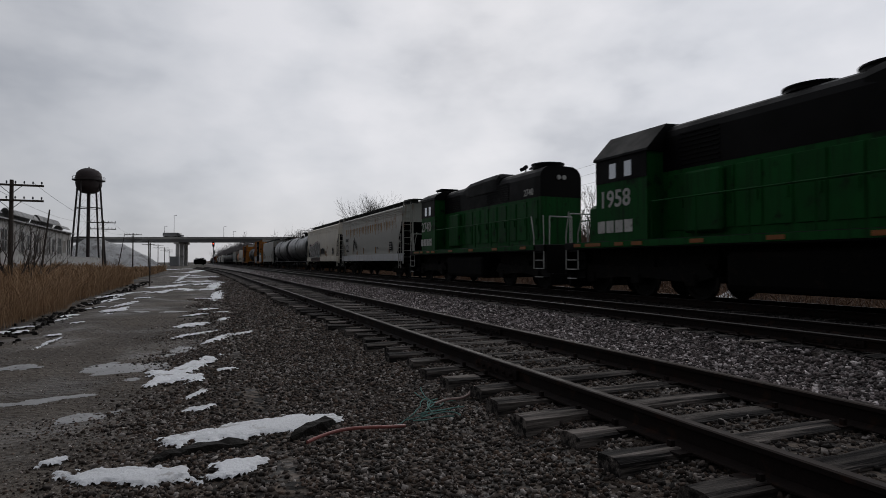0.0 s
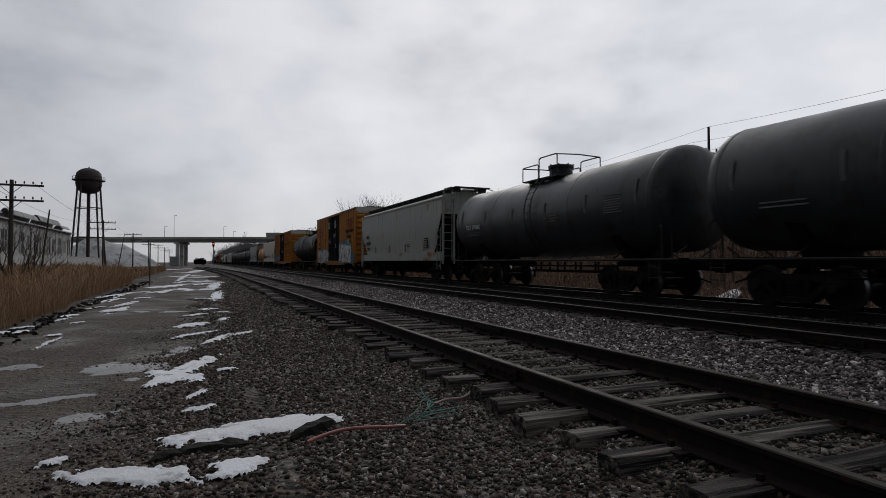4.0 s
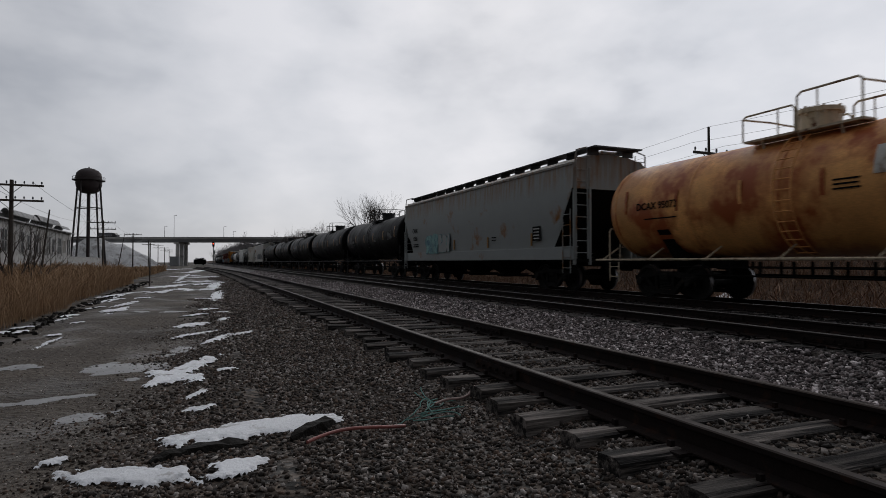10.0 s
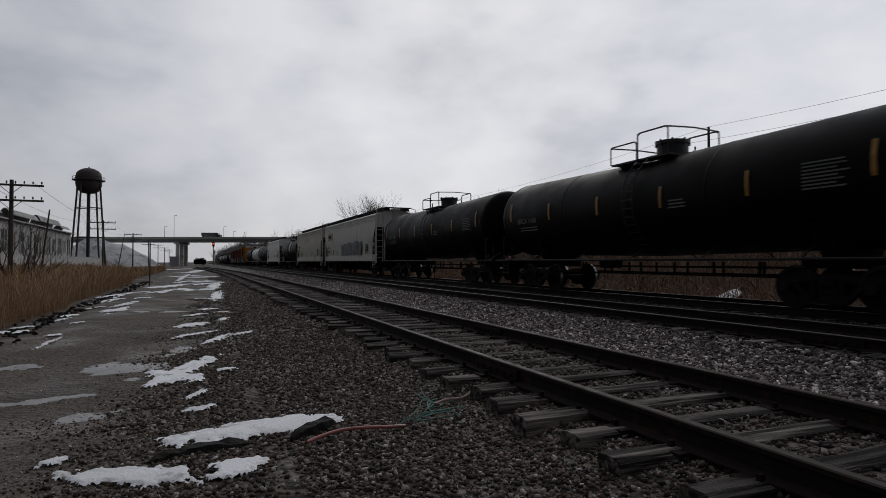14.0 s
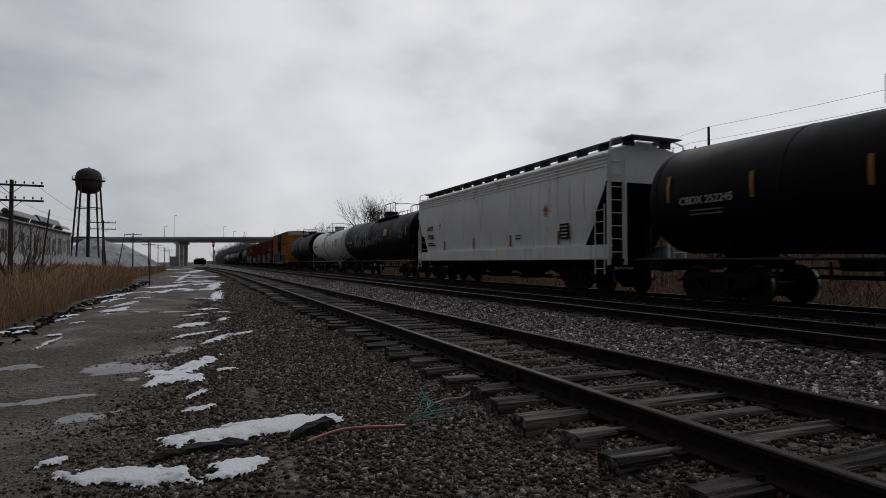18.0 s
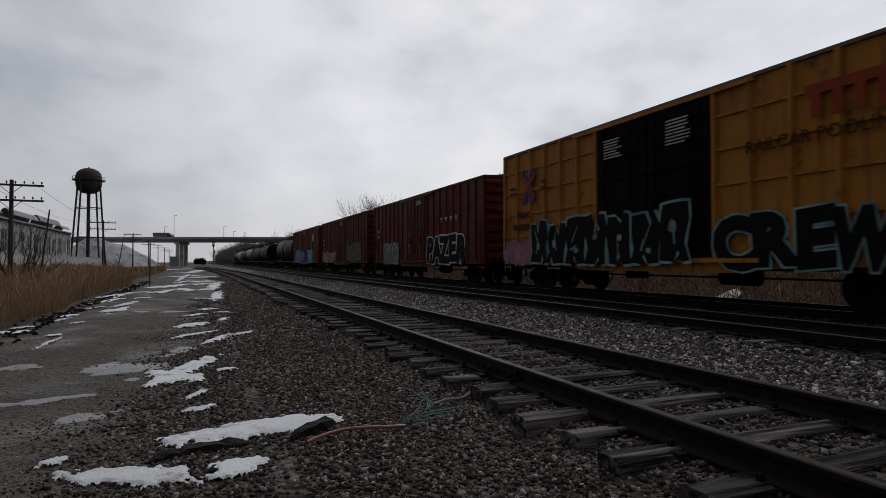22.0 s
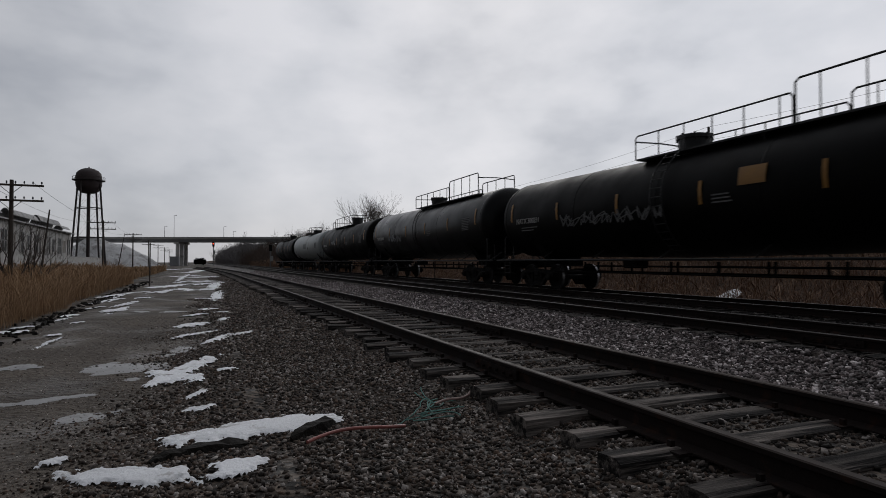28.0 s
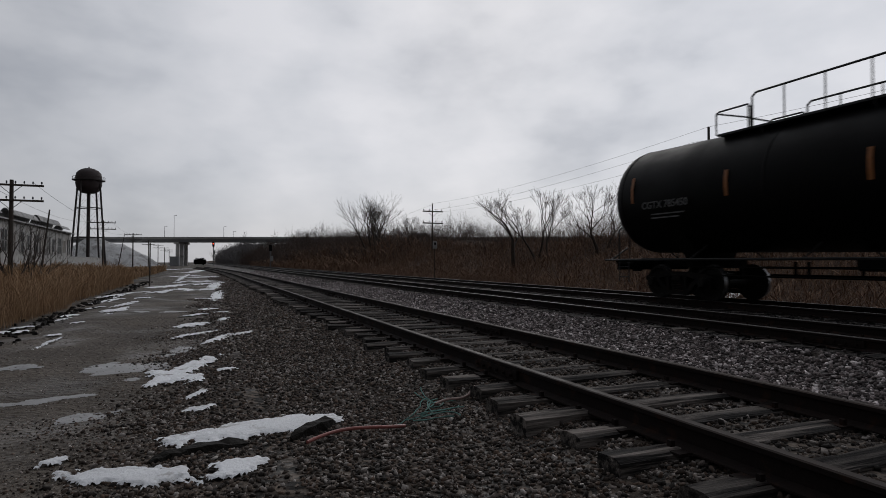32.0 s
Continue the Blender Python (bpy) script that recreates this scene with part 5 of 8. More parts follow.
# covered hoppers
def hopper_car(label, length, paint, top=4.58, ribs=True, outlets=4, deck=None, sill=None, group="covered hoppers of the train"):
    """A covered hopper: curved sides that slope in at the ends, side sills, end ladders, roof walkway with hatches, outlets."""
    car = thing("covered_hopper", label, "hopper car", group)
    hb = length / 2 - 0.78
    zs = [(0.0, 1.30), (1.44, 1.30), (1.47, 1.8), (1.53, 2.4), (1.56, 3.0), (1.54, 3.5), (1.50, top - 0.34), (1.32, top - 0.16), (0.62, top), (0.0, top + 0.02)]
    bm = bmesh.new()
    rings = []
    for y, zb in ((-hb, 3.42), (-hb + 0.05, 3.36), (-hb + 0.62, 2.35), (-hb + 1.35, 1.30), (-hb * 0.33, 1.30), (hb * 0.33, 1.30), (hb - 1.35, 1.30), (hb - 0.62, 2.35), (hb - 0.05, 3.36), (hb, 3.42)):
        half = []
        for x, z in zs:
            half.append((x, max(z, zb)))
        ring = [(x, y, z) for x, z in half] + [(-x, y, z) for x, z in half[-2:0:-1]]
        rings.append(ring)
    loft(bm, rings)
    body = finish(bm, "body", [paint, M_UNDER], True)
    # sloped end undersides get the underframe black, painting in the shade of the opening
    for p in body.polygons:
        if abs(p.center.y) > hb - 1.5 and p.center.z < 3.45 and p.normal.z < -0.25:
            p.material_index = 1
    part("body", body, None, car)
    for s in (-1, 1):
        bm = bmesh.new()
        rbox(bm, s * 1.50, 0, 1.28, 0.09, 2 * hb + 0.1, 0.44, 0.02)
        box(bm, s * 1.45, 0, 1.50, 0.18, 2 * hb + 0.1, 0.03)
        part("side_sill", bm, sill or paint, car)
        bm = bmesh.new()
        box(bm, s * 1.52, 0, top - 0.33, 0.05, 2 * hb, 0.07)
        if ribs:
            for k in (0.47, 0.58, 0.69):
                rod(bm, (s * 1.512, -hb, top - k), (s * 1.512, hb, top - k), 0.028, 6)
        part("side_rib", bm, paint, car)
        for e in (-1, 1):
            bm = bmesh.new()
            y = e * (hb - 0.02)
            for x in (s * 1.46, s * 0.85):
                rbox(bm, x, y, (0.95 + top - 0.5) / 2, 0.09, 0.09, top - 1.35, 0.01)
            part("end_post", bm, paint, car)
            bm = bmesh.new()
            ladder(bm, -e * (hb - 0.30), s * 1.58, 0.62, 2.75, 0.44)
            ladder(bm, -e * (hb + 0.06), s * 1.22, 1.1, top + 0.05, 0.44, along=False)
            pipe(bm, [(s * 1.5, e * hb, top - 0.5), (s * 1.42, e * (hb + 0.05), top + 0.1), (s * 1.0, e * (hb + 0.03), top + 0.22)], 0.022, 6)
            part("end_ladder", bm, paint, car)
    bm = bmesh.new()
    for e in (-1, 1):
        # black sheet added below each end slope to darken the opening
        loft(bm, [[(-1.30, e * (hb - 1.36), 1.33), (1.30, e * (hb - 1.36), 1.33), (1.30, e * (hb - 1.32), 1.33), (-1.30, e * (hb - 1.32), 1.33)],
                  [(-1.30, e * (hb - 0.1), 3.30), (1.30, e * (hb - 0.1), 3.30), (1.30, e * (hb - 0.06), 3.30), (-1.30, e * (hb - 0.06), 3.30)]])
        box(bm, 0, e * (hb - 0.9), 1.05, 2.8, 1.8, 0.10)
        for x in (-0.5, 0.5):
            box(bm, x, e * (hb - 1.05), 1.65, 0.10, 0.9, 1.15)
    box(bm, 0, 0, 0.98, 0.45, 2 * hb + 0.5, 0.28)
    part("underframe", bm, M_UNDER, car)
    span = (2 * hb - 5.0) / outlets
    for k in range(outlets):
        y = -hb + 2.5 + span * (k + 0.5)
        bm = bmesh.new()
        loft(bm, [[(sx * w, y + sy * l, z) for sx, sy in ((-1, -1), (1, -1), (1, 1), (-1, 1))] for w, l, z in ((0.35, 0.25, 0.42), (0.4, 0.3, 0.55), (1.42, span / 2 - 0.06, 1.31))])
        rbox(bm, 0, y, 0.42, 0.95, 0.7, 0.13, 0.02)
        rod(bm, (-1.1, y + 0.2, 0.45), (1.1, y + 0.2, 0.45), 0.035, 6)
        part("discharge_outlet", bm, M_UNDER, car)
    bm = bmesh.new()
    for x in (-0.72, 0.72):
        box(bm, x, 0, top + 0.195, 0.52, 2 * hb + 0.9, 0.035)
        for k in range(15):
            y = -hb + 2 * hb * k / 14
            box(bm, x, y, top + 0.08, 0.46, 0.035, 0.21)
    for e in (-1, 1):
        box(bm, 0, e * (hb + 0.22), top + 0.19, 1.9, 0.46, 0.05)
    part("roof_walkway", bm, deck or M_GALV, car, "steel grating roof walkway")
    for k in range(8):
        bm = bmesh.new()
        y = -hb + 2 * hb * (k + 0.5) / 8
        rbox(bm, 0, y, top + 0.09, 0.66, 2 * hb / 8 - 0.12, 0.16, 0.05)
        part("hatch_cover", bm, paint, car)
    for a in (-(length / 2 - 2.75), length / 2 - 2.75):
        add_truck(car, a)
    add_ends(car, length)
    return car, hb


def hopper_marks(car, hb, mark, number, ink, seed, streaks=None):
    x = -1.565
    if mark == "GBRX":
        bm = bmesh.new()
        rbox(bm, x + 0.012, hb - 1.8, 2.5, 0.012, 1.15, 0.86, 0.003)
        part("mark_plate", bm, M_WHITE, car)
    if mark:
        side_text(car, mark, 0.33, -hb + 1.8, 2.72, x, ink, 0.004)
    if number:
        side_text(car, number, 0.33, -hb + 1.82, 2.28, x + 0.01, ink, 0.004)
    side_bars(car, -hb + 1.9, 1.96, x + 0.045, 0.9, 2, 0.11, 0.06, ink, seed)
    bm = bmesh.new()
    rbox(bm, x + 0.012, -(hb - 2.2), 2.02, 0.012, 0.52, 0.52, 0.003)
    panel = part("data_panel", bm, ink, car)
    for k in range(4):
        bm = bmesh.new()
        box(bm, 0, 0.17 - 0.115 * k, 0, 0.40 - 0.05 * (k % 2), 0.045, 0.006)
        part("stencil_line", bm, M_WHITE, panel, at=on_side(hb - 2.2, x + 0.004, 2.02))
    side_bars(car, hb * 0.35, 2.0, x + 0.02, 0.5, 2, 0.11, 0.04, ink, seed + 2)
    for k in range(4):
        bm = bmesh.new()
        a = -hb + 3.6 + (2 * hb - 6.2) * k / 3
        box(bm, x + 0.05, -a, 1.82, 0.03, 0.09, 0.46)
        part("reflector_strip", bm, streaks or M_YELLOW, car)


# tank cars
def tank_car(label, length, paint, radius=1.52, zc=2.80, platform="short", dome=0.0, trim=None, strips=None, head=0.5, ladders=True, group="tank cars of the train"):
    """A tank car: shell with domed heads, weld bands, saddles, manway with railed platform, side ladder, end railings, running pipes."""
    car = thing("tank_car", label, "tank car", group)
    trim = trim or M_RAILING
    hl = length / 2 - head
    bm = bmesh.new()
    n = 40
    prof = [(-hl + 0.58 * (1 - math.cos(math.pi / 2 * k / 9) ** 0.85), radius * math.sin(math.pi / 2 * max(k, 0.06) / 9) ** 0.85) for k in range(10)]
    prof += [(-hl * 0.33, radius), (0.0, radius * 1.0), (hl * 0.33, radius)] + [(-y, r) for y, r in reversed(prof)]
    def sag(y):
        return -0.12 * max(0.0, 1 - abs(y) / hl) if platform in ("short", "long", "wide", "tail") else 0.0

    loft(bm, [[(r * math.cos(2 * math.pi * i / n), y, zc + sag(y) + r * math.sin(2 * math.pi * i / n)) for i in range(n)] for y, r in prof])
    shell = part("shell", bm, paint, car, smooth=True)
    for y in (-hl + 0.64, -hl * 0.36, 0.0, hl * 0.42, hl - 0.64):
        bm = bmesh.new()
        loft(bm, [[((radius + d) * math.cos(2 * math.pi * i / n), y + o, zc + sag(y + o) + (radius + d) * math.sin(2 * math.pi * i / n)) for i in range(n)] for o, d in ((-0.03, 0.0), (-0.02, 0.007), (0.02, 0.007), (0.03, 0.0))], caps=False)
        part("weld_band", bm, paint, shell, smooth=True)
    for e in (-1, 1):
        bm = bmesh.new()
        box(bm, 0, e * (length / 2 - 2.2), 0.98, 0.42, 3.4, 0.26)
        part("stub_sill", bm, M_UNDER, car)
        bm = bmesh.new()
        y = e * (length / 2 - 2.9)
        prism = [(x, -math.sqrt(max((radius + 0.02) ** 2 - x * x, 0)) + zc) for x in (-1.25, -0.8, 0, 0.8, 1.25)]
        loft(bm, [[(x, y + o, z) for x, z in prism] + [(0.5, y + o, 0.9), (-0.5, y + o, 0.9)] for o in (-0.22, 0.22)])
        part("saddle", bm, M_UNDER, car)
        bm = bmesh.new()
        box(bm, 0, e * (length / 2 - 1.05), 0.98, 2.7, 0.75, 0.09)
        box(bm, 0, e * (length / 2 - 0.78), 0.92, 2.7, 0.08, 0.30)
        part("end_platform", bm, M_UNDER, car)
    for s in (-1, 1):
        bm = bmesh.new()
        rod(bm, (s * 1.36, -hl - 0.3, 1.06), (s * 1.36, hl + 0.3, 1.06), 0.03, 6)
        for k in range(7):
            y = -hl + 2 * hl * k / 6
            rod(bm, (s * 1.36, y, 1.06), (s * 0.75, y, 1.42), 0.025, 5)
        part("side_grab_rail", bm, trim, car)
        bm = bmesh.new()
        rod(bm, (s * 0.9, -hl + 2.6, 0.66), (s * 0.9, hl - 2.6, 0.66), 0.025, 5)
        rod(bm, (s * 0.9, -hl + 2.6, 0.86), (s * 0.9, hl - 2.6, 0.86), 0.02, 5)
        for k in range(9):
            y = (-hl + 2.6) + 2 * (hl - 2.6) * k / 8
            box(bm, s * 0.9, y, 0.82, 0.04, 0.07, 0.36)
        part("brake_rod", bm, M_UNDER, car)
        for e in (-1, 1):
            bm = bmesh.new()
            y0 = e * (length / 2 - 0.80)
            pipe(bm, [(s * 1.32, y0, 1.0), (s * 1.32, y0, 1.92), (s * 1.30, y0 - e * 0.06, 2.0), (s * 0.30, y0 - e * 0.06, 2.0)], 0.024, 6)
            pipe(bm, [(s * 0.95, y0, 1.0), (s * 0.95, y0 - e * 0.04, 2.0)], 0.02, 6)
            ladder(bm, -e * (length / 2 - 1.05), s * 1.36, 0.42, 1.0, 0.40, 2)
            part("end_railing", bm, trim, car)
    bm = bmesh.new()
    md = -dome
    tall = 0.46 if platform in ("cream", "tail") else 0.30
    rod(bm, (0, md, zc + radius - 0.2), (0, md, zc + radius + tall), 0.44, 18)
    rod(bm, (0, md, zc + radius + tall - 0.04), (0, md, zc + radius + tall + 0.06), 0.49, 18)
    for k in range(8):
        t = math.pi * k / 4
        rod(bm, (0.46 * math.cos(t), md + 0.46 * math.sin(t), zc + radius + tall - 0.1), (0.46 * math.cos(t), md + 0.46 * math.sin(t), zc + radius + tall + 0.10), 0.03, 5)
    part("manway", bm, trim, car, smooth=False)
    bm = bmesh.new()
    zp = zc + radius - 0.02 + sag(0.6)
    spans = {"short": (-1.25, 1.15, 0.5), "long": (-1.3, 7.0, 0.60), "cream": (-1.2, 1.5, 0.5), "tail": (-5.5, 1.8, 0.14), "wide": (-1.2, 3.9, 0.55)}[platform]
    y0, y1 = -spans[1], -spans[0]
    for s in (-1, 1):
        box(bm, s * 0.72, (y0 + y1) / 2, zp - 0.05, 0.42, y1 - y0, 0.05)
        for k in range(3):
            y = y0 + (y1 - y0) * (k + 0.5) / 3
            rod(bm, (s * 0.9, y, zp - 0.06), (s * 0.75, y, zp - 0.42), 0.03, 5)
    part("platform", bm, trim, car)
    for s in (-1, 1):
        bm = bmesh.new()
        x, h = s * 0.95, {"short": 0.72, "long": 0.92, "cream": 0.78, "tail": 0.74}.get(platform, 0.82)
        mid = y0 + (y1 - y0) * (1 - spans[2])
        pipe(bm, [(x, y0, zp - 0.05), (x, y0, zp + h - 0.06), (x, y0 + 0.08, zp + h), (x, mid - 0.1, zp + h), (x, mid, zp + h - 0.08), (x, mid, zp - 0.05)], 0.024, 6)
        pipe(bm, [(x, y1, zp - 0.05), (x, y1, zp + h * 0.62), (x, y1 - 0.08, zp + h * 0.7), (x, mid + 0.12, zp + h * 0.7), (x, mid + 0.05, zp + h * 0.6), (x, mid + 0.05, zp - 0.05)], 0.022, 6)
        k = int((y1 - y0) / 0.9)
        for i in range(1, k):
            y = y0 + (y1 - y0) * i / k
            rod(bm, (x, y, zp - 0.05), (x, y, zp + h * (0.7 if y > mid else 1.0)), 0.018, 5)
        part("platform_railing", bm, trim, car)
        bm = bmesh.new()
        pts = [(s * (radius + 0.10) * math.cos(t), zc + (radius + 0.10) * math.sin(t)) for t in (math.radians(d) for d in range(-62, 56, 9))]
        la = 0.15
        for d in (-0.21, 0.21):
            pipe(bm, [(x, -(la + d), z) for x, z in pts], 0.02, 5)
        for x, z in pts:
            rod(bm, (x, -(la - 0.21), z), (x, -(la + 0.21), z), 0.014, 5)
        if ladders:
            part("side_ladder", bm, trim if platform != "cream" else paint, car)
    for e in (-1, 1):
        bm = bmesh.new()
        for s in (-1, 1):
            pipe(bm, [(s * 0.95, (y0 if e < 0 else y1), zp + 0.7 * (1.0 if e < 0 else 0.7)), (0.0, (y0 if e < 0 else y1), zp + 0.74 * (1.0 if e < 0 else 0.7))], 0.022, 6)
        part("end_rail", bm, trim, car)
    for k in range(6):
        a = -hl + 1.1 + (2 * hl - 2.2) * k / 5
        bm = bmesh.new()
        h = 0.60 if k not in (0, 5) else 0.95
        ring = [math.radians(180 + d) for d in (-h * 19, -h * 6, h * 6, h * 19)]
        for t0, t1 in zip(ring, ring[1:]):
            pts = [(radius + 0.006) * Vector((math.cos(t), math.sin(t))) for t in (t0, t1)] + [(radius + 0.016) * Vector((math.cos(t), math.sin(t))) for t in (t1, t0)]
            loft(bm, [[(p.x, -(a + o), zc + sag(a) + 0.1 + p.y) for p in pts] for o in (-0.05, 0.05)])
        part("reflector_strip", bm, strips or M_YELLOW, car)
    bm = bmesh.new()
    rod(bm, (-0.9, -(length / 2 - 1.3), 1.15), (-0.9, -(length / 2 - 1.0), 1.15), 0.20, 12)
    part("brake_wheel_housing", bm, M_UNDER, car)
    bm = bmesh.new()
    rbox(bm, -0.2, 2.2, 0.95, 0.5, 0.7, 0.30, 0.06)
    part("bottom_outlet", bm, M_UNDER, car)
    for a in (-(length / 2 - 2.75), length / 2 - 2.75):
        add_truck(car, a)
    add_ends(car, length)
    return car, hl


def tank_marks(car, hl, mark, seed, ink=M_WHITE, radius=1.52, block=True):
    x = -radius - 0.012
    if mark:
        side_text(car, mark, 0.27, -hl + 2.3, 2.52, x, ink, 0.004)
    side_bars(car, -hl + 2.4, 2.28, x + 0.05, 1.2, 2, 0.10, 0.035, M_DIM if ink is M_WHITE else ink, seed)
    if block:
        side_bars(car, hl - 2.0, 3.0, x, 0.95, 8, 0.075, 0.032, M_DIM if ink is M_WHITE else ink, seed + 1)
    side_bars(car, hl * 0.25, 2.6, x, 0.6, 3, 0.09, 0.035, M_DIM if ink is M_WHITE else ink, seed + 2)
    ex = Matrix.Translation((-0.5, -hl + 0.16, 3.5)) @ Matrix(((1, 0, 0, 0), (0, 0, -1, 0), (0, 1, 0, 0), (0, 0, 0, 1)))
    bm = bmesh.new()
    for i in range(3):
        box(bm, 0.5, -i * 0.15, -0.10 + 0.03 * i, 0.8 - 0.15 * i, 0.07, 0.16)
    part("stencil_block", bm, M_DIM, car, at=ex)


# box cars
def box_car(label, length, paint, height=5.16, grid=False, door=(-1.7, 1.7), door_paint=None, white_end=None, end_gap=0.85, roof=None, group="box cars of the train"):
    """A box car: side panels with outside posts, two plug doors with bars and rails, corrugated ends, roof, ladders, sill."""
    car = thing("box_car", label, "box car", group)
    hb, w, z0 = length / 2 - end_gap, 1.56, 0.98
    zt = height - 0.10
    bm = bmesh.new()
    rbox(bm, 0, 0, (z0 + zt) / 2, 2 * w, 2 * hb, zt - z0, 0.02)
    body = part("body", bm, paint, car)
    bm = bmesh.new()
    loft(bm, [[(-w - 0.06, y, zt - 0.06), (-w - 0.06, y, zt + 0.02), (0, y, height), (w + 0.06, y, zt + 0.02), (w + 0.06, y, zt - 0.06)] for y in (-hb - 0.04, hb + 0.04)])
    for k in range(13):
        y = -hb + 2 * hb * k / 12
        box(bm, 0, y, height - 0.005, 2 * w - 1.4, 0.06, 0.03)
    part("roof", bm, roof or paint, car)
    d0, d1 = door
    for s in (-1, 1):
        spans = ((-hb, d0), (d1, hb))
        for lo, hi in spans:
            cnt = max(2, round((hi - lo) / (0.92 if grid else 0.82)))
            for k in range(cnt + 1):
                a = lo + 0.07 + (hi - lo - 0.14) * k / cnt
                bm = bmesh.new()
                dpt = 0.10 if grid else 0.055
                loft(bm, [[(s * (w - 0.01), -(a - 0.10), z), (s * (w + dpt), -(a - 0.045), z), (s * (w + dpt), -(a + 0.045), z), (s * (w - 0.01), -(a + 0.10), z)] for z in (z0 + 0.12, zt - 0.05)])
                part("side_post", bm, paint, body)
            if grid:
                bm = bmesh.new()
                for z in (1.95, 2.80, 3.62, 4.42):
                    box(bm, s * (w + 0.025), -(lo + hi) / 2, z, 0.05, hi - lo - 0.1, 0.07)
                part("side_rail", bm, paint, body)
        dm = (d0 + d1) / 2
        for lo, hi in ((d0, dm), (dm, d1)):
            bm = bmesh.new()
            wd = hi - lo - 0.05
            ac = (lo + hi) / 2
            rbox(bm, s * (w + 0.035), -ac, (z0 + zt) / 2 + 0.02, 0.09, wd, zt - z0 - 0.22, 0.02)
            dr = part("door", bm, door_paint or paint, car)
            bm = bmesh.new()
            for z in (1.5, 2.1, 2.75, 3.4, 4.05, 4.6):
                box(bm, s * (w + 0.095), -ac, z, 0.04, wd - 0.1, 0.05)
            for d in (-0.36, 0.36):
                box(bm, s * (w + 0.095), -(ac + d * wd), (z0 + zt) / 2, 0.03, 0.06, zt - z0 - 0.3)
            part("door_rib", bm, door_paint or paint, dr)
            bm = bmesh.new()
            for d in (-0.22, 0.22):
                rod(bm, (s * (w + 0.15), -(ac + d * wd), z0 + 0.1), (s * (w + 0.15), -(ac + d * wd), zt - 0.2), 0.025, 6)
            rod(bm, (s * (w + 0.13), -ac, 2.2), (s * (w + 0.2), -ac, 2.2), 0.16, 10)
            box(bm, s * (w + 0.15), -(ac + 0.1), 1.75, 0.05, 0.7, 0.08)
            part("lock_bar", bm, door_paint or paint, dr)
        bm = bmesh.new()
        box(bm, s * (w + 0.07), -dm - 0.0, zt - 0.12, 0.10, (d1 - d0) * 1.55, 0.09)
        part("door_track", bm, paint, car)
        bm = bmesh.new()
        box(bm, s * (w + 0.07), -dm, z0 + 0.05, 0.16, (d1 - d0) * 1.6, 0.10)
        part("door_track", bm, paint, car)
        bm = bmesh.new()
        prism_x(bm, [(-hb, 1.0), (hb, 1.0), (hb, 0.92), (d1 * 1.9, 0.88), (d1 * 1.3, 0.74), (-d1 * 1.3, 0.74), (-d1 * 1.9, 0.88), (-hb, 0.92)], s * (w - 0.06), s * (w + 0.03))
        part("side_sill", bm, paint, car)
        for e in (-1, 1):
            bm = bmesh.new()
            ladder(bm, e * (hb - 0.36), s * (w + 0.10), 0.62, 2.9, 0.42)
            ladder(bm, e * (hb + 0.07), s * (w - 0.35), 1.0, 2.9, 0.44, along=False)
            part("corner_ladder", bm, paint, car)
    for e in (-1, 1):
        for k in range(9):
            z = z0 + 0.25 + (zt - z0 - (0.75 if white_end else 0.35)) * k / 8.4
            bm = bmesh.new()
            loft(bm, [[(x, e * (hb - 0.01), z - 0.15), (x * 0.985, e * (hb + 0.075), z - 0.05), (x * 0.985, e * (hb + 0.075), z + 0.05), (x, e * (hb - 0.01), z + 0.15)] for x in (-w + 0.05, w - 0.05)])
            part("end_rib", bm, paint, body)
        if white_end:
            bm = bmesh.new()
            box(bm, 0, e * (hb + 0.02), zt - 0.20, 2 * w - 0.02, 0.06, 0.46)
            part("end_band", bm, white_end, body, "white painted band at the roof end")
    bm = bmesh.new()
    box(bm, 0, 0, 0.92, 0.5, 2 * hb + 0.9, 0.26)
    for a in np.linspace(-hb + 2.8, hb - 2.8, 7):
        box(bm, 0, -a, 0.90, 2.9, 0.10, 0.16)
    rod(bm, (-0.7, -2.6, 0.62), (-0.7, -1.6, 0.62), 0.2, 10)
    rbox(bm, -0.7, 1.5, 0.66, 0.5, 0.5, 0.3, 0.04)
    rod(bm, (-1.0, -hb + 3, 0.62), (-1.0, hb - 3, 0.62), 0.025, 5)
    part("underframe", bm, M_UNDER, car)
    for a in (-(length / 2 - 3.0), length / 2 - 3.0):
        add_truck(car, a)
    add_ends(car, length)
    return car, hb, w


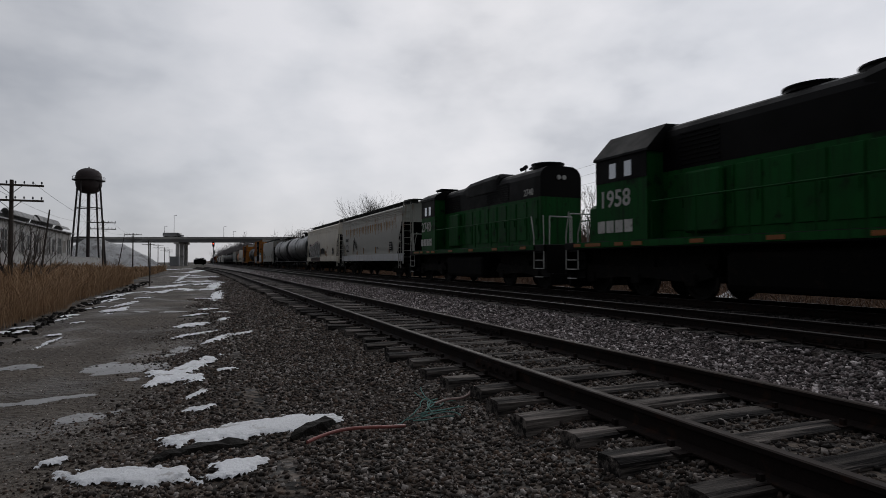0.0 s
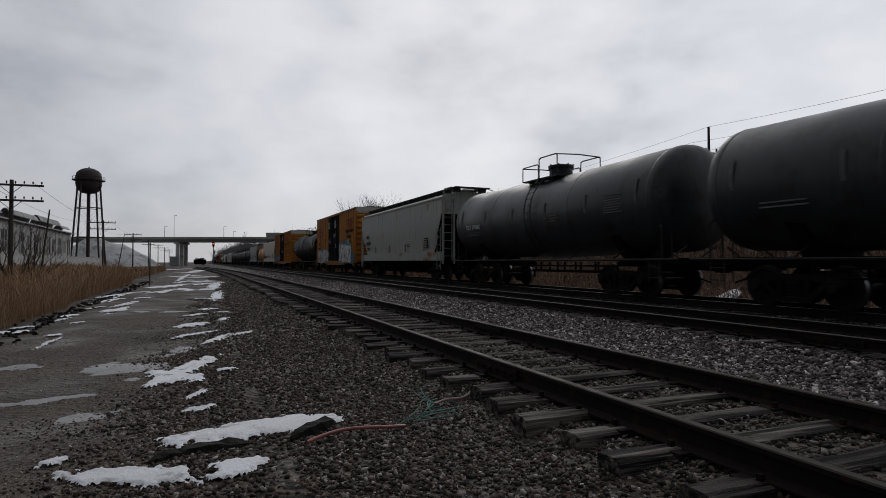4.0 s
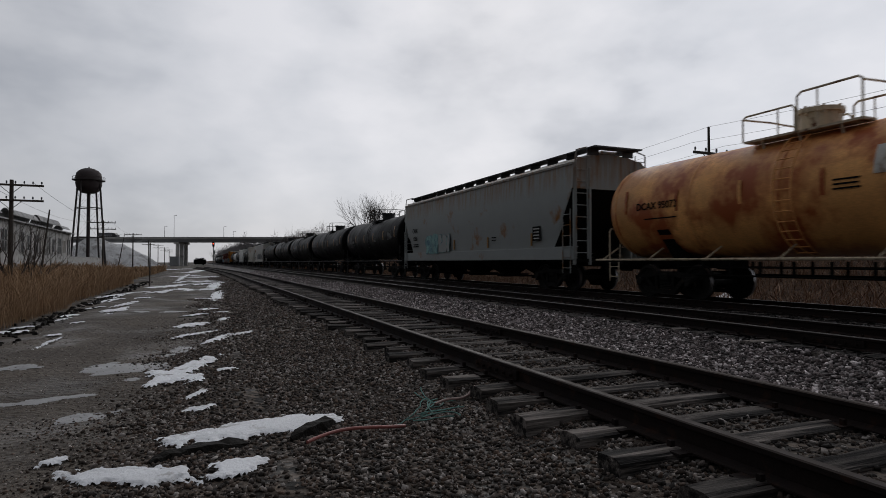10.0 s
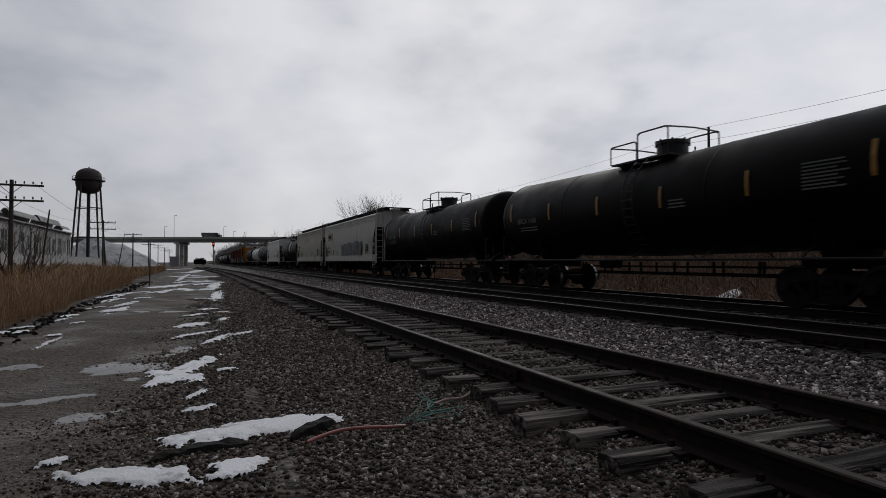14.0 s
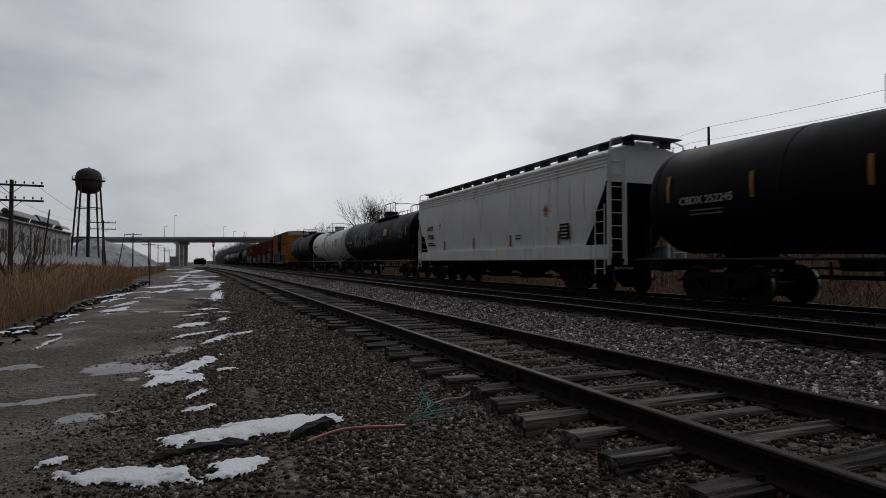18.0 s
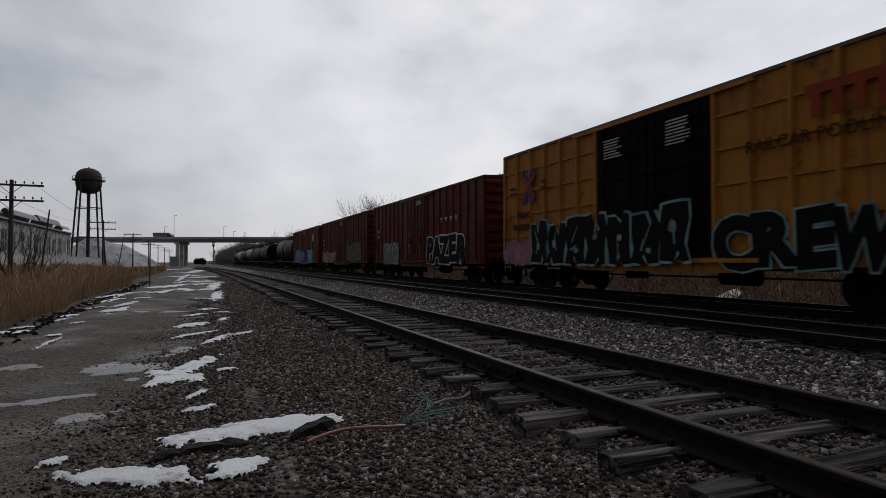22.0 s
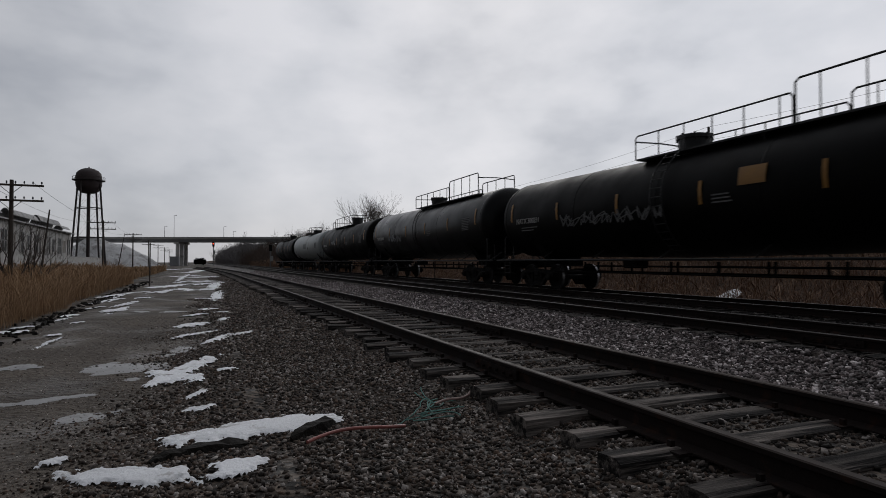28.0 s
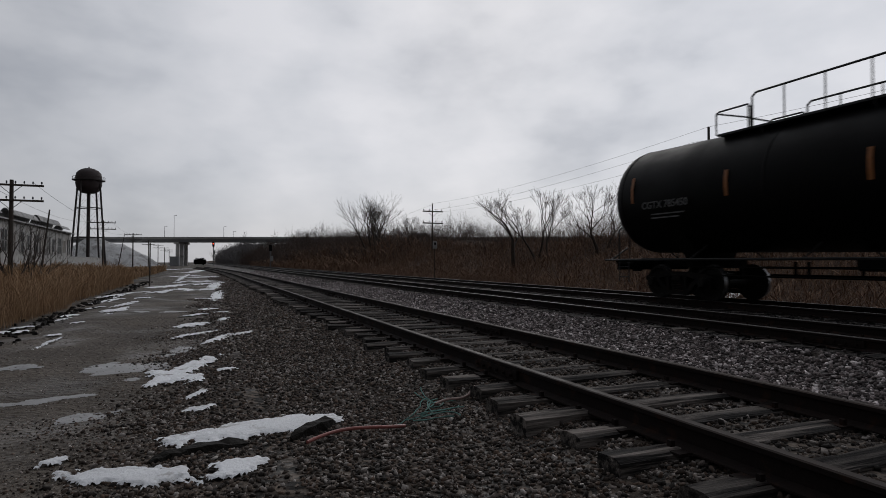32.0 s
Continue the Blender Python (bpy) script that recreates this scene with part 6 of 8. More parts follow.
def flat_car(label, length):
    car = thing("flat_car", label, "flat car")
    hb = length / 2 - 0.7
    bm = bmesh.new()
    for k in range(int(2 * hb / 0.24)):
        box(bm, 0, -hb + 0.12 + 0.24 * k, 1.18, 2.86, 0.225, 0.07)
    part("deck", bm, mat("deck_planks", (0.10, 0.08, 0.065), 0.9, 0, 0.4), car, "worn plank deck")
    bm = bmesh.new()
    for s in (-1, 1):
        prism_x(bm, [(-hb, 1.14), (hb, 1.14), (hb, 0.95), (2.0, 0.72), (-2.0, 0.72), (-hb, 0.95)], s * 1.36, s * 1.45)
    box(bm, 0, 0, 0.95, 0.5, 2 * hb + 0.6, 0.3)
    part("underframe", bm, M_UNDER, car)
    for s in (-1, 1):
        for a in (-hb + 0.15, -hb * 0.5, 0.0, hb * 0.5, hb - 0.15):
            bm = bmesh.new()
            rbox(bm, s * 1.46, -a, 1.38, 0.10, 0.10, 0.95 if abs(a) > hb * 0.8 else 0.40, 0.012)
            part("stake", bm, M_UNDER, car)
    for e in (-1, 1):
        bm = bmesh.new()
        pipe(bm, [(-1.3, e * hb, 1.2), (-1.3, e * hb, 2.1), (-0.6, e * hb, 2.1), (-0.6, e * hb, 1.2)], 0.028, 6)
        part("end_railing", bm, M_RAILING, car)
    for a in (-(length / 2 - 2.2), length / 2 - 2.2):
        add_truck(car, a)
    add_ends(car, length)
    return car


# locomotives
def locomotive(label, length, axles, hood_top, cab0, cab1, hood1, fans, numbers):
    """A hood locomotive, cab towards the tail of the train: frame, trucks, fuel tank, hood with doors, cab, nose, rails, steps, fans."""
    car = thing("locomotive", label, "locomotive", "locomotives of the train")
    hl = length / 2
    end0, end1 = -hl + 0.62, hl - 0.62
    deck, band = 1.62, 3.48
    bm = bmesh.new()
    rbox(bm, 0, 0, deck - 0.12, 3.06, end1 - end0, 0.24, 0.02)
    part("walkway", bm, M_LOCO_BLACK, car)
    for s in (-1, 1):
        bm = bmesh.new()
        box(bm, s * 1.545, 0, deck - 0.10, 0.03, end1 - end0 - 1.3, 0.17)
        part("sill_stripe", bm, M_LOCO_GREEN, car)
        k = int((end1 - end0) / 2.1)
        for i in range(k):
            bm = bmesh.new()
            box(bm, s * 1.568, end0 + 1.4 + (end1 - end0 - 2.8) * i / (k - 1), deck - 0.10, 0.02, 0.42, 0.10)
            part("reflector", bm, M_ORANGE, car)
    hw = 0.92
    bm = bmesh.new()
    a0, a1 = cab1, hood1
    loft(bm, [[(-hw, -a, deck), (-hw, -a, band), (hw, -a, band), (hw, -a, deck)] for a in (a0, a1)])
    hood = part("hood", bm, M_LOCO_GREEN, car, "dark green painted hood side")
    bm = bmesh.new()
    loft(bm, [[(-hw - 0.004, -a, band), (-hw - 0.004, -a, hood_top - 0.42), (-hw + 0.05, -a, hood_top - 0.25), (-hw + 0.17, -a, hood_top - 0.12), (-hw + 0.36, -a, hood_top - 0.03), (0, -a, hood_top), (hw - 0.36, -a, hood_top - 0.03), (hw - 0.17, -a, hood_top - 0.12), (hw - 0.05, -a, hood_top - 0.25), (hw + 0.004, -a, hood_top - 0.42), (hw + 0.004, -a, band)] for a in (a0, a1 + 0.003)])
    part("hood_top", bm, M_LOCO_BLACK, car, "black painted hood top", smooth=False)
    n = int((a1 - a0 - 0.6) / 0.72)
    for s in (-1, 1):
        for i in range(n):
            a = a0 + 0.5 + (a1 - a0 - 1.0) * i / (n - 1)
            bm = bmesh.new()
            rbox(bm, s * (hw + 0.012), -a, (deck + band) / 2 + 0.05, 0.035, 0.66, band - deck - 0.34, 0.012)
            box(bm, s * (hw + 0.045), -(a + 0.22), (deck + band) / 2, 0.03, 0.04, 0.24)
            part("hood_door", bm, M_LOCO_GREEN, hood)
        bm = bmesh.new()
        for (b0, b1) in ((a0 + 0.6, a0 + 1.9), (a1 - 4.4, a1 - 2.4)):
            bm = bmesh.new()
            for z in np.linspace(band + 0.12, hood_top - 0.42, 8):
                box(bm, s * (hw + 0.015), -(b0 + b1) / 2, z, 0.04, b1 - b0, 0.035)
            part("louvre", bm, M_LOCO_BLACK, car)
        bm = bmesh.new()
        rbox(bm, s * (hw + 0.10), -(a0 + 1.5), 2.55, 0.20, 1.2, 1.6, 0.06)
        part("blower_duct", bm, M_LOCO_GREEN, car)
        bm = bmesh.new()
        pts = [(s * 1.48, -(cab1 + 0.15), deck + 1.02)]
        m = int((hood1 + 0.4 - cab1) / 1.5)
        rod(bm, (s * 1.48, -(cab1 + 0.15), deck + 1.02), (s * 1.48, -(hood1 + 0.1), deck + 1.02), 0.024, 6)
        for i in range(m + 1):
            a = cab1 + 0.15 + (hood1 - cab1 - 0.05) * i / m
            rod(bm, (s * 1.48, -a, deck), (s * 1.48, -a, deck + 1.02), 0.022, 6)
        part("handrail", bm, M_LOCO_GREEN, car)
        for e, en in ((-1, end0), (1, end1)):
            bm = bmesh.new()
            for q in (0.06, 0.72):
                pipe(bm, [(s * 1.50, -(en - e * q), 0.75), (s * 1.50, -(en - e * q), deck + 0.3), (s * 1.46, -(en - e * (q + 0.25 * (1 if q > 0.5 else 0.4))), deck + 1.05)], 0.020, 6)
            part("step_rail", bm, M_LOCO_WHITE, car)
            bm = bmesh.new()
            for i in range(4):
                box(bm, s * 1.32, -(en - e * 0.38), 0.45 + 0.30 * i, 0.34, 0.55, 0.04)
            box(bm, s * 1.16, -(en - e * 0.38), 0.95, 0.03, 0.6, 1.1)
            steps = part("step", bm, M_LOCO_BLACK, car)
            for i in range(3):
                bm = bmesh.new()
                box(bm, s * 1.50, -(en - e * 0.38), 0.46 + 0.30 * i, 0.02, 0.5, 0.03)
                part("step_edge", bm, M_LOCO_WHITE, steps, "white painted step edge")
    # cab
    cw, cz = 1.50, 4.28 if axles == 2 else 4.08
    bm = bmesh.new()
    loft(bm, [[(-cw, -a, deck), (-cw, -a, cz), (-cw + 0.9, -a, hood_top - 0.05), (cw - 0.9, -a, hood_top - 0.05), (cw, -a, cz), (cw, -a, deck)] for a in (cab0, cab1)])
    cab = part("cab", bm, M_LOCO_GREEN, car, "green cab with white number")
    bm = bmesh.new()
    arch = [(-cw - 0.05, cz - 0.06), (-cw - 0.04, cz + 0.05), (-cw + 0.12, cz + 0.20), (-cw + 0.40, cz + 0.34), (-cw + 0.85, hood_top - 0.06), (0, hood_top), (cw - 0.85, hood_top - 0.06), (cw - 0.40, cz + 0.34), (cw - 0.12, cz + 0.20), (cw + 0.04, cz + 0.05), (cw + 0.05, cz - 0.06)]
    if axles == 3:
        arch = [(-cw - 0.06, cz - 0.04), (-cw - 0.05, cz + 0.03), (-cw + 0.62, hood_top - 0.02), (0, hood_top + 0.02), (cw - 0.62, hood_top - 0.02), (cw + 0.05, cz + 0.03), (cw + 0.06, cz - 0.04)]
    loft(bm, [[(u, -a, z + 0.02) for u, z in arch] for a in (cab0 - 0.08, cab1 + 0.08)])
    part("cab_roof", bm, M_LOCO_BLACK, car)
    bm = bmesh.new()
    for s in (-1, 1):
        box(bm, s * (cw + 0.004), -(cab0 + cab1) / 2, (band + cz) / 2 - 0.06, 0.02, cab1 - cab0, cz - band + 0.12)
    part("cab_band", bm, M_LOCO_BLACK, cab)
    for s in (-1, 1):
        for q in (0.36, 0.66):
            bm = bmesh.new()
            a = cab0 + (cab1 - cab0) * q
            rbox(bm, s * (cw + 0.016), -a, 3.68, 0.03, 0.30, 0.46, 0.01)
            part("window", bm, M_GLASS, cab, "cab window reflecting the sky")
    # nose and platform ends
    bm = bmesh.new()
    loft(bm, [[(-0.80, -a, deck), (-0.80, -a, z), (-0.62, -a, z + 0.14), (0.62, -a, z + 0.14), (0.80, -a, z), (0.80, -a, deck)] for a, z in ((cab0 - 1.25, 2.72), (cab0, 2.84))])
    part("nose", bm, M_LOCO_GREEN, car)
    for e, en in ((-1, end0), (1, end1)):
        bm = bmesh.new()
        box(bm, 0, -(en + e * 0.02), 1.1, 2.9, 0.06, 1.0)
        rbox(bm, 0, -(en + e * 0.02), 0.38, 2.6, 0.10, 0.40, 0.02)
        part("pilot", bm, M_LOCO_BLACK, car)
        bm = bmesh.new()
        for s in (-1, 1):
            pipe(bm, [(s * 1.3, -en, deck), (s * 1.3, -en, deck + 1.0), (s * 0.35, -en, deck + 1.0), (s * 0.35, -en, deck)], 0.024, 6)
        part("end_railing", bm, M_LOCO_WHITE, car)
    # under
    bm = bmesh.new()
    rbox(bm, 0, 0, 0.78, 2.8, length * (0.34 if axles == 3 else 0.26), 0.96, 0.16, 2)
    part("fuel_tank", bm, M_UNDER, car)
    bm = bmesh.new()
    box(bm, 0, 0, 1.28, 1.6, end1 - end0 - 0.6, 0.30)
    for s in (-1, 1):
        rod(bm, (s * 1.0, -length * 0.14, 1.2), (s * 1.0, length * 0.14, 1.2), 0.18, 10)
    part("underframe", bm, M_UNDER, car)
    wb = (1.0,) if axles == 2 else (0.0, 2.05)
    tc = hl - (3.6 if axles == 3 else 3.1)
    for e in (-1, 1):
        bm = bmesh.new()
        half = 2.75 if axles == 3 else 1.9
        for s in (-1, 1):
            prism_x(bm, [(-half, 0.62), (-half + 0.3, 0.95), (-0.8, 0.85), (0.8, 0.85), (half - 0.3, 0.95), (half, 0.62), (half - 0.6, 0.45), (0.5, 0.55), (-0.5, 0.55), (-half + 0.6, 0.45)], s * 0.96, s * 1.12)
            prism_x(bm, [(-half, 1.4), (half, 1.4), (half - 0.1, 0.80), (-half + 0.1, 0.80)], s * 0.80, s * 0.90)
        box(bm, 0, 0, 0.9, 2.0, 1.2, 0.3)
        tr = part("truck", bm, M_TRUCK, car, at=Matrix.Translation((0, -e * tc, 0)))
        for dy in ((-2.05, 0, 2.05) if axles == 3 else (-1.37, 1.37)):
            WHEELS[0.508].append(part("wheel_set", WHEELSET[0.508], None, tr, at=Matrix.Translation((0, dy, 0.508))))
            for s in (-1, 1):
                bm = bmesh.new()
                rbox(bm, s * 1.06, 0, 0.52, 0.24, 0.42, 0.36, 0.05)
                part("journal_box", bm, M_TRUCK, tr, at=Matrix.Translation((0, dy, 0)))
    # roof gear
    for a in fans:
        bm = bmesh.new()
        rise = 0.15 if axles == 2 else 0.07
        rod(bm, (0, -a, hood_top - 0.02), (0, -a, hood_top + rise), 0.62, 24)
        rod(bm, (0, -a, hood_top + rise), (0, -a, hood_top + rise + 0.04), 0.66, 24)
        part("radiator_fan", bm, M_LOCO_BLACK, car)
    bm = bmesh.new()
    am = (cab1 + hood1) / 2
    rings = []
    for a, up, w in ((am - 2.3, 0.0, 0.90), (am - 1.7, 0.10, 0.95), (am - 0.2, 0.15, 0.97), (am + 0.9, 0.17, 0.97), (am + 1.15, 0.13, 0.96), (am + 1.3, 0.0, 0.92)):
        rings.append([(-w, -a, hood_top - 0.62), (-w, -a, hood_top - 0.26 + up), (-w + 0.12, -a, hood_top - 0.08 + up), (-w + 0.36, -a, hood_top + up), (w - 0.36, -a, hood_top + up), (w - 0.12, -a, hood_top - 0.08 + up), (w, -a, hood_top - 0.26 + up), (w, -a, hood_top - 0.62)])
    loft(bm, rings)
    part("dynamic_brake_housing", bm, M_LOCO_BLACK, car)
    bm = bmesh.new()
    for k, d in enumerate((-0.18, 0.0, 0.18)):
        rod(bm, (d, -(hood1 - 2.6), hood_top + 0.26), (d, -(hood1 - 2.6 + 0.35 * (1 if k != 1 else -1)), hood_top + 0.28), 0.03, 8, 0.09)
    rod(bm, (0, -(hood1 - 2.6), hood_top - 0.02), (0, -(hood1 - 2.6), hood_top + 0.28), 0.03, 6)
    part("air_horn", bm, M_LOCO_BLACK, car)
    if axles == 2:
        bm = bmesh.new()
        rbox(bm, -0.2, -(cab0 + 0.5), hood_top + 0.22, 1.0, 0.9, 0.10, 0.03)
        for d in (-0.38, 0.38):
            rod(bm, (-0.6, -(cab0 + 0.5 + d), hood_top), (-0.6, -(cab0 + 0.5 + d), hood_top + 0.2), 0.03, 6)
        part("roof_rack", bm, M_LOCO_BLACK, car)
    # numbers and the road's name, which is drawn as blocks
    side_text(car, numbers, 0.70, (cab0 + cab1) / 2 - 0.25, 2.84, -cw - 0.008, M_LOCO_WHITE, 0.012, "cab_number")
    side_text(car, numbers, 0.36, hood1 - 0.85, band + 0.22, -hw - 0.012, M_LOCO_WHITE, 0.006, "hood_number")
    bm = bmesh.new()
    for k in range(4):
        box(bm, -0.60 + 0.40 * k, 0, 0, 0.33, 0.36, 0.008)
        box(bm, -0.60 + 0.40 * k, 0, 0.004, 0.12, 0.14, 0.008)
    part("road_name_block", bm, M_LOCO_WHITE, car, "white block letters of the road name", at=on_side((cab0 + cab1) / 2 - 0.25, -cw - 0.008, 2.04))
    for d in (-0.9, 0.1, 1.1):
        bm = bmesh.new()
        box(bm, -1.568, -(cab0 + d), deck - 0.10, 0.02, 0.36, 0.10)
        part("reflector", bm, M_ORANGE, car)
    bm = bmesh.new()
    for d in (-0.12, 0.12):
        rod(bm, (d, -(hood1 - 0.02), hood_top - 0.45), (d, -(hood1 + 0.06), hood_top - 0.45), 0.09, 12)
    part("headlight", bm, M_LOCO_WHITE, car)
    add_ends(car, length)
    return car


M_GALV = mat("walkway_steel", (0.07, 0.07, 0.072), 0.6, 0.4, 0.2)
M_LOCO_GREEN = mat("locomotive_green", (0.007, 0.082, 0.017), 0.6, 0, 0.2, 0.9, 0.04, 30, (0.006, 0.022, 0.008), 0.22, 0.4, spec=0.12)
M_LOCO_BLACK = mat("locomotive_black", (0.003, 0.003, 0.0033), 0.6, 0, 0.25, 1.2, 0.05, spec=0.12)
M_LOCO_WHITE = mat("locomotive_white", (0.50, 0.50, 0.48), 0.6, 0, 0.15, 3, 0, dirt=(0.2, 0.18, 0.15), dirt_amount=0.2)


def make_glass():
    mt = bpy.data.materials.new("window_glass")
    mt.use_nodes = True
    b = mt.node_tree.nodes["Principled BSDF"]
    b.inputs["Base Color"].default_value, b.inputs["Roughness"].default_value = (0.55, 0.57, 0.60, 1), 0.04
    b.inputs["Metallic"].default_value = 0.9
    return mt


M_GLASS = make_glass()


def paint(name, color, rust=0.3, streak=0.4, rough=0.55, dirt=(0.24, 0.11, 0.036), var=0.08, scale=0.5, runs_from=None):
    return mat(name, color, rough, 0, var, scale, 0.05, 25, dirt, rust, streak, tint=0.05, spec=0.14, runs_from=runs_from)


TRAIN = []          # (thing, distance behind the start along the train)


def couple(car, rear, length):
    car.matrix_basis = pose(MAIN_FAR_X, rear - length / 2, 0)
    TRAIN.append((car, rear - length / 2))


SLATE = mat("slate_tank_paint", (0.034, 0.038, 0.043), 0.38, 0.0, 0.2, 0.7, 0.04, 40, (0.015, 0.014, 0.013), 0.3, 0.3, spec=0.4)
GREYTOP = mat("weathered_black_paint", (0.0025, 0.0028, 0.0036), 0.36, 0.0, 0.25, 0.7, 0.03, 40, (0.004, 0.0036, 0.0034), 0.4, 0.4, spec=0.2)
G_WHITE = mat("spray_white", (0.46, 0.47, 0.47), 0.6, 0, 0.3, 1.1, 0, dirt=(0.16, 0.20, 0.21), dirt_amount=0.42, spec=0.1)
G_GREY = mat("spray_grey", (0.20, 0.21, 0.22), 0.6, 0, 0.3, 1.1, 0, dirt=(0.10, 0.10, 0.11), dirt_amount=0.42, spec=0.1)
G_BLACK = mat("spray_black", (0.006, 0.006, 0.007), 0.75, 0, 0.3, 2, 0, spec=0.1)
G_TEAL = mat("spray_teal", (0.05, 0.20, 0.22), 0.6, 0, 0.3, 1.1, 0, dirt=(0.04, 0.09, 0.16), dirt_amount=0.42, spec=0.1)
G_AQUA = mat("spray_aqua", (0.22, 0.38, 0.37), 0.6, 0, 0.3, 1.1, 0, dirt=(0.10, 0.19, 0.25), dirt_amount=0.42, spec=0.1)
G_PINK = mat("spray_pink", (0.34, 0.16, 0.18), 0.6, 0, 0.3, 1.1, 0, dirt=(0.22, 0.10, 0.12), dirt_amount=0.4, spec=0.1)
G_PURPLE = mat("spray_purple", (0.16, 0.13, 0.26), 0.6, 0, 0.3, 1.1, 0, dirt=(0.07, 0.15, 0.22), dirt_amount=0.42, spec=0.1)
M_RUN = mat("rust_run", (0.40, 0.215, 0.07), 0.8, 0, 0.3, 4, 0, spec=0.1)
G_PALE = mat("spray_pale", (0.60, 0.61, 0.61), 0.6, 0, 0.25, 1.1, 0, dirt=(0.30, 0.31, 0.30), dirt_amount=0.35, spec=0.1)
G_SLATE = mat("spray_slate", (0.15, 0.145, 0.14), 0.6, 0, 0.3, 1.1, 0, dirt=(0.14, 0.15, 0.145), dirt_amount=0.42, spec=0.1)
G_BROWN = mat("spray_brown", (0.075, 0.055, 0.05), 0.6, 0, 0.3, 1.1, 0, spec=0.1)
G_NAVY = mat("spray_navy", (0.015, 0.02, 0.11), 0.6, 0, 0.3, 1.1, 0, spec=0.1)
G_LILAC = mat("spray_lilac", (0.24, 0.20, 0.34), 0.6, 0, 0.3, 0.9, 0, dirt=(0.10, 0.09, 0.20), dirt_amount=0.42, spec=0.1)
G_BLUE = mat("spray_blue", (0.06, 0.26, 0.42), 0.6, 0, 0.3, 0.9, 0, dirt=(0.05, 0.30, 0.27), dirt_amount=0.45, spec=0.1)
G_TAN = mat("spray_tan", (0.28, 0.24, 0.17), 0.6, 0, 0.3, 1.1, 0, dirt=(0.22, 0.07, 0.04), dirt_amount=0.42, spec=0.1)
YELLOW_BOX = paint("box_car_yellow", (0.42, 0.168, 0.027), 0.2, 0.35, 0.6, (0.14, 0.06, 0.02), 0.15, 0.6)
OXIDE = paint("box_car_red", (0.115, 0.0155, 0.0085), 0.35, 0.5, 0.6, (0.035, 0.008, 0.006), 0.25, 0.5)
OXIDE_BRIGHT = paint("box_car_bright_red", (0.135, 0.016, 0.0075), 0.2, 0.3, 0.5, (0.05, 0.013, 0.009), 0.18, 0.5)
DOOR_BLACK = mat("door_black", (0.0035, 0.0035, 0.004), 0.85, 0, 0.25, 1.0, 0.05, spec=0.12)
M_STENCIL = mat("stencil_brown", (0.05, 0.022, 0.009), 0.7, 0, 0.25, 3, 0, spec=0.1)
M_ROOF_GREY = mat("box_car_roof", (0.10, 0.085, 0.07), 0.7, 0, 0.25, 0.8, 0.05, dirt=RUST, dirt_amount=0.3)
BAND_WHITE = mat("end_band_white", (0.50, 0.48, 0.44), 0.7, 0, 0.2, 2, 0, dirt=(0.25, 0.2, 0.15), dirt_amount=0.3)


